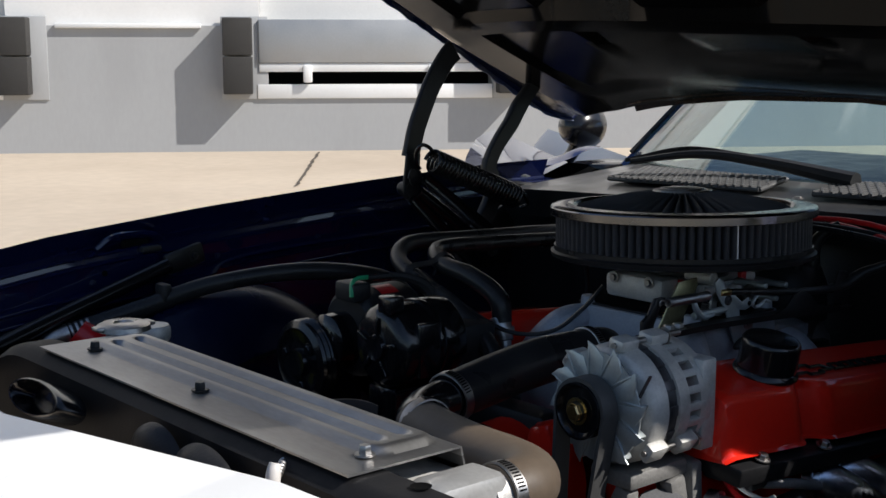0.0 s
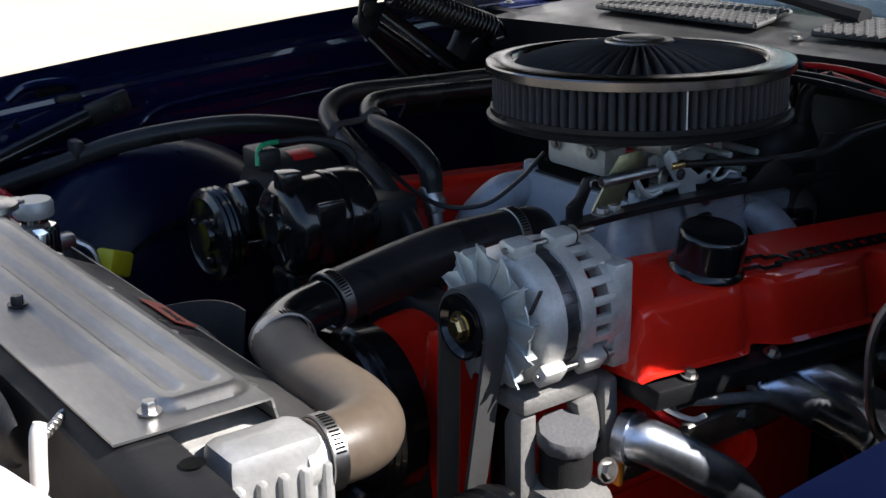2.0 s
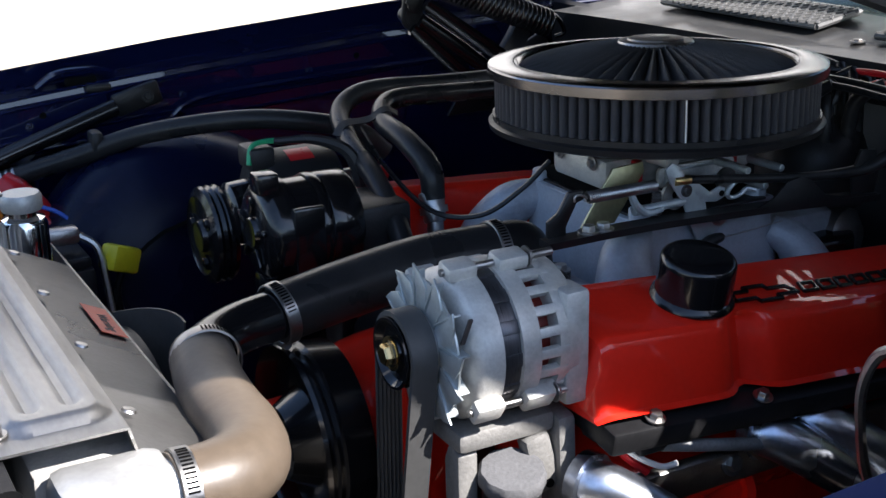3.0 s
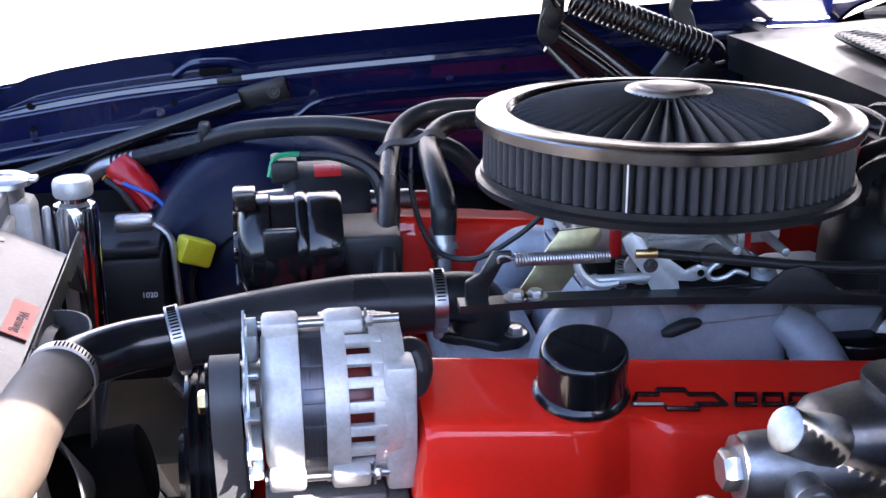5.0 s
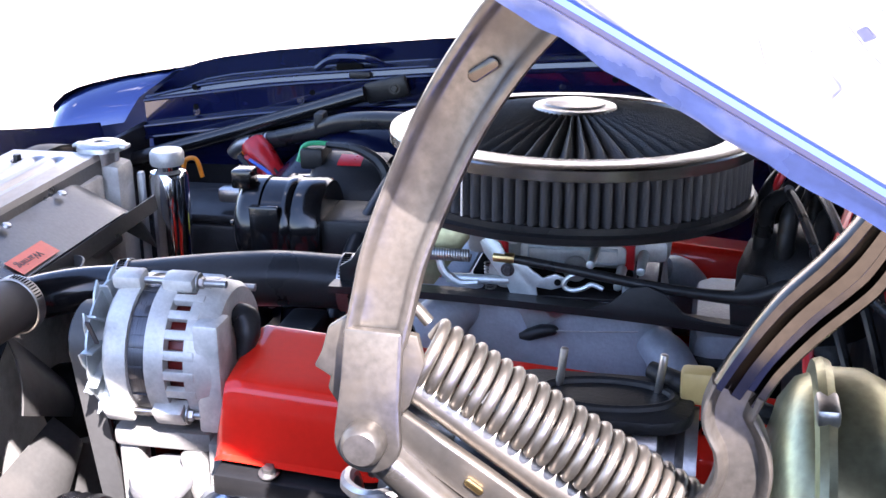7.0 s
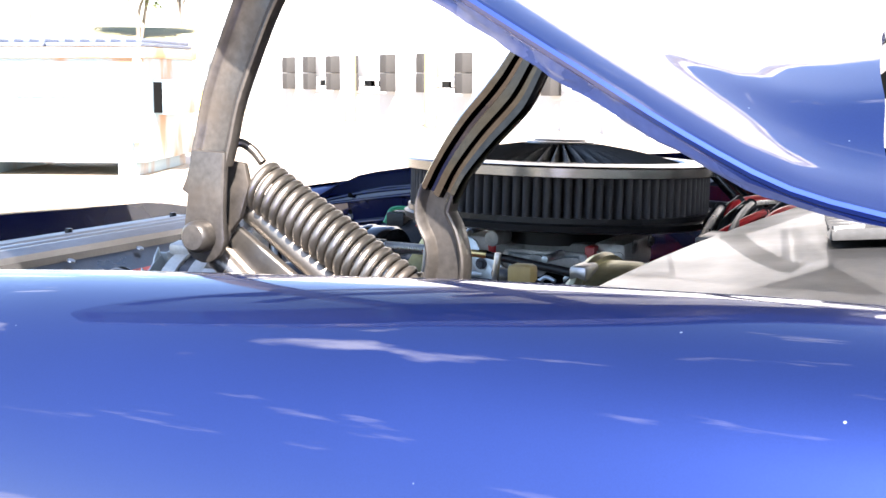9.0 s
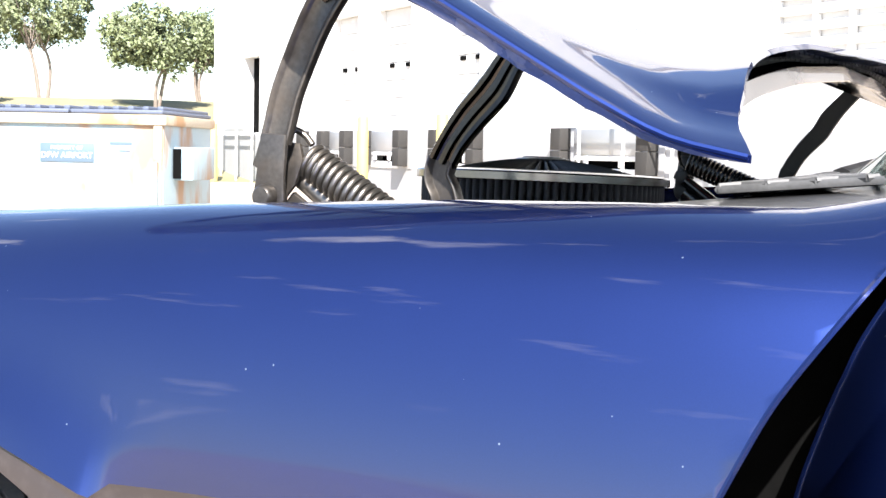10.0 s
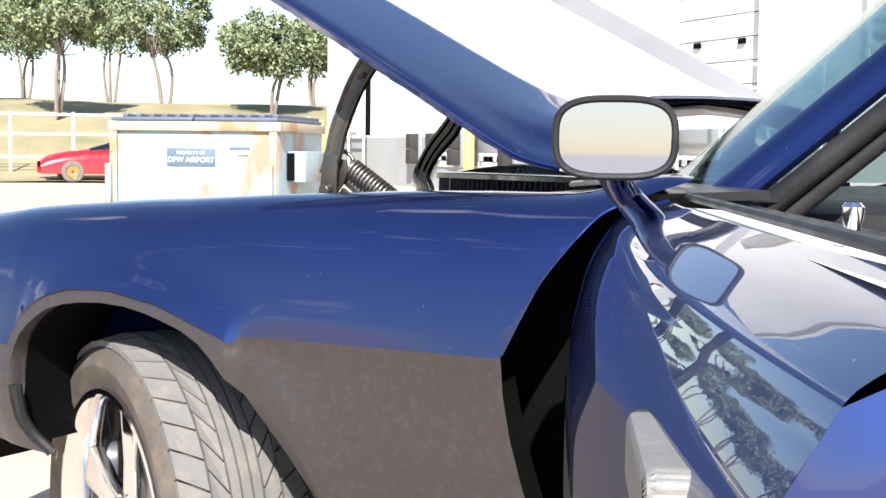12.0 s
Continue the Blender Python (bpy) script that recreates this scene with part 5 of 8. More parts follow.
# ---- front wheel ----
def wheel_at(side, steer):
    c = Vector((-0.285, side * 0.760, 0.363))
    ax = Vector((math.sin(radians(steer)), side * math.cos(radians(steer)), 0)).normalized()
    R, W = 0.336, 0.118
    prof = [(0.248, W - 0.012), (0.262, W - 0.002), (0.290, W + 0.004), (0.312, W - 0.004), (0.325, W - 0.018), (R - 0.002, W - 0.034), (R, W - 0.05), (R, -W + 0.05), (R - 0.002, -W + 0.034), (0.325, -W + 0.018), (0.285, -W - 0.004), (0.248, -W + 0.012)]
    w = part("wheel", lathe(prof, c, ax, 96), M_SIDEWALL, car, "wide low-profile tyre on a polished alloy wheel", 30)
    q = frame_to(ax)
    # tread: blocks standing proud of the carcass, with grooves between
    bm = bmesh.new()
    n = 42
    for k in range(n):
        a0 = 2 * math.pi * k / n
        for rows, (h0, h1, skew, cut) in enumerate(((0.062, 0.108, 0.055, 0.0045), (0.030, 0.058, 0.13, 0.005), (0.011, 0.026, 0.0, 0.0), (-0.008, 0.007, 0.0, 0.0), (-0.026, -0.012, 0.0, 0.0), (-0.058, -0.030, -0.13, 0.005), (-0.108, -0.062, -0.055, 0.0045))):
            rr0, rr1 = R - 0.004, R + 0.0065
            da = 2 * math.pi / n
            corners = []
            for h in (h0, h1):
                s = skew * (h - (h0 + h1) / 2) / 0.03
                drop = 0.010 if abs(h) > 0.1 else 0.0
                corners.append((h, a0 + s + cut / R / 2, a0 + s + da - cut / R / 2, drop))
            vs = []
            for rr in (rr0, rr1):
                for h, b0, b1, drop in corners:
                    for b in (b0, b1):
                        vs.append(bm.verts.new(q @ Vector(((rr - drop) * math.cos(b), (rr - drop) * math.sin(b), h)) + c))
            a, b_, c_, d, e, f, g, hh = vs
            bm.faces.new((e, f, hh, g))
            bm.faces.new((a, e, g, c_))
            bm.faces.new((b_, d, hh, f))
            bm.faces.new((a, b_, f, e))
            bm.faces.new((c_, g, hh, d))
    bmesh.ops.recalc_face_normals(bm, faces=bm.faces)
    tagged(part("tread", bm, M_TYRE, w, "angled rubber tread blocks", 0), kind="stuff")
    rim = [(0.251, W - 0.014), (0.249, W - 0.003), (0.240, W - 0.002), (0.233, W - 0.010), (0.226, W - 0.035), (0.218, W - 0.075), (0.218, -W + 0.02), (0.245, -W + 0.01)]
    part("rim", lathe(rim, c, ax, 64), M_CHROME, w, "polished alloy rim")
    m = axes_at(c + ax * (W - 0.07), q @ Vector((1, 0, 0)), q @ Vector((0, 1, 0)))
    for k in range(5):
        a = 2 * math.pi * k / 5 + 0.3
        rot = Matrix.Rotation(a, 4, "Z")
        part("spoke", plate([(0.03, -0.026), (0.12, -0.022), (0.220, -0.040), (0.220, 0.040), (0.12, 0.022), (0.03, 0.026)], 0.03, 0.006, m @ rot), M_CHROME, w, "polished spoke")
        part("lug_nut", hexbolt(m @ (rot @ Vector((0.05 * math.cos(0.6), 0.05 * math.sin(0.6), 0.03))), ax, 0.010, 0.018), M_CHROME, w)
    part("hub", cyl(c + ax * 0.02, c + ax * (W - 0.028), 0.045, 0.036, 24, 0.006), M_CHROME, w)
    part("brake_disc", cyl(c - ax * 0.02, c + ax * 0.0, 0.15, seg=40), M_STEEL, w, "steel brake disc")


wheel_at(-1, -24)
wheel_at(1, 24)
for side in (-1, 1):
    for x in (2.40,):
        part("rear_tyre", lathe([(0.2, -0.11), (0.31, -0.11), (0.33, -0.08), (0.33, 0.08), (0.31, 0.11), (0.2, 0.11)], (x, side * 0.78, 0.36), (0, 1, 0), 40), M_TYRE, car)

# ---- engine bay ----
# air cleaner
AC_T = Matrix(((1, 0, -0.013 * -1, 0), (0, 1, 0.031, 0), (-0.013, -0.031, 1, 0), (0, 0, 0, 1)))


def tilt(bm):
    """Tips the air cleaner with the engine, about the middle of its rim."""
    m = Matrix.Translation((0, 0, 0.977)) @ AC_T @ Matrix.Translation((0, 0, -0.977))
    bmesh.ops.transform(bm, matrix=m, verts=bm.verts)
    return bm


ac = thing("air_cleaner", (0, 0, 0.905), "round open-element air cleaner with chrome rim and black pleats", "air filter")
part("base_pan", tilt(lathe([(0, 0.902), (0.05, 0.902), (0.06, 0.912), (0.172, 0.908), (0.177, 0.910), (0.178, 0.916), (0.172, 0.919), (0, 0.919)], (0, 0, 0), (0, 0, 1), 80)), M_BLACK_PAINT, ac, "black steel base pan")
NP = 96


def pleat(a, r, h):
    k = (a * NP / (2 * math.pi)) % 1.0
    return r - 0.0125 * (abs(2 * k - 1) ** 3.0), h


part("filter_element", tilt(lathe([(0.171, 0.918), (0.171, 0.935), (0.171, 0.952), (0.171, 0.970)], (0, 0, 0), (0, 0, 1), NP * 8, None, pleat)), M_FILTER, ac, "black pleated gauze filter", 60)
part("element_end_ring", tilt(lathe([(0.150, 0.966), (0.1725, 0.966), (0.1725, 0.971), (0.150, 0.972)], (0, 0, 0), (0, 0, 1), 80)), M_RUBBER, ac)
part("element_end_ring", tilt(lathe([(0.150, 0.917), (0.1735, 0.917), (0.1735, 0.924), (0.150, 0.924)], (0, 0, 0), (0, 0, 1), 80)), M_RUBBER, ac)
# side split from the rim and darkened for the dark surroundings it mirrors
part("lid_side", tilt(lathe([(0.1765, 0.9655), (0.1785, 0.9662), (0.1785, 0.9755)], (0, 0, 0), (0, 0, 1), 112)), mat("chrome_side_dark_reflection", (0.18, 0.175, 0.17), 0.2, 1.0, 0.05, 12, 200), ac, "chrome lid side, dark reflection in its colour")
part("lid_rim", tilt(lathe([(0.1785, 0.9755), (0.1775, 0.9772), (0.1750, 0.9780), (0.152, 0.9800), (0.1485, 0.9785), (0.146, 0.9738), (0.1435, 0.972), (0.143, 0.966)], (0, 0, 0), (0, 0, 1), 112)), mat("dark_chrome_lid_rim", (0.26, 0.256, 0.256), 0.18, 1.0, 0.05, 12, 200, rough_vary=0.05), ac, "polished metal lid rim")
NT = 50


def fan(a, r, h):
    k = (a * NT / (2 * math.pi)) % 1.0
    return r, h - 0.0135 * (1 - abs(2 * k - 1)) ** 1.4 * lerp_at([0.03, 0.05, 0.13, 0.145], [0.4, 1.0, 0.9, 0.2], r)


part("filter_top", tilt(lathe([(0.1445, 0.974), (0.135, 0.9785), (0.11, 0.985), (0.08, 0.991), (0.05, 0.9955), (0.034, 0.997)], (0, 0, 0), (0, 0, 1), NT * 8, None, fan)), M_FILTER_TOP, ac, "black pleated filter top", 60)
part("centre_boss", tilt(lathe([(0.039, 0.9925), (0.0405, 0.9955), (0.039, 0.998), (0.030, 0.999), (0.029, 1.0005), (0.026, 1.001), (0, 1.0015)], (0, 0, 0), (0, 0, 1), 48)), M_STEEL, ac, "polished centre boss")
a0 = math.atan2(-0.156, -0.082)
part("seam", tilt(box((0.1722 * math.cos(a0), 0.1722 * math.sin(a0), 0.9445), (0.0013, 0.0016, 0.043), 0.0, Matrix.Rotation(a0 + 1.57, 3, "Z"))), M_WHITE_WIRE, ac, "pale glued seam")

# engine block and heads
eng = thing("engine", (-0.05, 0, 0.40), "red painted V8 engine block with cylinder heads", "engine")
part("block", box((-0.04, 0, 0.52), (0.46, 0.30, 0.36), 0.02), M_RED, eng)
# black stands in for the shade behind the pulleys
part("timing_cover", plate([(-0.13, -0.17), (0.13, -0.17), (0.15, -0.02), (0.11, 0.13), (0.05, 0.17), (-0.05, 0.17), (-0.11, 0.13), (-0.15, -0.02)], 0.045, 0.01, axes_at((-0.272, 0, 0.58), (0, 1, 0), (0, 0, 1)) @ Matrix.Scale(-1, 4, (0, 0, 1))), M_BLACK_PAINT, eng, "timing cover, blackened for the shade behind the pulleys")
for side in (-1, 1):
    turn = Matrix.Rotation(radians(-45 * side), 3, "X")
    part("cylinder_head", box((-0.03, side * 0.195, 0.640), (0.50, 0.11, 0.13), 0.012, turn), M_RED, eng)
part("valley_pan", box((-0.02, 0, 0.70), (0.44, 0.2, 0.04), 0.01), M_RED, eng)
# front arm of the water pump, red
part("pump_leg", plate([(-0.075, -0.11), (-0.01, -0.13), (0.02, 0.02), (0.0, 0.10), (-0.05, 0.11), (-0.085, 0.04)], 0.05, 0.012, axes_at((-0.375, -0.085, 0.66), (0, 1, 0), (0, 0, 1)) @ Matrix.Diagonal((0.65, 1, 1, 1))), M_RED, eng)
part("water_pump", lathe([(0, -0.11), (0.03, -0.11), (0.032, -0.06), (0.065, -0.05), (0.075, 0.0), (0.08, 0.05), (0, 0.05)], (-0.35, 0.0, 0.66), (1, 0, 0), 28), M_RED, eng)


# valve covers: a flat top tipped outward, ribs, a flange
def valve_cover(side):
    o = Vector((-0.005, side * 0.222, 0.765))
    vc = part("valve_cover", valve_shape(o, side), M_RED, eng, "glossy red painted valve cover", 45)
    return vc


def valve_shape(o, side):
    n, m = 60, 48
    bm = bmesh.new()
    L = 0.268

    def fn(i, j):
        u, v = i / n, j / m
        x = -L + 2 * L * u
        # section from the inner flange over the top to the outer flange
        sec = [(0.062, -0.050), (0.050, -0.010), (0.042, 0.030), (0.0385, 0.0395), (0.033, 0.0432), (0.026, 0.0425), (-0.010, 0.036), (-0.046, 0.0295), (-0.053, 0.0275), (-0.058, 0.022), (-0.063, 0.005), (-0.070, -0.035), (-0.076, -0.038)]
        k = v * (len(sec) - 1)
        ins, up = lerp_at(range(len(sec)), [s[0] for s in sec], k), lerp_at(range(len(sec)), [s[1] for s in sec], k)
        e = min(1.0, max(0.0, (L - abs(x)) / 0.016))
        e = math.sqrt(max(0.0, 1 - (1 - e) ** 2))
        ins *= 0.90 + 0.10 * e
        up = -0.05 + (up + 0.05) * (0.45 + 0.55 * e)
        # a dip in the outer face at the middle bolts
        for bx in (-0.10, 0.10):
            if v > 0.55:
                ins += 0.020 * math.exp(-((x - bx) / 0.018) ** 2) * min(1, (v - 0.55) / 0.2)
        return o + Vector((x, -side * -1 * ins * -1, up - 0.079 * x))

    g = [[bm.verts.new(fn(i, j)) for j in range(m + 1)] for i in range(n + 1)]
    for i in range(n):
        for j in range(m):
            bm.faces.new((g[i][j], g[i + 1][j], g[i + 1][j + 1], g[i][j + 1]))
    for i in (0, n):
        bm.faces.new(g[i] if i else g[i][::-1])
    bmesh.ops.recalc_face_normals(bm, faces=bm.faces)
    return bm


vc_near = valve_cover(-1)
vc_far = valve_cover(1)
for side, vc in ((-1, vc_near), (1, vc_far)):
    part("gasket_rail", box((-0.005, side * 0.240, 0.716), (0.53, 0.13, 0.022), 0.004, Matrix.Rotation(radians(-8 * side), 3, "X") @ Matrix.Rotation(0.079, 3, "Y")), M_BLACK_PAINT, vc)
    for x in (-0.22, -0.10, 0.10, 0.22):
        part("cover_bolt", hexbolt((x, side * 0.299, 0.722 - 0.079 * x), (0, side * 0.3, 1), 0.006, 0.007), M_STEEL, vc)


# raised black emblem and bars of lettering on the near cover
def on_cover(x, down):
    """A point of the near cover's sloping top."""
    return Vector((x, -0.239 - down, 0.7995 - 0.18 * down - 0.079 * x))


em = axes_at(on_cover(-0.062, 0.010) + Vector((0, 0, 0.002)), (1, 0, -0.079), (0, 1, 0.18))
bow = [(-0.037, -0.0065), (-0.0125, -0.0065), (-0.0115, -0.0125), (0.0145, -0.0125), (0.0135, -0.0065), (0.039, -0.0065), (0.033, 0.0065), (0.0115, 0.0065), (0.0105, 0.0125), (-0.0135, 0.0125), (-0.0125, 0.0065), (-0.031, 0.0065)]
ring = [em @ Vector((x, y, 0.0005)) for x, y in bow]
part("emblem", tube(ring + [ring[0]], 0.0021, 6, 1, None, True), M_BLACK_GLOSS, vc_near, "raised black emblem outline")
x = 0.046
for w in (0.022, 0.021, 0.019, 0.021, 0.021, 0.022, 0.018, 0.018, 0.017):
    r1 = [em @ Vector((x + w / 2 + dx * (w - 0.005) / 2 + 0.0022 * dy, dy * 0.0068, 0.0005)) for dx, dy in ((-1, -1), (1, -1), (1, 1), (-1, 1), (-1, -1))]
    part("lettering_bar", tube(r1, 0.0021, 6, 1, None, True), M_BLACK_GLOSS, vc_near)
    x += w + 0.0015

cap = thing("breather_cap", (-0.137, -0.245, 0.80), "glossy black push-in breather cap on the red valve cover", "breather cap")
ax = Vector((0, -0.20, 1)).normalized()
cb = Vector((-0.137, -0.240, 0.812))
part("cap_body", lathe([(0, 0), (0.0375, 0), (0.0385, 0.002), (0.0375, 0.005), (0.0345, 0.008), (0.0345, 0.010), (0.0345, 0.037), (0.0342, 0.0395), (0.0332, 0.0420), (0.0315, 0.0438), (0.0295, 0.0446), (0.0280, 0.0448), (0.010, 0.0450), (0, 0.0450)], cb, ax, 48), M_BLACK_GLOSS, cap)
part("cap_neck", cyl(cb - ax * 0.03, cb + ax * 0.002, 0.016), M_BLACK_PAINT, cap)

# intake manifold
im = thing("intake_manifold", (0, 0, 0.70), "dull aluminium dual-plane intake manifold", "intake manifold")
def casting_block(x0, x1, z0, z1, w0, w1):
    """A cast block with rounded upright edges, wider below (half width w0) than above (w1)."""
    def fn(u, v):
        z = z0 + (z1 - z0) * v
        a = 2 * math.pi * u
        x, y = superell(a, (x1 - x0) / 2 + 0.010 * (1 - v), w0 + (w1 - w0) * v ** 0.6, 9.0)
        return Vector(((x0 + x1) / 2 + x, y, z))
    return sheet(fn, 72, 8)


part("plenum", casting_block(-0.098, 0.090, 0.735, 0.836, 0.118, 0.102), M_ALU_PAINT, im, "smooth bluish grey plenum casting", 40)
part("plenum_top", box((-0.004, 0, 0.835), (0.182, 0.196, 0.006), 0.002), M_ALU_PAINT, im)
part("carb_gasket", box((-0.010, 0, 0.8395), (0.158, 0.212, 0.003), 0.001), M_BLACK_PLASTIC, im, "dark gasket")
part("carb_spacer", box((-0.010, 0, 0.848), (0.150, 0.170, 0.014), 0.003), M_DARK, im)
part("front_crossover", box((-0.17, 0, 0.745), (0.10, 0.24, 0.06), 0.02), M_ALU_PAINT, im)
for side in (-1, 1):
    part("flange", box((-0.01, side * 0.140, 0.728), (0.47, 0.05, 0.03), 0.01, Matrix.Rotation(radians(-40 * side), 3, "X")), M_ALU_PAINT, im)
    part("runner", tube([(-0.085, side * 0.088, 0.822), (-0.112, side * 0.108, 0.808), (-0.130, side * 0.130, 0.775), (-0.138, side * 0.150, 0.735)], [0.018, 0.026, 0.030, 0.032], 18, 8), M_ALU_PAINT, im)
    part("runner", tube([(0.085, side * 0.095, 0.800), (0.105, side * 0.115, 0.785), (0.125, side * 0.145, 0.735)], [0.016, 0.022, 0.028], 18, 8), M_ALU_PAINT, im)
    for x in (-0.084, 0.068):
        part("boss", cyl((x, side * 0.090, 0.78), (x, side * 0.090, 0.850), 0.014, 0.011, 16, 0.002), M_ALU_PAINT, im)
part("rear_web", box((0.16, 0, 0.765), (0.08, 0.17, 0.08), 0.018), M_ALU_PAINT, im)

# carburettor
cb_ = thing("carburettor", (0, 0, 0.836), "silver four-barrel carburettor with throttle linkage", "carburettor")
part("throttle_body", box((0, 0, 0.846), (0.135, 0.125, 0.020), 0.004), M_STATOR, cb_)
part("main_body", box((0, 0, 0.872), (0.115, 0.112, 0.034), 0.004), M_IRON, cb_)
part("metering_block", box((0.060, -0.052, 0.870), (0.012, 0.020, 0.034), 0.002), M_RED_PLASTIC, cb_, "red metering block edge")
part("metering_block", box((-0.060, 0.0, 0.870), (0.010, 0.114, 0.034), 0.002), M_RED_PLASTIC, cb_, "red metering block edge")
part("air_horn", lathe([(0.066, 0.885), (0.066, 0.912), (0.062, 0.915), (0.05, 0.915), (0.05, 0.885)], (0, 0, 0), (0, 0, 1), 32), M_BLACK_PAINT, cb_)
for x in (-0.078, 0.078):
    bowl = part("fuel_bowl", box((x, 0, 0.874), (0.040, 0.100, 0.034), 0.008), M_ALU, cb_, "cast fuel bowl")
    for y in (-0.03, 0.03):
        part("bowl_screw", hexbolt((x * 1.28, y, 0.885), (x, 0, 0), 0.005, 0.005), M_STEEL, bowl)
part("metering_plate", plate(rounded(0.10, 0.022, 0.006), 0.006, 0.0015, axes_at((0.008, -0.0605, 0.868), (1, 0, 0), (0, 0, 1))), M_ALU, cb_)
part("fuel_inlet", cyl((-0.045, -0.05, 0.893), (-0.045, -0.092, 0.893), 0.010, 0.009, 14, 0.002), M_ALU, cb_)
for x, z, r in ((-0.02, 0.862, 0.016), (0.045, 0.868, 0.012)):
    part("throttle_lever", lathe([(0.005, -0.002), (r, -0.002), (r, 0.002), (0.005, 0.002)], (x - 0.03, -0.103, z), (0, 1, 0), 20), M_STEEL, cb_, "bright zinc throttle lever")
part("lever_plate", plate([(-0.072, 0.893), (-0.064, 0.899), (-0.053, 0.893), (-0.047, 0.880), (-0.030, 0.873), (-0.014, 0.861), (-0.002, 0.866), (0.007, 0.862), (0.006, 0.854), (-0.006, 0.850), (-0.020, 0.852), (-0.018, 0.842), (-0.002, 0.838), (0.006, 0.832), (0.002, 0.823), (-0.010, 0.816), (-0.020, 0.807), (-0.027, 0.809), (-0.033, 0.822), (-0.041, 0.838), (-0.049, 0.856), (-0.058, 0.868), (-0.068, 0.882)], 0.003, 0.0007, Matrix(((1, 0, 0, 0), (0, 0, -1, -0.112), (0, 1, 0, 0), (0, 0, 0, 1)))), M_ZINC_WHITE, cb_, "bright stamped throttle plate")
part("lever_hole", cyl((0.000, -0.1125, 0.858), (0.000, -0.1158, 0.858), 0.0032, seg=14), M_DARK, cb_)
part("cross_shaft", cyl((-0.105, -0.108, 0.854), (-0.045, -0.112, 0.856), 0.0048, 0.0042, 14, 0.001), M_ZINC_WHITE, cb_)
part("fast_idle_cam", tube([(-0.112, -0.112, 0.876), (-0.106, -0.114, 0.862), (-0.092, -0.114, 0.852), (-0.074, -0.114, 0.853)], [0.0035, 0.0042, 0.0038, 0.0032], 8, 6), M_ZINC_WHITE, cb_)
part("return_wire", tube([(-0.010, -0.122, 0.8125), (0.03, -0.124, 0.815), (0.075, -0.126, 0.819)], 0.0008, 5, 4), M_STEEL, cb_)
part("lever_bolt", hexbolt((-0.046, -0.1155, 0.868), (0, -1, 0), 0.0042, 0.004), M_STATOR, cb_)
part("lever_bolt", hexbolt((-0.002, -0.1155, 0.833), (0, -1, 0), 0.006, 0.006), M_STEEL, cb_)
for x_, z_ in ((0.03, 0.878), (0.075, 0.874), (0.055, 0.858)):
    part("linkage_pin", cyl((x_, -0.07, z_), (x_, -0.120, z_), 0.005, 0.004, 10, 0.001), M_ZINC_WHITE, cb_)
part("plate_ridge", tube([Vector((0.008 + 0.042 * a_, -0.0675, 0.868 + 0.007 * b_)) for a_, b_ in ((-1, -1), (1, -1), (1, 1), (-1, 1), (-1, -1))], 0.0016, 6, 1, None, True), M_ZINC_WHITE, cb_)
part("lever_boot", tube([(-0.034, -0.120, 0.8045), (-0.026, -0.120, 0.8065), (-0.014, -0.120, 0.811), (-0.002, -0.120, 0.813), (0.002, -0.120, 0.8135)], [0.0030, 0.0060, 0.0066, 0.0048, 0.0015], 12, 5), M_BLACK_PLASTIC, cb_, "black rubber boot on the lever")
part("bowl_plate", plate(rounded(0.036, 0.018, 0.004), 0.004, 0.001, axes_at((0.078, -0.0505, 0.872), (1, 0, 0), (0, 0, 1))), M_ALU, cb_)
part("ring_lever", tube([(0.020 + 0.014 * math.cos(a), -0.117, 0.861 + 0.008 * math.sin(a) + 0.004 * math.cos(a)) for a in [k * 0.5 for k in range(0, 12)]] + [(0.034, -0.117, 0.858), (0.042, -0.118, 0.855)], 0.0024, 8, 3), M_ZINC_WHITE, cb_)
part("idle_spring", coil((-0.066, -0.096, 0.866), (-0.066, -0.094, 0.838), 0.005, 0.0011, 9, 10, 5), M_STEEL, cb_)

# throttle bracket: a long black bar with an upright hook, return spring
tb = thing("throttle_bracket", (0.0, -0.12, 0.84), "black steel throttle cable bracket with a return spring", "bracket")
part("bar", tube([(-0.215, -0.118, 0.842), (-0.1, -0.122, 0.843), (0.05, -0.128, 0.838), (0.19, -0.140, 0.832)], 1.0, 4, 6, None, False, True, [(-0.010, -0.0035), (0.010, -0.0035), (0.010, 0.0035), (-0.010, 0.0035)]), M_BLACK_PAINT, tb)
part("web", plate([(0.02, 0.0), (0.05, 0.012), (0.066, 0.028), (0.082, 0.032), (0.098, 0.026), (0.116, 0.010), (0.135, 0.006), (0.185, 0.004), (0.19, -0.002)], 0.003, 0.0008, axes_at((0.0, -0.131, 0.839), (1, -0.08, -0.03), (0, 0, 1))), M_BLACK_PAINT, tb)
part("cable_stop", plate([(-0.012, -0.004), (0.016, -0.004), (0.022, 0.020), (0.016, 0.048), (-0.004, 0.050), (-0.014, 0.024)], 0.004, 0.001, axes_at((0.168, -0.139, 0.836), (1, -0.08, 0), (0, 0, 1))), M_BLACK_PAINT, tb)
part("hook", plate([(-0.016, -0.004), (0.004, -0.004), (0.004, 0.012), (0.016, 0.034), (0.024, 0.036), (0.024, 0.045), (0.008, 0.045), (-0.004, 0.026), (-0.016, 0.019)], 0.006, 0.001, axes_at((-0.192, -0.108, 0.842), (1, 0, 0), (0, 0, 1))), M_BLACK_PAINT, tb)
part("return_spring", coil((-0.166, -0.116, 0.880), (-0.082, -0.112, 0.878), 0.0052, 0.0012, 34, 9, 5), M_STEEL, tb, "thin steel return spring")
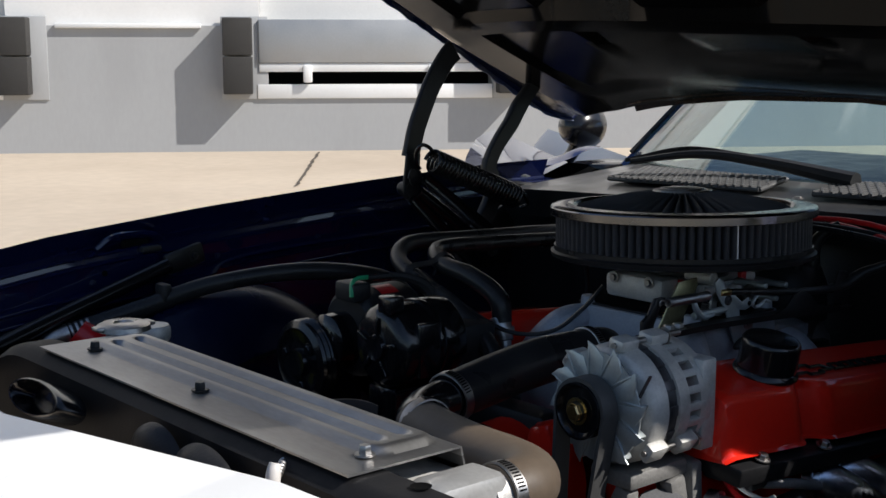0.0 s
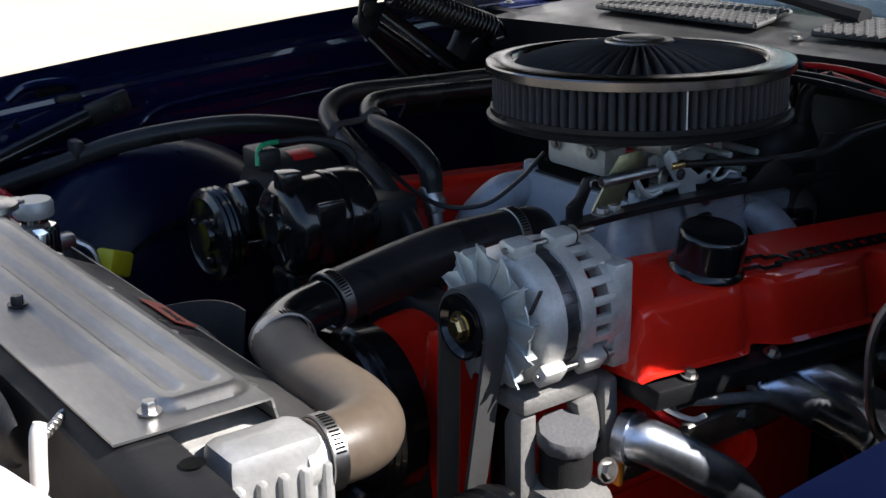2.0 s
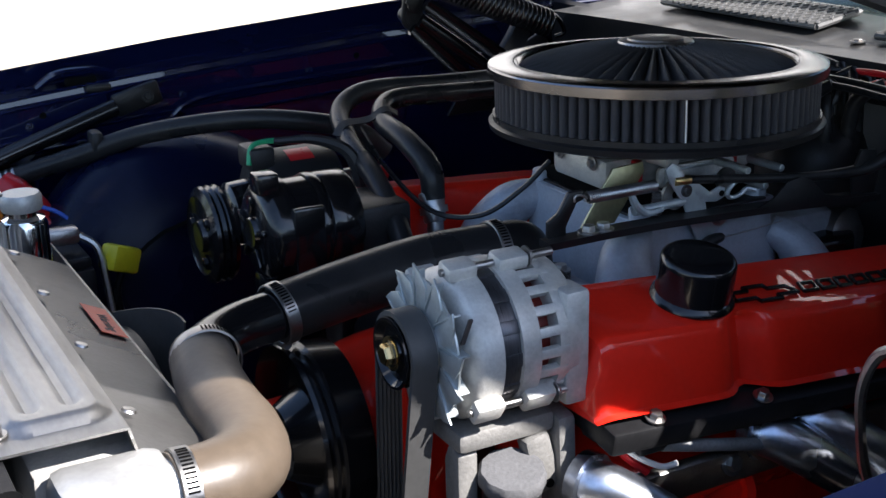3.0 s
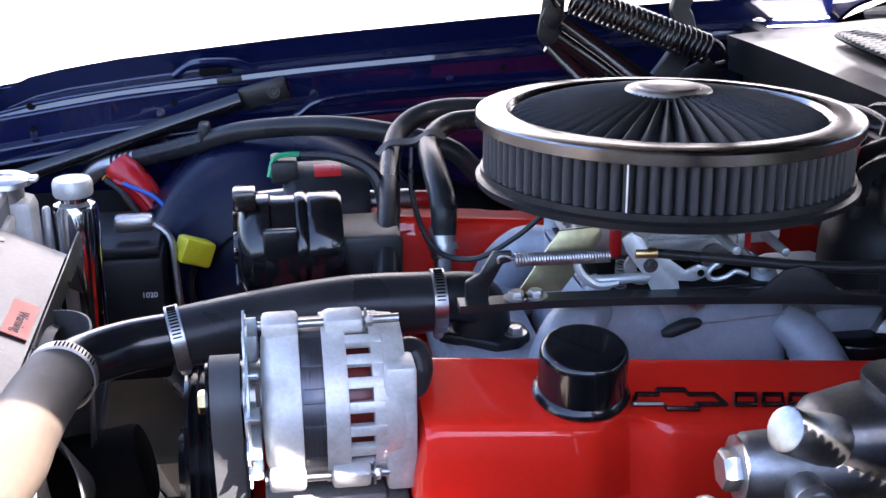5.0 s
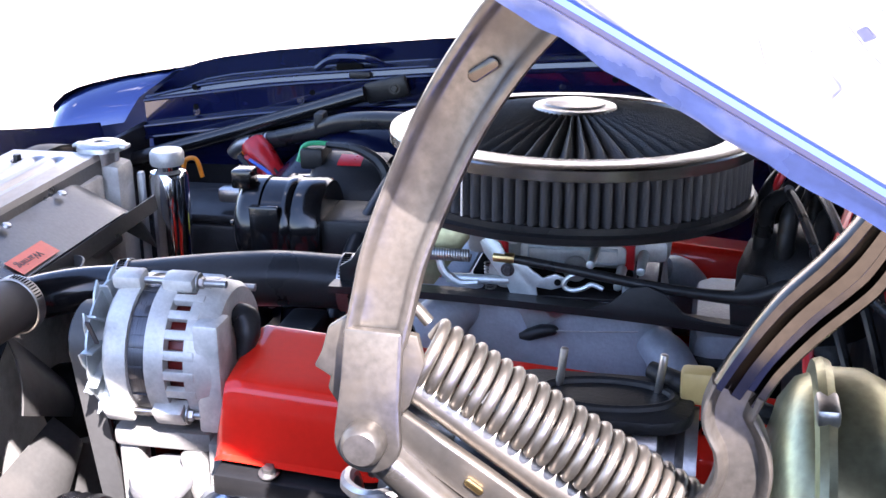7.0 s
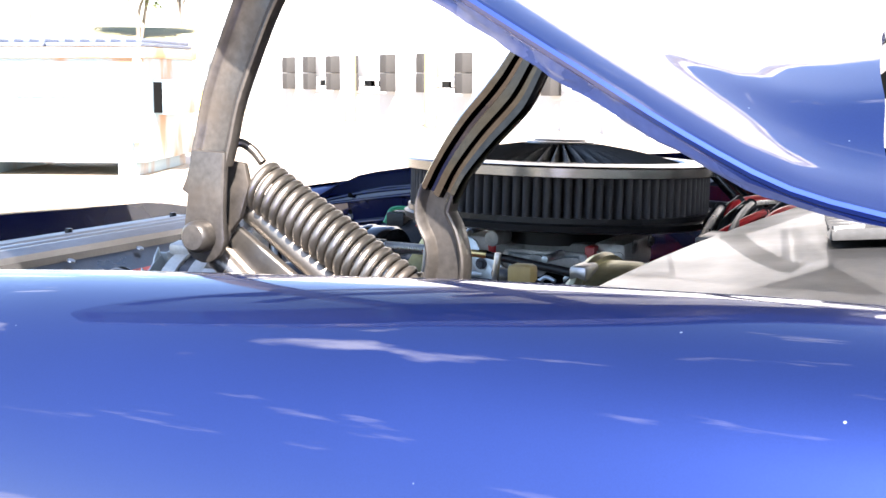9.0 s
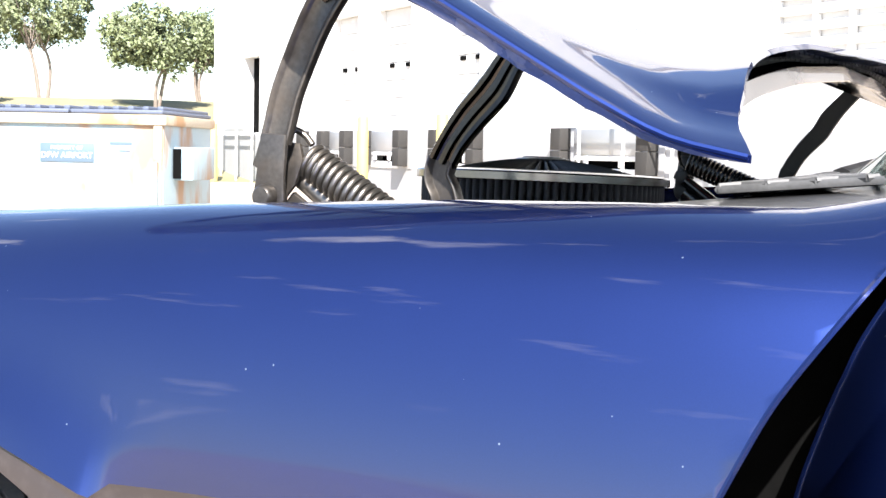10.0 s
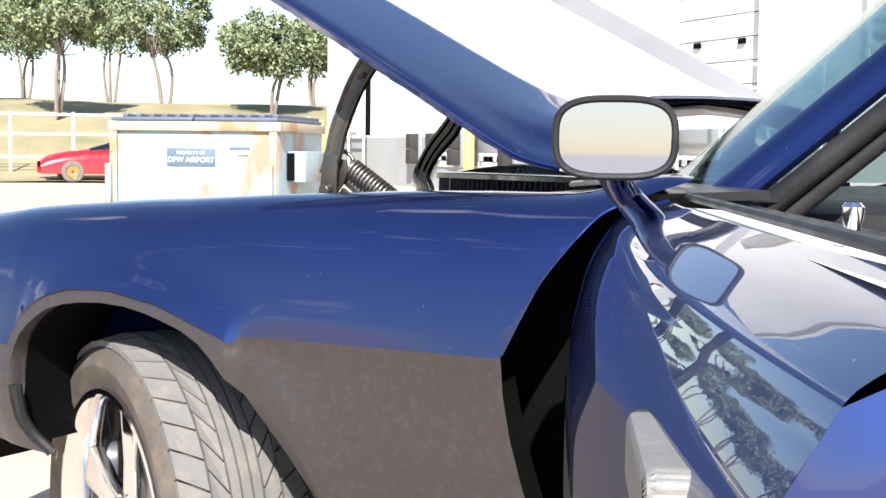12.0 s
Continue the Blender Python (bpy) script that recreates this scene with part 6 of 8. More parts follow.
part("spring_hook", tube([(-0.166, -0.116, 0.880), (-0.174, -0.116, 0.884), (-0.180, -0.116, 0.883), (-0.180, -0.116, 0.878)], 0.0013, 6, 5), M_STEEL, tb)
part("spring_tag", plate([(-0.055, -0.03), (-0.015, -0.03), (0.02, 0.018), (0.018, 0.028), (-0.018, 0.026)], 0.003, 0.0008, axes_at((-0.105, -0.095, 0.872), (1, 0, 0), (0, 0, 1))), M_ZINC, tb, "yellow zinc plated tab")
for x in (-0.165, -0.148):
    part("bracket_bolt", hexbolt((x, -0.118, 0.846), (0, 0, 1), 0.007, 0.007), M_STEEL, tb)
part("cable", tube([(-0.042, -0.113, 0.878), (0.02, -0.118, 0.871), (0.10, -0.132, 0.864), (0.17, -0.141, 0.864), (0.21, -0.16, 0.884), (0.25, -0.22, 0.905), (0.29, -0.31, 0.89), (0.33, -0.38, 0.82)], [0.0042, 0.0048, 0.0052, 0.0085, 0.0048, 0.0045, 0.0045], 10, 8), M_RUBBER, tb, "black throttle cable")
part("cable_end", cyl((-0.060, -0.113, 0.879), (-0.040, -0.113, 0.878), 0.0048, seg=12, bevel=0.001), M_BRASS, tb)

# thermostat housing
th = thing("thermostat_housing", (-0.18, -0.02, 0.78), "black thermostat housing with a bolted flange", "thermostat housing")
part("flange", plate([(-0.045, -0.012), (-0.03, -0.028), (0.03, -0.028), (0.045, -0.012), (0.045, 0.012), (0.03, 0.028), (-0.03, 0.028), (-0.045, 0.012)], 0.012, 0.003, axes_at((-0.18, -0.03, 0.772), (0.8, -0.6, 0), (0.6, 0.8, 0))), M_BLACK_PAINT, th)
part("neck", tube([(-0.18, -0.03, 0.78), (-0.182, -0.032, 0.806), (-0.20, -0.036, 0.818), (-0.25, -0.036, 0.816)], [0.028, 0.025, 0.0235, 0.0235], 18, 8), M_BLACK_PAINT, th)
for k in (-1, 1):
    part("bolt", hexbolt((-0.18 + k * 0.028, -0.03 - k * 0.021, 0.784), (0, 0, 1), 0.007, 0.007), M_STEEL, th)

# upper radiator hose with clamps
uh = thing("radiator_hose", (-0.45, -0.1, 0.80), "black upper radiator hose with a sun-bleached tan elbow", "hose")
part("engine_hose", tube([(-0.215, -0.036, 0.815), (-0.30, -0.034, 0.814), (-0.38, -0.040, 0.808), (-0.462, -0.050, 0.800)], [0.0275, 0.029, 0.0285, 0.0275], 22, 8), M_RUBBER, uh)
part("joint_pipe", tube([(-0.45, -0.049, 0.801), (-0.50, -0.062, 0.800), (-0.535, -0.085, 0.799), (-0.552, -0.113, 0.799)], [0.0235, 0.0235, 0.0235, 0.024], 22, 8), M_BLACK_GLOSS, uh, "glossy black bent pipe")
part("elbow", tube([(-0.551, -0.105, 0.800), (-0.562, -0.16, 0.798), (-0.568, -0.215, 0.797), (-0.570, -0.258, 0.797), (-0.581, -0.298, 0.798), (-0.606, -0.318, 0.800), (-0.645, -0.322, 0.802)], [0.0275, 0.0285, 0.029, 0.0295, 0.030, 0.029, 0.0275], 24, 8), M_HOSE_TAN, uh, "sun-bleached tan rubber elbow")


def hose_clamp(c, axis, r, parent):
    c, ax = Vector(c), Vector(axis).normalized()
    k = part("clamp", lathe([(r, -0.0065), (r + 0.0016, -0.006), (r + 0.0016, 0.006), (r, 0.0065)], c, ax, 40), M_STEEL, parent, "steel worm-drive clamp")
    q = frame_to(ax)
    for j in range(12):
        a = 0.4 + j * 0.11
        d = q @ Vector((math.cos(a), math.sin(a), 0))
        t2 = Matrix((d.cross(ax), ax, d)).transposed()
        part("slot", box(c + d * (r + 0.0017), (0.0014, 0.008, 0.001), 0, t2), M_DARK, k)
    d = q @ Vector((math.cos(-1.9), math.sin(-1.9), 0))
    part("clamp_screw", cyl(c + d * (r + 0.006) - q @ Vector((0.01, 0, 0)), c + d * (r + 0.006) + q @ Vector((0.014, 0, 0)), 0.005, seg=12, bevel=0.001), M_STEEL, k)


hose_clamp((-0.458, -0.0495, 0.8003), (-1, -0.14, -0.15), 0.0282, uh)
hose_clamp((-0.5505, -0.116, 0.7995), (-0.1, -1, 0), 0.0285, uh)
hose_clamp((-0.636, -0.3225, 0.8015), (-1, 0.02, 0.02), 0.0285, uh)
hose_clamp((-0.222, -0.036, 0.815), (-1, 0, 0), 0.0285, uh)

# ---- alternator ----
al = thing("alternator", (-0.345, -0.212, 0.745), "silver alternator with black pulley and slotted rear housing", "alternator")
A0 = Vector((0, -0.212, 0.813))
XA = Vector((1, 0, 0))


def ax_lathe(prof, seg=40, bm=None):
    return lathe([(r, x) for x, r in prof], A0, XA, seg, bm)


part("front_housing", ax_lathe([(-0.384, 0.0), (-0.384, 0.030), (-0.383, 0.050), (-0.378, 0.062), (-0.372, 0.067), (-0.352, 0.068), (-0.351, 0.061), (-0.350, 0.0)]), M_ALU, al, "cast aluminium front housing")
part("stator", ax_lathe([(-0.352, 0.0), (-0.352, 0.064), (-0.330, 0.064), (-0.330, 0.0)], 60), M_STATOR, al, "dark laminated stator ring")
for k in range(14):
    a = 2 * math.pi * k / 14
    part("stator_rib", box(A0 + Vector((-0.3415, 0.0642 * math.cos(a), 0.0642 * math.sin(a))), (0.018, 0.012, 0.0025), 0.0006, Matrix.Rotation(a - math.pi / 2, 3, "X")), M_STATOR, al)
part("regulator_block", box(A0 + Vector((-0.272, -0.045, -0.004)), (0.026, 0.034, 0.105), 0.004), M_ALU, al)
part("rear_core", ax_lathe([(-0.336, 0.0), (-0.336, 0.052), (-0.29, 0.050), (-0.268, 0.048), (-0.268, 0.0)]), mat("dark_red_windings", (0.16, 0.012, 0.008), 0.4, 0, 0.3, 60, 300), al)
part("rear_band", ax_lathe([(-0.333, 0.058), (-0.333, 0.0685), (-0.317, 0.0685), (-0.314, 0.0675), (-0.314, 0.056)], 48), M_ALU, al)
part("rear_cap", ax_lathe([(-0.294, 0.048), (-0.294, 0.0672), (-0.272, 0.065), (-0.266, 0.060), (-0.266, 0.0)], 48), M_ALU, al)
for k in range(22):
    a = 2 * math.pi * k / 22
    part("rear_fin", box(A0 + Vector((-0.304, 0.0635 * math.cos(a), 0.0635 * math.sin(a))), (0.040, 0.0090, 0.0075), 0.0012, Matrix.Rotation(a - math.pi / 2, 3, "X")), M_ALU, al)
for k, a in enumerate((100, 35, 215, 320)):
    d = Vector((0, math.cos(radians(a)), math.sin(radians(a))))
    t = Matrix.Rotation(radians(a) - math.pi / 2, 3, "X")
    part("lug", box(A0 + d * 0.0715 + XA * -0.366, (0.030, 0.022, 0.014), 0.004, t), M_ALU, al)
    part("lug", box(A0 + d * 0.0715 + XA * -0.314, (0.032, 0.022, 0.014), 0.004, t), M_ALU, al)
    part("through_bolt", cyl(A0 + d * 0.071 + XA * -0.384, A0 + d * 0.071 + XA * -0.268, 0.0035, seg=10), M_STEEL, al)
    part("bolt_head", hexbolt(A0 + d * 0.071 + XA * -0.296, XA, 0.006, 0.006), M_STEEL, al)
# fan: a disc with punched blades
part("fan_disc", cyl(A0 + XA * -0.3945, A0 + XA * -0.3925, 0.060, seg=40), M_ZINC_WHITE, al, "bright zinc fan disc")
for k in range(12):
    a = 2 * math.pi * k / 12
    t = Matrix.Rotation(a, 4, "X")
    m = Matrix.Translation(A0 + XA * -0.396) @ t @ Matrix.Rotation(radians(90), 4, "Y") @ Matrix.Rotation(radians(90), 4, "Z")
    bl = plate([(0.026, -0.008), (0.048, -0.009), (0.069, -0.014), (0.064, -0.002), (0.054, 0.009), (0.026, 0.006)], 0.002, 0.0004, m)
    fb = part("fan_blade", bl, M_ZINC_WHITE, al, "bright zinc cooling fan blade")
    part("blade_vane", box(A0 + XA * -0.391 + t.to_3x3() @ Vector((0, 0.012, 0.048)), (0.011, 0.002, 0.030), 0.0004, t.to_3x3()), M_ZINC_WHITE, fb)
part("fan_hub", cyl(A0 + XA * -0.398, A0 + XA * -0.384, 0.031, seg=24), M_STEEL, al)
pul = ax_lathe([(-0.426, 0.0), (-0.426, 0.011), (-0.421, 0.013), (-0.420, 0.024), (-0.426, 0.028), (-0.426, 0.0305)] + [(-0.424 + 0.003 * k, 0.0305 if k % 2 == 0 else 0.028) for k in range(9)] + [(-0.398, 0.0305), (-0.397, 0.0)], 40)
part("pulley", pul, M_BLACK_GLOSS, al, "glossy black ribbed pulley")
part("pulley_nut", hexbolt(A0 + XA * -0.424, (-1, 0, 0), 0.0095, 0.009), M_BRASS, al, "brass-coloured pulley nut")
part("terminal_boot", tube([A0 + Vector((-0.276, 0.0, 0.034)), A0 + Vector((-0.266, -0.002, 0.030)), A0 + Vector((-0.262, -0.010, 0.018)), A0 + Vector((-0.264, -0.021, -0.002))], [0.010, 0.0135, 0.0115, 0.0050], 14, 8), M_RUBBER, al, "black rubber terminal boot")
part("label_mark", box(A0 + Vector((-0.386, -0.060, 0.034)), (0.004, 0.002, 0.03), 0.0, Matrix.Rotation(0.5, 3, "X")), M_STICKER_INK, al)
# the housing is a little slimmer than its drive end
slim = Matrix.Translation((-0.384, -0.212, 0.811)) @ Matrix.Diagonal((0.92, 0.965, 0.965, 1.0)) @ Matrix.Translation((0.384, 0.212, -0.813))
for ob in al.children:
    if ob.name.split(".")[0] not in ("fan_blade", "fan_disc", "fan_hub", "pulley", "pulley_nut", "terminal_boot"):
        ob.data.transform(slim)

wr = thing("charging_wire", (-0.245, -0.25, 0.75), "red charging wire with a white wire behind the alternator", "wire")
part("red_wire", tube([(-0.264, -0.232, 0.812), (-0.265, -0.238, 0.790), (-0.262, -0.247, 0.760), (-0.248, -0.258, 0.735), (-0.235, -0.272, 0.700), (-0.215, -0.285, 0.68)], 0.0042, 8, 8), M_RED_PLASTIC, wr)
part("white_wire", tube([(-0.262, -0.258, 0.758), (-0.252, -0.272, 0.735), (-0.238, -0.282, 0.708), (-0.212, -0.296, 0.690), (-0.195, -0.30, 0.690)], 0.0028, 8, 8), M_WHITE_WIRE, wr)
part("connector", box((-0.250, -0.268, 0.724), (0.036, 0.024, 0.012), 0.004), M_BLACK_PLASTIC, wr)
part("connector", box((-0.216, -0.288, 0.709), (0.032, 0.016, 0.014), 0.004), M_BLACK_PLASTIC, wr)

# alternator bracket and power steering pump
br = thing("accessory_bracket", (-0.36, -0.23, 0.70), "cast aluminium accessory bracket under the alternator", "bracket")
part("saddle", box((-0.338, -0.224, 0.736), (0.095, 0.060, 0.020), 0.006), M_IRON, br)
part("ear", plate([(-0.03, -0.05), (0.02, -0.05), (0.03, 0.02), (0.01, 0.045), (-0.025, 0.04)], 0.018, 0.004, axes_at((-0.292, -0.235, 0.70), (0, 1, 0), (0, 0, 1))), M_IRON, br)
part("side_plate", plate([(-0.012, -0.16), (0.012, -0.16), (0.014, 0.0), (0.004, 0.02), (-0.012, 0.012)], 0.02, 0.004, axes_at((-0.384, -0.236, 0.712), (0, 1, 0), (0, 0, 1))), M_IRON, br)
part("arm", box((-0.304, -0.247, 0.699), (0.026, 0.020, 0.058), 0.006, Matrix.Rotation(-0.25, 3, "Y")), M_IRON, br)
part("bolt_hole", cyl((-0.2985, -0.255, 0.680), (-0.2995, -0.2585, 0.680), 0.0042, seg=14), M_DARK, br)
for p, d in (((-0.396, -0.238, 0.60), (-1, 0, 0)),):
    part("bolt", hexbolt(p, d, 0.007, 0.006), M_STEEL, br)
ps = thing("power_steering_pump", (-0.345, -0.255, 0.60), "power steering pump reservoir with a knurled grey cap", "pump")
part("reservoir", box((-0.340, -0.262, 0.606), (0.078, 0.082, 0.100), 0.026), M_IRON, ps)
part("neck", cyl((-0.338, -0.258, 0.640), (-0.338, -0.258, 0.696), 0.0255, seg=24), M_BLACK_PLASTIC, ps)
part("cap", lathe([(0, 0), (0.027, 0), (0.0285, 0.003), (0.0285, 0.012), (0.026, 0.0155), (0, 0.0165)], (-0.338, -0.258, 0.692), (-0.1, -0.25, 1), 44, None, lambda a, r, h: (r * (1 + 0.03 * (1 if int(a * 22 / 6.2832 + 0.5) % 2 else 0) * (r > 0.02)), h)), mat("grey_rough_cap", (0.10, 0.10, 0.105), 0.8, 0, 0.2, 60, 300, bump=0.3), ps, "knurled grey filler cap")
part("pulley", lathe([(0, -0.02), (0.04, -0.02), (0.058, -0.018), (0.06, -0.012), (0.057, -0.006), (0.06, 0.0), (0.057, 0.006), (0.06, 0.012), (0.058, 0.02), (0, 0.02)], (-0.43, -0.262, 0.61), (1, 0, 0), 40), M_BLACK_GLOSS, ps, "black pump pulley")

# ribbed belt
def belt(loops, parent):
    """A ribbed belt round pulleys in the plane x = const: centre, radius, all the same turn."""
    pts = []
    n = len(loops)
    for i, (cy, cz, r) in enumerate(loops):
        py, pz, pr = loops[i - 1]
        ny, nz, nr = loops[(i + 1) % n]
        a_in = math.atan2(cz - pz, cy - py) - math.pi / 2
        a_out = math.atan2(nz - cz, ny - cy) - math.pi / 2
        while a_out < a_in:
            a_out += 2 * math.pi
        for k in range(13):
            a = a_in + (a_out - a_in) * k / 12
            pts.append((cy + r * math.cos(a), cz + r * math.sin(a)))
    pts.append(pts[0])
    own = bmesh.new()
    W = 0.023
    prof = [(-W / 2, 0.0045), (W / 2, 0.0045)] + [(W / 2 - W * j / 12, 0.0 if j % 2 == 0 else 0.0025) for j in range(13)]
    rings = []
    m = len(pts)
    for i in range(m):
        p, q = Vector((0, *pts[i - 1 if i else m - 2])), Vector((0, *pts[(i + 1) % m if i < m - 1 else 1]))
        d = (q - p).normalized()
        nrm = Vector((0, d.z, -d.y))
        rings.append([own.verts.new(Vector((-0.411 + u, *pts[i])) + nrm * v) for u, v in prof])
    for a, b in zip(rings, rings[1:]):
        for k in range(len(prof)):
            own.faces.new((a[k], a[(k + 1) % len(prof)], b[(k + 1) % len(prof)], b[k]))
    bmesh.ops.recalc_face_normals(own, faces=own.faces)
    return own


M_BELT = mat("grey_ribbed_belt", (0.050, 0.050, 0.050), 0.55, 0, 0.15, 20, 200)
bt = thing("serpentine_belt", (-0.411, -0.18, 0.45), "grey ribbed serpentine belt on the alternator pulley", "belt")
part("ribbed_band", belt([(-0.212, 0.813, 0.031), (-0.10, 0.46, 0.075), (-0.215, 0.45, 0.05)], None), M_BELT, bt, "", 20)
cp = thing("crank_pulley", (-0.42, 0.0, 0.52), "large glossy black belt pulley at the engine front", "pulley")
part("pulley", lathe([(0, 0.05), (0.03, 0.05), (0.07, 0.03), (0.078, -0.02), (0.082, -0.024)] + [(0.082 if k % 2 else 0.079, -0.024 + 0.005 * k - 0.0) for k in range(1, 3)] + [(0.08, 0.06), (0, 0.06)], (-0.46, -0.02, 0.50), (1, 0, 0), 48), M_BLACK_GLOSS, cp)
part("pump_pulley", lathe([(0, -0.01), (0.035, -0.01), (0.05, 0.015), (0.086, 0.02), (0.092, 0.0), (0.094, 0.004), (0.090, 0.008), (0.094, 0.012), (0.090, 0.016), (0.094, 0.020), (0.090, 0.05), (0, 0.05)], (-0.455, -0.045, 0.668), (1, 0, 0), 48), M_BLACK_GLOSS, cp, "glossy black water pump pulley")

# ---- radiator and support ----
rad = thing("radiator", (-0.69, 0, 0.45), "aluminium radiator under a ribbed grey cover", "radiator")
part("core", box((-0.690, 0, 0.63), (0.075, 0.58, 0.38), 0.004), M_ALU, rad)
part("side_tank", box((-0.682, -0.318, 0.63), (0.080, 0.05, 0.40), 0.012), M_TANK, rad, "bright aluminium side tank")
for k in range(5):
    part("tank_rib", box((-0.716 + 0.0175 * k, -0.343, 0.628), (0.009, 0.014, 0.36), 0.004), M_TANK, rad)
part("side_tank", box((-0.675, 0.325, 0.63), (0.080, 0.05, 0.40), 0.012), M_ALU, rad)
for k in range(5):
    part("tank_rib", box((-0.70 + 0.0175 * k, 0.352, 0.628), (0.009, 0.014, 0.36), 0.004), M_TANK, rad)
part("outlet", cyl((-0.66, -0.3225, 0.802), (-0.615, -0.3225, 0.8015), 0.024, seg=24), M_ALU, rad)


def round_box(x, y, a, b, r):
    """Distance to a rounded rectangle's edge, negative inside."""
    dx, dy = abs(x) - a + r, abs(y) - b + r
    return math.hypot(max(dx, 0.0), max(dy, 0.0)) + min(max(dx, dy), 0.0) - r


def rad_cover(u, v):
    """The cover: a flat top with three long ribs, its rear lip turned down."""
    x = -0.785 + 0.195 * u
    y = -0.300 + 0.60 * v
    z = 0.846
    inside = 0.03 < v < 0.955
    if inside:
        sd = round_box(u * 0.195 - 0.082, v * 0.6 - 0.296, 0.034, 0.272, 0.016)
        z += 0.0065 * min(1.0, max(0.0, 0.5 - sd / 0.010))
        for c in (0.068, 0.096):
            z -= 0.0060 * min(1.0, max(0.0, 0.5 - round_box(u * 0.195 - c, v * 0.6 - 0.296, 0.0055, 0.250, 0.005) / 0.006))
    z -= 0.018 * min(1, max(0.0, (u - 0.63) / 0.02)) + 0.034 * max(0.0, (u - 0.65) / 0.35)
    if u > 0.64:
        z -= 0.075 * max(0.0, (v - 0.84) / 0.16) ** 2
    return Vector((x, y, z))


cv = part("cover", sheet(lambda u, v: rad_cover(0.64 * u, v), 72, 160, 0.002), M_RAD, rad, "grey ribbed radiator cover plate", 30)
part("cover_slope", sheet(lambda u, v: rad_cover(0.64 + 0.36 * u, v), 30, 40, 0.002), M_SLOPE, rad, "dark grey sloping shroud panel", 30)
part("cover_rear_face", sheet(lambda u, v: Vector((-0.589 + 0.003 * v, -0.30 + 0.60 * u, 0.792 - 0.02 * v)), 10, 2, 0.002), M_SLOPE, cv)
for y in (-0.24, -0.10, 0.04, 0.17):
    part("rivet", lathe([(0, 0), (0.006, 0), (0.005, 0.002), (0, 0.003)], (-0.648, y, 0.829), (0.4, 0, 1), 12), M_STEEL, cv)
stk = part("warning_sticker", plate([(-0.040, -0.0125), (0.040, -0.0125), (0.040, 0.0125), (-0.040, 0.0125)], 0.0006, 0, axes_at((-0.6035, 0.012, 0.8030), (0, -1, 0), (0.895, 0, -0.446))), M_STICKER_RED, cv, "orange-red warning sticker", 0)
wm = axes_at((-0.6035, 0.012, 0.8040), (0, -1, 0), (0.895, 0, -0.446))
lettering("words", "Warning", 0.014, wm @ Matrix.Translation((0.008, 0.001, 0.0)), M_STICKER_INK, cv, 0.0002)
part("filler_cap", lathe([(0, 0.003), (0.011, 0.004), (0.013, 0.008), (0.026, 0.008), (0.032, 0.005), (0.033, -0.001), (0.022, -0.003), (0.022, -0.02), (0, -0.02)], (-0.668, 0.322, 0.847), (0, 0, 1), 36), M_STEEL, rad, "steel radiator filler cap")
part("cap_ears", box((-0.668, 0.322, 0.8505), (0.078, 0.020, 0.006), 0.003), M_STEEL, rad)
cs = thing("radiator_support", (-0.80, 0, 0.5), "black stamped radiator support crossbar with bolts", "crossbar")
def support_top(u, v):
    x = -0.795 + 0.050 * u
    y = -0.50 + 0.92 * v
    z = 0.8415 - 0.012 * max(0.0, (0.35 - u) / 0.35) ** 1.5 - 7.0 * max(0.0, -y - 0.385) ** 2 - 3.0 * max(0.0, y - 0.33) ** 2
    return Vector((x, y, z))


part("crossbar", sheet(support_top, 10, 40, 0.003), M_CROSSBAR, cs)
part("front_face", sheet(lambda u, v: support_top(0, u) + Vector((-0.004 * v, 0, -0.16 * v)), 40, 4, 0.003), M_CROSSBAR, cs)
part("rear_face", box((-0.755, -0.13, 0.61), (0.012, 1.04, 0.40), 0.003), M_BLACK_PAINT, cs)
part("support_panel", box((-0.800, 0.0, 0.57), (0.010, 1.42, 0.34), 0.003), M_BLACK_PAINT, cs)
part("support_ear", box((-0.795, 0.575, 0.755), (0.012, 0.30, 0.06), 0.004), M_BLACK_PAINT, cs)
for y in (0.004, -0.27, 0.24):
    part("bolt", hexbolt((-0.745, y, 0.8475), (0, 0, 1), 0.0058, 0.009), M_STEEL if y < -0.2 else M_BLACK_PAINT, cs)
part("drain_hole", lathe([(0, 0), (0.008, 0), (0.009, 0.0005)], (-0.752, -0.353, 0.8435), (0, 0, 1), 16), M_DARK, cs)
# parts in front of the support
HA, HB = Vector((-0.12, -0.99, 0.10)) * 0.098, Vector((0.42, 0.0, 0.90)) * 0.021


def dish(u, v):
    """A flat oval cup with a rolled rim."""
    a = 2 * math.pi * v
    k = lerp_at([0, 0.35, 0.55, 0.70, 0.82, 0.92, 1.0], [0.0, 0.62, 0.74, 0.84, 0.96, 1.0, 0.97], u)
    d = lerp_at([0, 0.35, 0.55, 0.70, 0.82, 0.92, 1.0], [-0.022, -0.020, -0.008, 0.002, 0.000, -0.010, -0.030], u)
    return Vector((-0.832, 0.215, 0.812)) + HA * k * math.cos(a) + HB * k * math.sin(a) + HA.cross(HB).normalized() * (d if HA.cross(HB).z > 0 else -d)


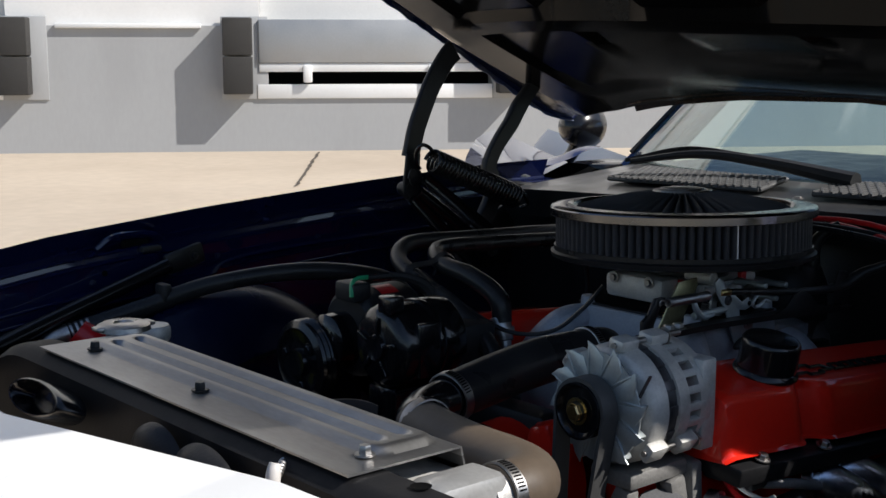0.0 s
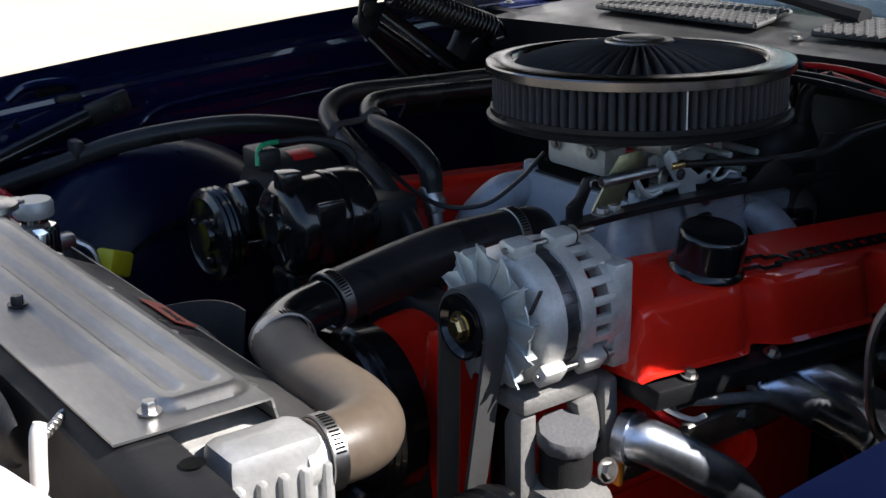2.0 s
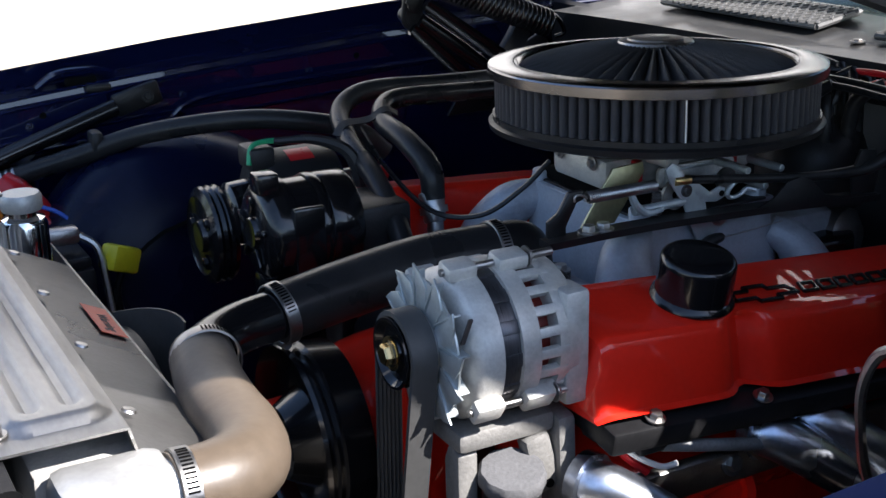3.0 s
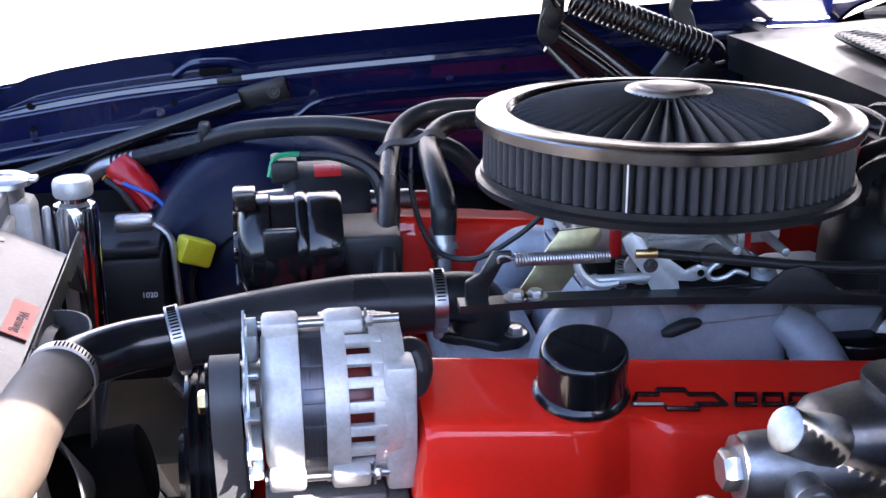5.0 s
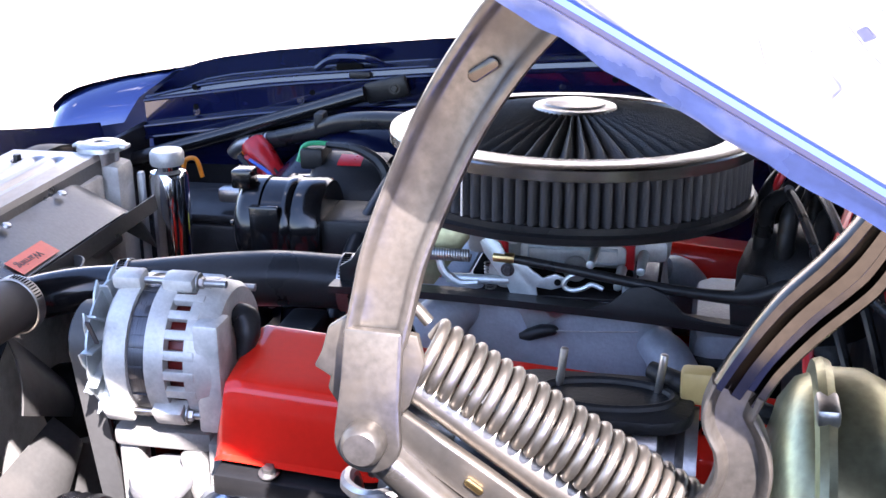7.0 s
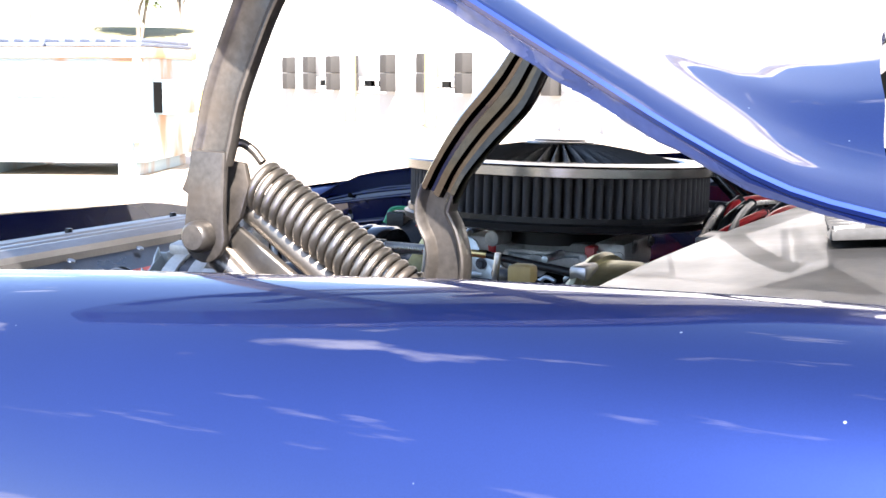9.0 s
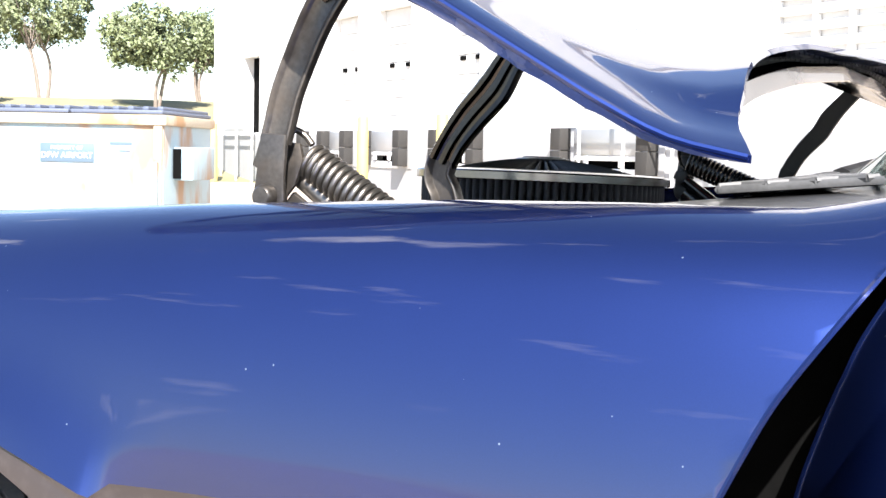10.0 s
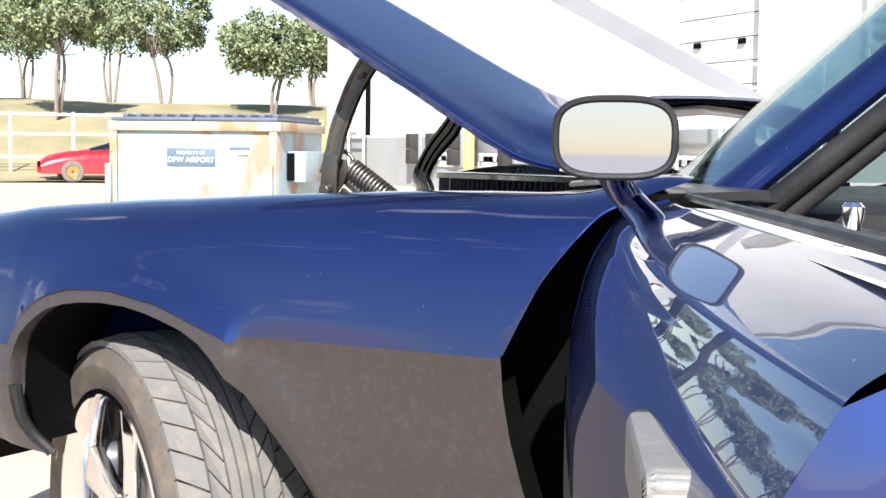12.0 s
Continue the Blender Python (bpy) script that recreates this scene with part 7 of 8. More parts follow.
part("horn_bracket", sheet(dish, 16, 40), M_BLACK_GLOSS, cs, "glossy black oval pressing", 60)
for y, w in ((-0.022, 0.042), (-0.112, 0.048)):
    def horn(u, v):
        """A rounded black horn housing, flattened at the back."""
        a = math.pi * v
        f = math.sin(math.pi * (0.06 + 0.88 * u)) ** 0.45
        return Vector((-0.806 - 0.020 * math.sin(a) * f, y - w + 2 * w * u, 0.797 + 0.034 * f * math.cos(a)))

    part("horn", sheet(horn, 18, 16), M_BLACK_PLASTIC, cs, "round black horn", 50)
part("latch_wire", tube([(-0.820, -0.236, 0.74), (-0.818, -0.236, 0.80), (-0.815, -0.236, 0.835), (-0.812, -0.235, 0.846)], [0.0065, 0.0065, 0.0065, 0.005], 12, 5), M_WHITE_WIRE, cs, "pale rubber-tipped safety catch")
part("latch_cable", coil((-0.810, -0.236, 0.836), (-0.778, -0.198, 0.834), 0.0030, 0.0012, 12, 10, 5), M_STEEL, cs, "short braided cable")
part("grommet", lathe([(0.004, 0.004), (0.010, 0.003), (0.0115, 0.0), (0.010, -0.004)], (-0.777, -0.196, 0.834), (-0.8, -0.5, 0.1), 20), M_RUBBER, cs)

# expansion bottle
eb = thing("overflow_bottle", (-0.601, 0.377, 0.60), "polished aluminium coolant overflow bottle with a screw cap", "bottle")
part("bottle", lathe([(0, 0.0), (0.026, 0.0), (0.027, 0.004), (0.027, 0.196), (0.024, 0.203), (0.016, 0.206), (0.016, 0.214), (0, 0.214)], (-0.601, 0.377, 0.60), (0, 0, 1), 40), M_CHROME, eb)
part("cap", lathe([(0, 0.0), (0.022, 0.0), (0.0235, 0.003), (0.0235, 0.016), (0.021, 0.020), (0, 0.0205)], (-0.601, 0.377, 0.813), (0, 0, 1), 36), M_ALU, eb, "machined cap")
# fan shroud
sh = thing("fan_shroud", (-0.58, 0, 0.5), "grey and black fan shroud behind the radiator", "fan shroud")


def shroud(u, v):
    a = 2 * math.pi * u
    sq = 1 / max(abs(math.cos(a)), abs(math.sin(a)))
    y0, z0 = 0.25 * min(1.15, sq) * math.cos(a), 0.19 * min(1.25, sq) * math.sin(a)
    y1, z1 = 0.185 * math.cos(a), 0.185 * math.sin(a)
    k = v * v * (3 - 2 * v)
    return Vector((-0.630 + 0.055 * v, y0 * (1 - k) + y1 * k, 0.600 + z0 * (1 - k) + z1 * k))


part("shroud_shell", sheet(shroud, 64, 12, 0.003), M_BLACK_PLASTIC, sh)
part("shroud_top", box((-0.612, -0.02, 0.758), (0.03, 0.48, 0.012), 0.004), M_BLACK_PLASTIC, sh)
def fan_blade(a0):
    """A broad pressed blade, twisted and cupped."""
    def fn(u, v):
        r, w = 0.045 + 0.125 * u, (v - 0.5) * (0.055 + 0.055 * u)
        a = a0 + w / r * 0.82
        return Vector((-0.560 + w * 0.42 + 0.012 * (1 - (2 * v - 1) ** 2), 0.005 + r * math.cos(a), 0.63 + r * math.sin(a)))
    return sheet(fn, 8, 8, 0.002)


for k in range(6):
    part("fan_blade", fan_blade(2 * math.pi * k / 6 + 0.4), M_FAN, sh, "dull grey fan blade", 50)
# near-black: the dark inside the shroud is in its colour
part("fan_clutch", cyl((-0.585, 0.005, 0.63), (-0.50, 0.005, 0.65), 0.045, 0.04, 28, 0.006), M_DARK, sh)

# ---- compressor, hoses, battery on the far side ----
cm = thing("air_pump", (-0.34, 0.155, 0.74), "glossy black cylindrical accessory pump on a bracket", "pump")
CA = Vector((0, 0.155, 0.812))
part("front_disc", lathe([(0, -0.408), (0.016, -0.410), (0.018, -0.405), (0.040, -0.405), (0.046, -0.402), (0.052, -0.397), (0.055, -0.390), (0.055, -0.372), (0, -0.372)], CA, XA, 40), M_BLACK_GLOSS, cm, "ribbed black front disc")
part("front_body", lathe([(0, -0.373), (0.050, -0.373), (0.053, -0.370), (0.053, -0.346), (0.051, -0.344), (0, -0.344)], CA, XA, 36), M_BLACK_GLOSS, cm)
part("body_band", lathe([(0, -0.345), (0.055, -0.345), (0.056, -0.342), (0.056, -0.336), (0.054, -0.333), (0, -0.333)], CA, XA, 36), M_BLACK_GLOSS, cm)
part("main_body", lathe([(0, -0.334), (0.053, -0.334), (0.055, -0.330), (0.055, -0.302), (0.052, -0.298), (0, -0.298)], CA, XA, 36), M_BLACK_GLOSS, cm)
part("rear_cover", box(CA + Vector((-0.270, 0.0, -0.012)), (0.065, 0.085, 0.062), 0.006), M_BLACK_PLASTIC, cm)
part("mount_ear", box(CA + Vector((-0.396, -0.018, 0.058)), (0.024, 0.026, 0.022), 0.003), M_BLACK_GLOSS, cm)
part("mount_foot", box(CA + Vector((-0.345, 0, -0.075)), (0.11, 0.06, 0.05), 0.008), M_BLACK_GLOSS, cm)
part("side_lug", box(CA + Vector((-0.362, -0.050, 0.0)), (0.035, 0.012, 0.07), 0.003), M_BLACK_GLOSS, cm)
for k in range(5):
    a = k * 1.257 + 0.4
    part("disc_spoke", box(CA + Vector((-0.4075, 0.029 * math.cos(a), 0.029 * math.sin(a))), (0.004, 0.022, 0.006), 0.0015, Matrix.Rotation(a, 3, "X")), M_BLACK_GLOSS, cm)
part("bracket_arm", plate([(-0.02, -0.10), (0.02, -0.10), (0.035, 0.0), (0.0, 0.03), (-0.03, 0.0)], 0.02, 0.004, axes_at((-0.32, 0.155, 0.735), (0, 1, 0), (0, 0, 1))), M_BLACK_PAINT, cm)
pmp = thing("ac_compressor", (-0.31, 0.29, 0.72), "dull black air-conditioning compressor with a green-topped connector", "compressor")
CB = Vector((0, 0.285, 0.802))
part("body", lathe([(0, -0.355), (0.052, -0.355), (0.060, -0.348), (0.062, -0.340), (0.062, -0.268), (0.058, -0.260), (0, -0.258)], CB, XA, 40), M_BLACK_PLASTIC, pmp)
part("nose", lathe([(0, -0.39), (0.03, -0.39), (0.038, -0.384), (0.040, -0.355), (0, -0.355)], CB + Vector((0, 0.01, -0.01)), XA, 32), M_BLACK_GLOSS, pmp)
part("clutch_pulley", lathe([(0, -0.412), (0.018, -0.414), (0.020, -0.408), (0.042, -0.408), (0.048, -0.412), (0.057, -0.408), (0.059, -0.404), (0.056, -0.400), (0.059, -0.396), (0.056, -0.392), (0.059, -0.388), (0.056, -0.382), (0, -0.380)], Vector((0, 0.325, 0.762)), XA, 48), M_BLACK_GLOSS, pmp, "black grooved clutch pulley")
for k in range(3):
    a = k * 2.094 + 0.3
    part("clutch_rivet", hexbolt(Vector((-0.409, 0.325 + 0.032 * math.cos(a), 0.762 + 0.032 * math.sin(a))), (-1, 0, 0), 0.006, 0.004), M_BLACK_GLOSS, pmp)
part("body_label", sheet(lambda u, v: CB + Vector((-0.320 + 0.03 * u, 0.0628 * math.cos(1.7 + 0.4 * v), 0.0628 * math.sin(1.7 + 0.4 * v))), 2, 6), M_RED_PLASTIC, pmp, "small red label")
part("connector_block", box((-0.353, 0.275, 0.862), (0.030, 0.045, 0.026), 0.004), M_BLACK_PLASTIC, pmp)
part("green_wire", tube([(-0.37, 0.255, 0.858), (-0.362, 0.262, 0.878), (-0.335, 0.265, 0.880), (-0.305, 0.262, 0.876)], 0.0032, 6, 6), mat("green_wire", (0.02, 0.28, 0.12), 0.4), pmp)
part("wire_loom", tube([(-0.335, 0.265, 0.879), (-0.29, 0.25, 0.878), (-0.255, 0.235, 0.860), (-0.245, 0.225, 0.815), (-0.25, 0.22, 0.78)], [0.004, 0.006, 0.008, 0.008, 0.006], 8, 6), M_RUBBER, pmp)
part("fitting", cyl((-0.262, 0.285, 0.815), (-0.205, 0.285, 0.815), 0.013, seg=16, bevel=0.002), M_STEEL, pmp)
part("fitting_cap", cyl((-0.210, 0.285, 0.815), (-0.185, 0.285, 0.815), 0.010, seg=16, bevel=0.002), M_RED_PLASTIC, pmp)
# thick hoses
hz = thing("refrigerant_hose", (-0.2, 0.3, 0.85), "pair of thick black refrigerant hoses strapped together", "hose")
part("hose", tube([(-0.266, 0.05, 0.735), (-0.257, 0.104, 0.799), (-0.244, 0.19, 0.838), (-0.233, 0.28, 0.862), (-0.216, 0.345, 0.880), (-0.185, 0.375, 0.893), (-0.14, 0.385, 0.897), (-0.05, 0.39, 0.892), (0.10, 0.40, 0.885), (0.34, 0.42, 0.87)], 0.0125, 14, 8), M_RUBBER, hz)
part("hose", tube([(-0.190, 0.152, 0.815), (-0.189, 0.163, 0.848), (-0.191, 0.215, 0.871), (-0.188, 0.280, 0.880), (-0.166, 0.322, 0.890), (-0.13, 0.338, 0.893), (-0.04, 0.345, 0.888), (0.10, 0.35, 0.88), (0.34, 0.36, 0.865)], [0.0135, 0.0145, 0.0135, 0.0125, 0.012, 0.012, 0.012, 0.012, 0.012], 14, 8), M_RUBBER, hz)
part("strap", tube([(-0.246, 0.29, 0.868), (-0.232, 0.295, 0.880), (-0.205, 0.285, 0.884), (-0.185, 0.280, 0.895), (-0.170, 0.278, 0.888)], 1.0, 4, 6, None, False, True, [(-0.006, -0.001), (0.006, -0.001), (0.006, 0.001), (-0.006, 0.001)]), M_BLACK_PLASTIC, hz)
ft = part("end_fitting", cyl((-0.190, 0.158, 0.822), (-0.192, 0.145, 0.790), 0.0150, 0.0125, 18, 0.002), M_STEEL, hz, "crimped steel hose end")
part("pipe", tube([(-0.192, 0.146, 0.795), (-0.194, 0.140, 0.765), (-0.195, 0.138, 0.72)], 0.0095, 12, 5), M_STEEL, hz)
part("band", lathe([(0.0155, -0.004), (0.0165, -0.004), (0.0165, 0.004), (0.0155, 0.004)], (-0.191, 0.150, 0.803), (0, 0.35, 1), 20), M_STEEL, hz)
part("thin_wire", tube([(-0.205, 0.31, 0.868), (-0.215, 0.22, 0.84), (-0.205, 0.13, 0.81), (-0.17, 0.08, 0.812), (-0.13, 0.06, 0.84), (-0.10, 0.05, 0.87)], 0.003, 6, 8), M_RUBBER, hz)
# hose along the apron
gh = thing("heater_hose", (-0.4, 0.58, 0.78), "black rubber hose with printed letters along the far apron", "hose")
part("hose", tube([(-0.60, 0.672, 0.765), (-0.55, 0.662, 0.779), (-0.47, 0.625, 0.805), (-0.40, 0.58, 0.832), (-0.30, 0.525, 0.848), (-0.22, 0.49, 0.845), (-0.14, 0.47, 0.825), (-0.10, 0.46, 0.79)], 0.0135, 14, 8), M_RUBBER, gh)
part("end_fitting", tube([(-0.585, 0.668, 0.770), (-0.61, 0.675, 0.762), (-0.625, 0.680, 0.748)], [0.0145, 0.013, 0.012], 14, 5), M_STEEL, gh)
for k in range(4):
    part("crimp", lathe([(0.0136, -0.002), (0.0142, 0.0), (0.0136, 0.002)], (-0.58 + 0.008 * k, 0.6685 - 0.002 * k, 0.771 + 0.0022 * k), (1, -0.25, 0.3), 18), M_STEEL, gh)
part("p_clip", box((-0.455, 0.617, 0.822), (0.016, 0.03, 0.03), 0.005), M_BLACK_PLASTIC, gh)
# braced bar to the fender
sb = thing("support_brace", (-0.55, 0.7, 0.80), "black tubular brace from the fender to the radiator support", "brace")
part("tube", tube([(-0.80, 0.655, 0.735), (-0.62, 0.680, 0.785), (-0.405, 0.692, 0.849)], 0.0120, 14, 3), M_BLACK_GLOSS, sb)
part("flat_end", box((-0.372, 0.700, 0.856), (0.07, 0.012, 0.034), 0.005, Matrix.Rotation(radians(-14), 3, "Y")), M_BLACK_PAINT, sb)
part("bolt", hexbolt((-0.358, 0.6935, 0.859), (0, -1, 0.1), 0.006, 0.005), M_BLACK_PAINT, sb)
# battery and wiring
bat = thing("battery", (-0.60, 0.55, 0.56), "black car battery with a red terminal cover", "battery")
part("case", box((-0.60, 0.53, 0.62), (0.18, 0.17, 0.17), 0.008), M_BLACK_PLASTIC, bat)
part("top", box((-0.60, 0.53, 0.712), (0.172, 0.162, 0.014), 0.004), M_BLACK_PLASTIC, bat)
part("positive_cover", tube([(-0.580, 0.650, 0.775), (-0.565, 0.640, 0.760), (-0.540, 0.625, 0.735), (-0.530, 0.61, 0.712)], [0.020, 0.024, 0.020, 0.014], 12, 6), M_RED_PLASTIC, bat, "red terminal cover")
part("positive_cable", tube([(-0.532, 0.615, 0.72), (-0.515, 0.59, 0.69), (-0.505, 0.57, 0.65), (-0.50, 0.55, 0.57)], 0.009, 10, 6), M_RED_PLASTIC, bat, "red battery cable")
part("negative_clamp", box((-0.545, 0.48, 0.742), (0.05, 0.025, 0.022), 0.006), M_STEEL, bat)
part("negative_cable", tube([(-0.52, 0.48, 0.74), (-0.50, 0.47, 0.72), (-0.495, 0.46, 0.66), (-0.49, 0.45, 0.58)], 0.005, 8, 6), M_STEEL, bat)
lettering("marking", "1020", 0.010, axes_at((-0.53, 0.4445, 0.655), (1, 0, 0), (0, 0, 1)), M_SIGN_INK, bat, 0.0002)
yt = thing("yellow_connector", (-0.47, 0.48, 0.66), "yellow plastic wiring connector", "connector")
part("shell", box((-0.472, 0.478, 0.70), (0.045, 0.03, 0.034), 0.005, Matrix.Rotation(0.5, 3, "Z") @ Matrix.Rotation(0.4, 3, "Y")), M_YELLOW, yt)
part("lead", tube([(-0.472, 0.478, 0.685), (-0.48, 0.48, 0.65), (-0.47, 0.485, 0.60), (-0.45, 0.49, 0.55)], 0.005, 8, 5), M_RUBBER, yt)
wl = thing("wiring_loom", (-0.5, 0.55, 0.6), "bundle of coloured wires by the battery", "wires")
rng = random.Random(11)
for k, m_ in enumerate((M_RUBBER, M_RED_PLASTIC, M_RUBBER, mat("blue_wire", (0.02, 0.08, 0.4), 0.4), M_RUBBER, M_ORANGE, M_RUBBER)):
    o = Vector((rng.uniform(-0.02, 0.02), rng.uniform(-0.02, 0.02), 0))
    part("wire", tube([Vector((-0.58, 0.62, 0.76)) + o, Vector((-0.54, 0.60, 0.74)) + o * 2, Vector((-0.50, 0.56, 0.68)) + o * 1.5, Vector((-0.49, 0.53, 0.62)) - o, Vector((-0.46, 0.50, 0.56)) + o], rng.uniform(0.002, 0.005), 7, 7), m_, wl)
part("orange_loop", tube([(-0.635, 0.50, 0.765), (-0.628, 0.50, 0.785), (-0.612, 0.50, 0.786), (-0.604, 0.50, 0.76)], 0.0035, 7, 6), M_ORANGE, wl)
part("fuse_box", box((-0.475, 0.63, 0.735), (0.05, 0.04, 0.06), 0.006), M_BLACK_PLASTIC, wl)

# ---- brake booster and master cylinder, near side ----
bb = thing("brake_booster", (0.24, -0.45, 0.70), "zinc-plated brake booster drum with a greenish gold sheen", "brake booster")
BC = Vector((0, -0.455, 0.828))
part("front_shell", lathe([(0, 0.172), (0.045, 0.172), (0.055, 0.176), (0.082, 0.184), (0.096, 0.194), (0.099, 0.202), (0.108, 0.204), (0.110, 0.209), (0.108, 0.214), (0, 0.214)], BC, XA, 56), M_ZINC, bb, "gold zinc plated front shell")
part("rear_shell", lathe([(0, 0.214), (0.104, 0.214), (0.104, 0.236), (0.097, 0.250), (0.07, 0.262), (0.05, 0.29), (0, 0.30)], BC, XA, 56), M_ZINC, bb)
part("clip", box(BC + Vector((0.209, -0.035, 0.100)), (0.014, 0.03, 0.012), 0.003), M_STEEL, bb)
part("vacuum_elbow", tube([BC + Vector((0.18, 0.035, 0.06)), BC + Vector((0.13, 0.035, 0.075)), BC + Vector((0.10, 0.05, 0.08))], [0.007, 0.008, 0.006], 12, 5), M_BLACK_PLASTIC, bb)
mc = thing("master_cylinder", (0.03, -0.44, 0.83), "grey cast brake master cylinder with a bail clamp", "master cylinder")
part("barrel", lathe([(0, -0.085), (0.020, -0.085), (0.023, -0.080), (0.024, -0.05), (0.030, -0.04), (0.032, 0.12), (0.045, 0.126), (0.045, 0.134), (0, 0.134)], (0, -0.440, 0.850), XA, 32), M_STEEL, mc)


def casting(u, v):
    """The reservoir: a rounded cast block, wider to the back."""
    a = 2 * math.pi * v
    ww = lerp_at([0, 0.08, 0.3, 0.8, 0.95, 1], [0.3, 0.75, 0.95, 1.0, 0.9, 0.2], u)
    y, z = superell(a, 0.040 * ww, 0.036 * ww, 3.0)
    return Vector((-0.048 + 0.165 * u, -0.436 + y, 0.866 + z * 0.8 + 0.002 * u))


part("reservoir", sheet(casting, 20, 32), M_STEEL, mc, "cast grey reservoir", 50)
part("lid", plate(rounded(0.130, 0.074, 0.026), 0.010, 0.003, Matrix.Translation((0.066, -0.436, 0.891))), M_BLACK_PLASTIC, mc, "dull black reservoir lid")
part("lid_ridge", tube([(0.074 + 0.044 * math.cos(k * math.pi / 12), -0.436 + 0.022 * math.sin(k * math.pi / 12), 0.901) for k in range(25)], 0.0035, 8, 2), M_BLACK_PLASTIC, mc)
for x_ in (0.032, 0.098):
    part("lid_stud", cyl((x_ + 0.008, -0.425, 0.896), (x_ + 0.012, -0.425, 0.928), 0.0028, seg=10, bevel=0.0006), M_STEEL, mc)
part("amber_plug", box((0.132, -0.425, 0.908), (0.022, 0.018, 0.024), 0.004), mat("amber_plastic", (0.42, 0.30, 0.11), 0.5, 0, 0.1), mc, "amber plastic plug")
part("front_plug", hexbolt((-0.085, -0.440, 0.850), (-1, 0, 0), 0.014, 0.012), M_STEEL, mc)
part("port", cyl((-0.030, -0.455, 0.872), (-0.070, -0.470, 0.892), 0.017, 0.015, 20, 0.003), M_STEEL, mc)
part("port", cyl((-0.05, -0.462, 0.845), (-0.055, -0.492, 0.848), 0.013, 0.012, 16, 0.003), M_STEEL, mc)
part("port_nut", hexbolt((-0.055, -0.490, 0.848), (0, -1, 0.1), 0.010, 0.012), M_STEEL, mc)
part("brake_line", tube([(-0.055, -0.50, 0.850), (-0.075, -0.505, 0.848), (-0.098, -0.47, 0.835), (-0.105, -0.43, 0.82), (-0.098, -0.41, 0.76), (-0.05, -0.40, 0.66), (0.1, -0.40, 0.60)], 0.0048, 8, 8), M_STEEL, mc, "steel brake line")
br2 = thing("cowl_brace", (0.29, -0.36, 0.70), "black steel cowl side brace with worn edges", "brace")
part("web", box((0.315, -0.365, 0.79), (0.09, 0.006, 0.30), 0.002), M_BLACK_GLOSS, br2)
part("edge_flange", box((0.268, -0.375, 0.80), (0.008, 0.035, 0.28), 0.003), M_HINGE, br2, "bare worn steel edge")
part("top_lip", box((0.315, -0.362, 0.943), (0.10, 0.05, 0.006), 0.002), M_HINGE, br2)
coilcan = solid("ignition_coil", lathe([(0, 0), (0.03, 0), (0.032, 0.004), (0.032, 0.10), (0.028, 0.104), (0.018, 0.108), (0.014, 0.135), (0, 0.136)], (0.295, -0.44, 0.74), (0, 0, 1), 32), M_BLACK_GLOSS, "black ignition coil beside the brake booster", "ignition coil")

# distributor, leads
ds = thing("distributor", (0.235, 0.0, 0.74), "black distributor cap with red and black spark plug leads", "distributor")
part("body", cyl((0.225, -0.01, 0.72), (0.225, -0.01, 0.80), 0.045, 0.05, 28, 0.006), M_ALU, ds)
part("cap", lathe([(0, 0.09), (0.035, 0.09), (0.055, 0.075), (0.064, 0.05), (0.066, 0.0), (0, 0.0)], (0.225, -0.01, 0.795), (0, 0, 1), 32), M_BLACK_PLASTIC, ds)
for k in range(9):
    a = 2 * math.pi * k / 9
    p = Vector((0.225 + 0.045 * math.cos(a), -0.01 + 0.045 * math.sin(a), 0.875))
    part("tower", cyl(p - Vector((0, 0, 0.01)), p + Vector((0, 0, 0.022)), 0.010, 0.008, 12, 0.002), M_BLACK_PLASTIC, ds)
    s = -1 if k % 2 else 1
    e = Vector((0.28 - 0.01 * k, s * (0.16 + 0.02 * k), 0.93 - 0.006 * k))
    part("lead", tube([p + Vector((0, 0, 0.02)), p + Vector((0.02, s * 0.03, 0.06)), e, e + Vector((0.02, s * 0.06, -0.12)), e + Vector((-0.05, s * 0.05, -0.26))], 0.0042, 8, 8), M_RED_PLASTIC if k % 3 == 1 else M_RUBBER, ds, "spark plug lead")
    part("boot", tube([p + Vector((0, 0, 0.01)), p + Vector((0.004, s * 0.006, 0.04)), p + Vector((0.02, s * 0.03, 0.062))], [0.009, 0.009, 0.006], 10, 4), M_RUBBER, ds)
part("vacuum_can", lathe([(0, -0.03), (0.03, -0.03), (0.034, -0.02), (0.034, 0.0), (0.02, 0.012), (0, 0.014)], (0.21, -0.085, 0.765), (0.3, -1, 0.0), 28), M_STEEL, ds, "steel vacuum advance can")
part("vacuum_pot", cyl((0.165, -0.08, 0.70), (0.165, -0.08, 0.78), 0.045, 0.045, 32, 0.005), M_BLACK_GLOSS, ds)

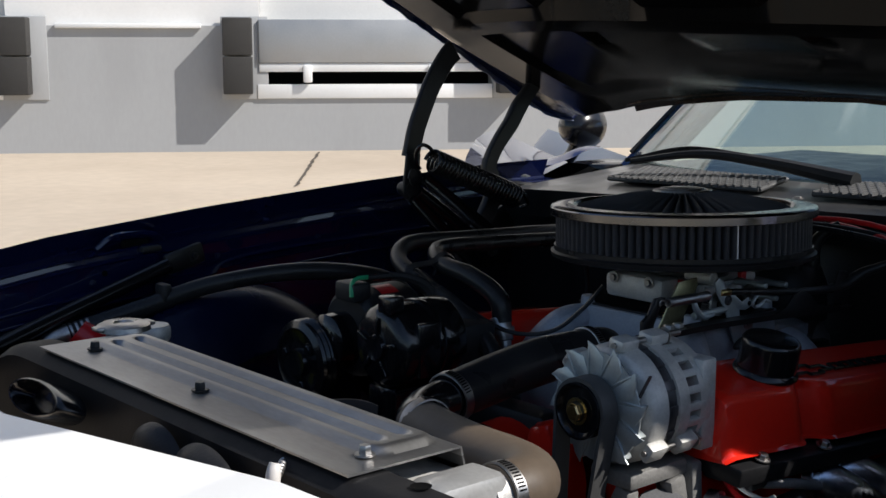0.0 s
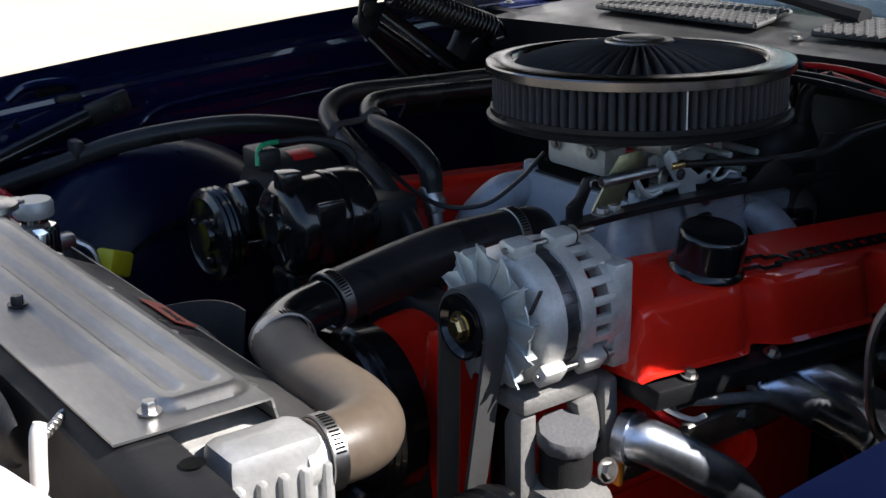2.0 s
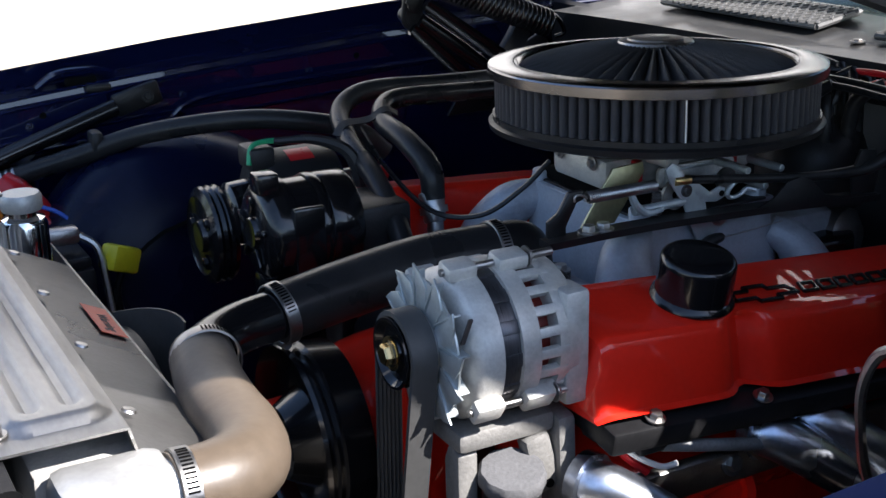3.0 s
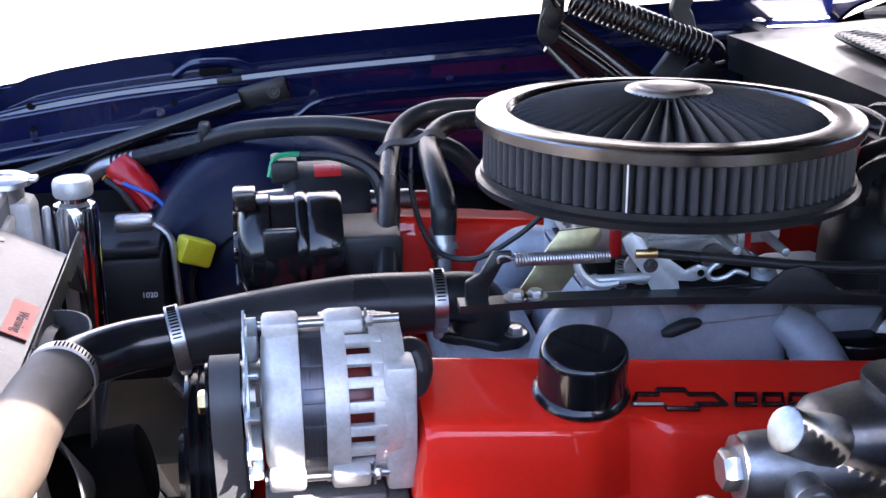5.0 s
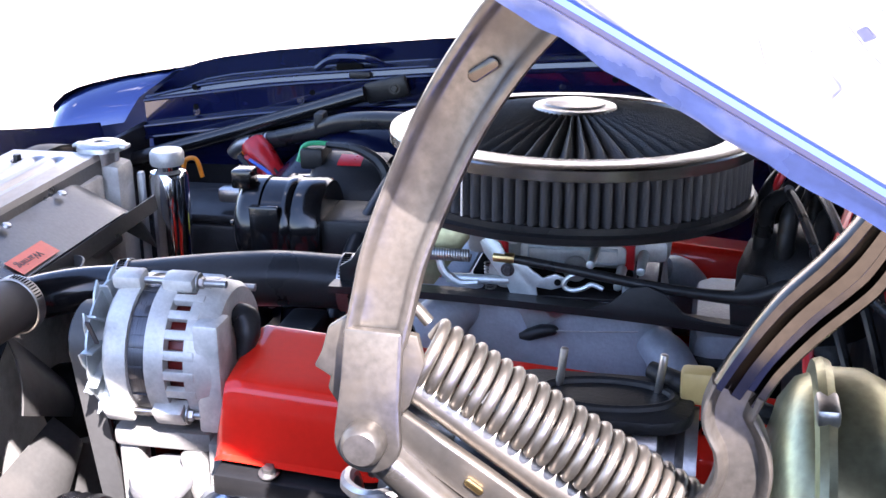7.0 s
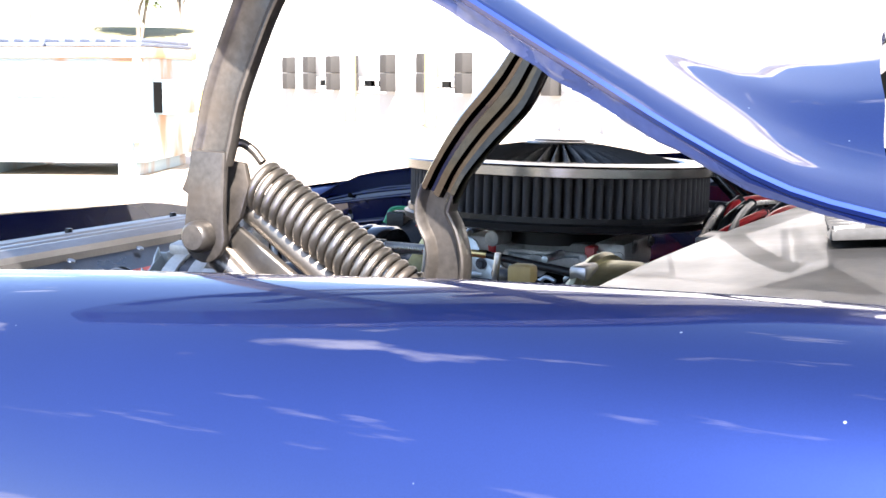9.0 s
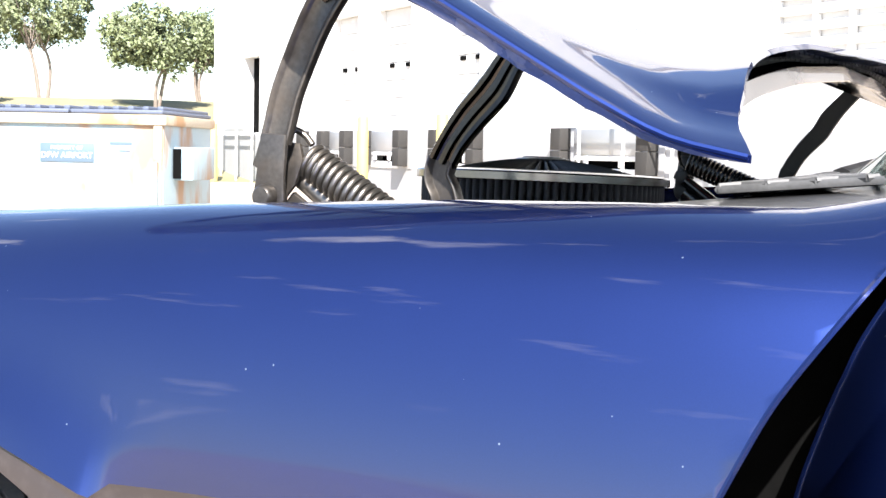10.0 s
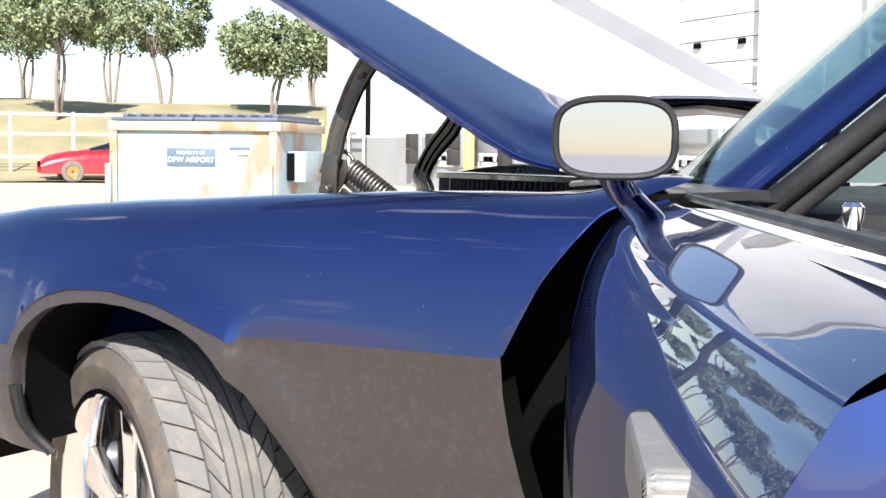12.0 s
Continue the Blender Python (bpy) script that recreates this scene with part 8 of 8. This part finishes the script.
# headers
hd = thing("exhaust_header", (-0.05, -0.33, 0.60), "polished steel exhaust header tubes", "exhaust header")
part("flange", box((-0.03, -0.275, 0.655), (0.50, 0.012, 0.045), 0.004, Matrix.Rotation(radians(20), 3, "X")), M_STEEL, hd)
for x in (-0.275, -0.085, -0.030, 0.15):
    part("header_tube", tube([(x, -0.265, 0.680), (x + 0.014, -0.288, 0.678), (x + 0.055, -0.312, 0.650), (x + 0.105, -0.328, 0.605), (x + 0.15, -0.335, 0.50)], 0.0225, 20, 8), M_HEADER, hd, "bluish polished header tube")
    part("collar", lathe([(0.022, -0.006), (0.0275, -0.006), (0.0275, 0.006), (0.022, 0.006)], (x + 0.004, -0.274, 0.681), (0.3, -1, 0.0), 24), M_HEADER, hd)
    part("header_bolt", hexbolt((x - 0.034, -0.284, 0.662), (0, -1, 0.3), 0.008, 0.008), M_STEEL, hd)
part("lead_sleeve", tube([(-0.205, -0.290, 0.706), (-0.17, -0.298, 0.700), (-0.13, -0.298, 0.690), (-0.09, -0.290, 0.676)], 0.006, 10, 6), mat("braided_grey_sleeve", (0.22, 0.22, 0.22), 0.6, 0.3, 0.3, 60, 300), hd)
part("core_plug", lathe([(0, -0.004), (0.020, -0.004), (0.022, 0.006), (0.030, 0.007), (0.033, 0.0), (0.033, -0.02)], (-0.085, -0.238, 0.600), (-0.35, -0.85, 0.35), 36), M_RED, eng, "recessed red core plug")
part("orange_tab", box((-0.283, -0.262, 0.655), (0.006, 0.03, 0.045), 0.002), M_ORANGE, hd)

# ---- hood hinges ----
def hinge(side):
    """A hood hinge: two arms, links, a coil spring and the bracket on the apron."""
    s = side
    dz = 0.0 if s < 0 else -0.012
    dx = 0.0 if s < 0 else 0.062
    Y = lambda y: s * y
    V = lambda x, y, z: (x + dx, Y(y), z + dz)
    mtl = M_HINGE if s < 0 else M_BLACK_PAINT
    spr = M_SPRING if s < 0 else M_BLACK_GLOSS
    h = thing("hood_hinge", V(0.05, 0.62, 0.86), "worn grey steel hood hinge with a heavy coil spring" if s < 0 else "black hood hinge with a heavy coil spring", "hood hinge", "hood hinges")
    RIMMED = ((-1, -0.6), (-1, 0.5), (-0.95, 0.9), (-0.86, 1), (-0.72, 0.85), (-0.62, 0.35), (-0.5, 0.1), (0.5, 0.1), (0.62, 0.35), (0.72, 0.85), (0.86, 1), (0.95, 0.9), (1, 0.5), (1, -0.6), (0.9, -1), (-0.9, -1))
    FOLDED = ((-1, -0.6), (-1, 0.7), (-0.9, 1), (-0.62, 1), (-0.5, 0.2), (-0.34, 0.1), (-0.22, 0.7), (0.16, 0.75), (0.28, 0.1), (0.5, 0.1), (0.62, 0.8), (0.9, 0.9), (1, 0.6), (1, -0.6), (0.9, -1), (-0.9, -1))
    FLAT = ((-1, -0.7), (-1, 0.6), (-0.92, 0.95), (-0.8, 1), (0.8, 1), (0.92, 0.95), (1, 0.6), (1, -0.7), (0.9, -1), (-0.9, -1))
    PIPE = ((-1, -0.9), (-0.96, -0.1), (-0.8, 0.5), (-0.5, 0.88), (0, 1), (0.5, 0.88), (0.8, 0.5), (0.96, -0.1), (1, -0.9), (0.7, -0.5), (0, -0.3), (-0.7, -0.5))

    def strap(pts, widths, t, section=RIMMED):
        """A pressed bar along points of the car's side plane: half widths along the run, half thickness t."""
        line = smooth_line(pts, 8)
        own = bmesh.new()
        rings = []
        m = len(line)
        for i, p in enumerate(line):
            d = (line[min(i + 1, m - 1)] - line[max(i - 1, 0)]).normalized()
            sd = Vector((0, 1, 0)).cross(d).normalized()
            w = lerp_at(range(len(widths)), widths, i / (m - 1) * (len(widths) - 1))
            rings.append([own.verts.new(p + sd * a * w + Vector((0, s * b * t, 0))) for a, b in section])
        c = len(rings[0])
        for a, b in zip(rings, rings[1:]):
            for k in range(c):
                own.faces.new((a[k], a[(k + 1) % c], b[(k + 1) % c], b[k]))
        own.faces.new(rings[0][::-1])
        own.faces.new(rings[-1])
        bmesh.ops.recalc_face_normals(own, faces=own.faces)
        return own

    front = [V(-0.031, 0.624, 1.012), V(-0.027, 0.623, 1.028), V(-0.019, 0.622, 1.060), V(-0.004, 0.620, 1.098), V(0.011, 0.619, 1.130), V(0.030, 0.618, 1.160), V(0.050, 0.618, 1.184), V(0.064, 0.618, 1.195)]
    part("front_arm", strap(front, (0.0165, 0.0170, 0.0175, 0.0185, 0.0195), 0.006), mtl, h, "", 40)
    # the foot of the arm: a flat plate with a round end over the pivot
    foot = [(0.0185 * math.cos(radians(a)), 0.0185 * math.sin(radians(a)) * 1.05) for a in range(180, 361, 12)] + [(0.0166, 0.02), (0.0166, 0.062), (0.0160, 0.064), (-0.0145, 0.063), (-0.0160, 0.03)]
    part("arm_foot", plate(foot, 0.006, 0.0022, axes_at(V(-0.0355, 0.6250 if s < 0 else 0.620, 0.956), (0.997, 0, -0.07), (0.07, 0, 0.997))), mtl, h, "flat riveted foot of the arm", 40)
    part("stamped_slot", plate(rounded(0.017, 0.0065, 0.003), 0.0025, 0.001, axes_at(V(0.026, 0.6192, 1.153), (0.82, 0, 0.57), (-0.57, 0, 0.82))), M_ARM, h)
    part("pivot", lathe([(0, 0.0155), (0.009, 0.015), (0.0112, 0.013), (0.0120, 0.009), (0.0120, -0.016), (0, -0.016)], V(-0.036, 0.6285, 0.957), (0, s, 0), 28), mtl, h, "round rivet pivot")
    low = [V(0.105, 0.600, 0.868), V(0.128, 0.607, 0.892), V(0.149, 0.613, 0.920), V(0.1575, 0.616, 0.945), V(0.1560, 0.618, 0.965), V(0.1490, 0.619, 0.982), V(0.1530, 0.619, 0.998)]
    part("rear_arm", strap(low, (0.019, 0.018, 0.0165, 0.0150, 0.0140, 0.0135, 0.0135), 0.008), mtl, h, "", 40)
    high = [V(0.1520, 0.619, 0.994), V(0.163, 0.619, 1.014), V(0.180, 0.618, 1.037), V(0.203, 0.618, 1.062), V(0.218, 0.617, 1.086), V(0.232, 0.616, 1.104)]
    if s > 0:
        high += [V(0.256, 0.615, 1.130), V(0.285, 0.615, 1.160)]
    part("rear_arm_upper", strap(high, (0.0132, 0.0132, 0.0150, 0.0160, 0.0135, 0.0135), 0.0075, FOLDED), M_ARM if s < 0 else mtl, h, "glossy dark upper arm", 40)
    lo = [V(-0.040, 0.608, 0.940), V(0.014, 0.604, 0.889), V(0.090, 0.598, 0.820)]
    part("lower_link", strap(lo, (0.0105, 0.0115, 0.012), 0.008, PIPE), spr, h, "", 50)
    lo = [V(-0.030, 0.600, 0.953), V(0.03, 0.596, 0.908), V(0.105, 0.592, 0.848)]
    part("middle_link", strap(lo, (0.0100, 0.0115, 0.012), 0.004, FLAT), spr, h, "", 50)
    lo = [V(-0.026, 0.590, 0.976), V(0.030, 0.588, 0.936), V(0.084, 0.586, 0.897), V(0.12, 0.585, 0.872)]
    part("upper_link", strap(lo, (0.0100, 0.0110, 0.0120, 0.012), 0.009, PIPE), spr, h, "", 50)
    part("link_slot", plate(rounded(0.012, 0.004, 0.0018), 0.002, 0.0006, axes_at(V(0.016, 0.6015, 0.9185), (0.80, 0, -0.6), (0.6, 0, 0.8))), M_BRASS, h, "rusty slot")
    k = 0.9 if s < 0 else 0.45
    part("cam_plate", plate([(-0.038, 0.020), (-0.033, 0.030), (-0.028, 0.046), (-0.016, 0.054), (0.010, 0.046), (0.026, 0.044), (0.030, 0.026), (0.020, -0.002), (0.006, -0.018), (-0.014, -0.014), (-0.024, -0.004), (-0.030, 0.006), (-0.028, 0.014)], 0.006, 0.0015 * k, Matrix.Translation(V(-0.035, 0.606, 0.970)) @ Matrix.Scale(k, 4) @ Matrix.Rotation(radians(90), 4, "X")), mtl, h)
    p0, p1 = (Vector((-0.012, -0.590, 0.993)), Vector((0.134, -0.590, 0.904))) if s < 0 else (Vector((0.046, 0.583, 0.996)), Vector((0.240, 0.576, 0.920)))
    part("spring", coil(p0, p1, 0.0168 if s < 0 else 0.0185, 0.0034, 21.5 if s < 0 else 25, 22, 10), spr, h, "heavy coiled hinge spring")
    q = (p1 - p0).normalized()
    part("spring_hook", tube([p0 + Vector((0.002, 0, 0.016)), p0 - q * 0.008 + Vector((0, 0, 0.021)), p0 - q * 0.020 + Vector((0, s * 0.004, 0.020)), p0 - q * 0.026 + Vector((0, s * 0.012, 0.006)), p0 - q * 0.022 + Vector((0, s * 0.016, -0.012)), p0 - q * 0.014 + Vector((0, s * 0.016, -0.020))], 0.0034, 10, 8), spr, h)
    part("spring_hook", tube([p1 + Vector((0, 0, 0.016)), p1 + q * 0.018 + Vector((0, 0, 0.013)), p1 + q * 0.030 + Vector((0, 0, -0.004)), p1 + q * 0.018 + Vector((0, s * 0.008, -0.016))], 0.0034, 10, 8), spr, h)
    part("base_bracket", plate([(-0.10, -0.06), (0.09, -0.06), (0.10, 0.02), (0.07, 0.055), (0.02, 0.03), (-0.06, 0.0)], 0.007, 0.002, Matrix.Translation(V(0.13, 0.640, 0.855)) @ Matrix.Rotation(radians(90), 4, "X")), mtl, h)
    for x, z in ((0.09, 0.83), (0.17, 0.83)):
        part("bracket_bolt", hexbolt(V(x, 0.630, z), (0, -s, 0), 0.009, 0.007), M_STEEL, h)


hinge(-1)
hinge(1)
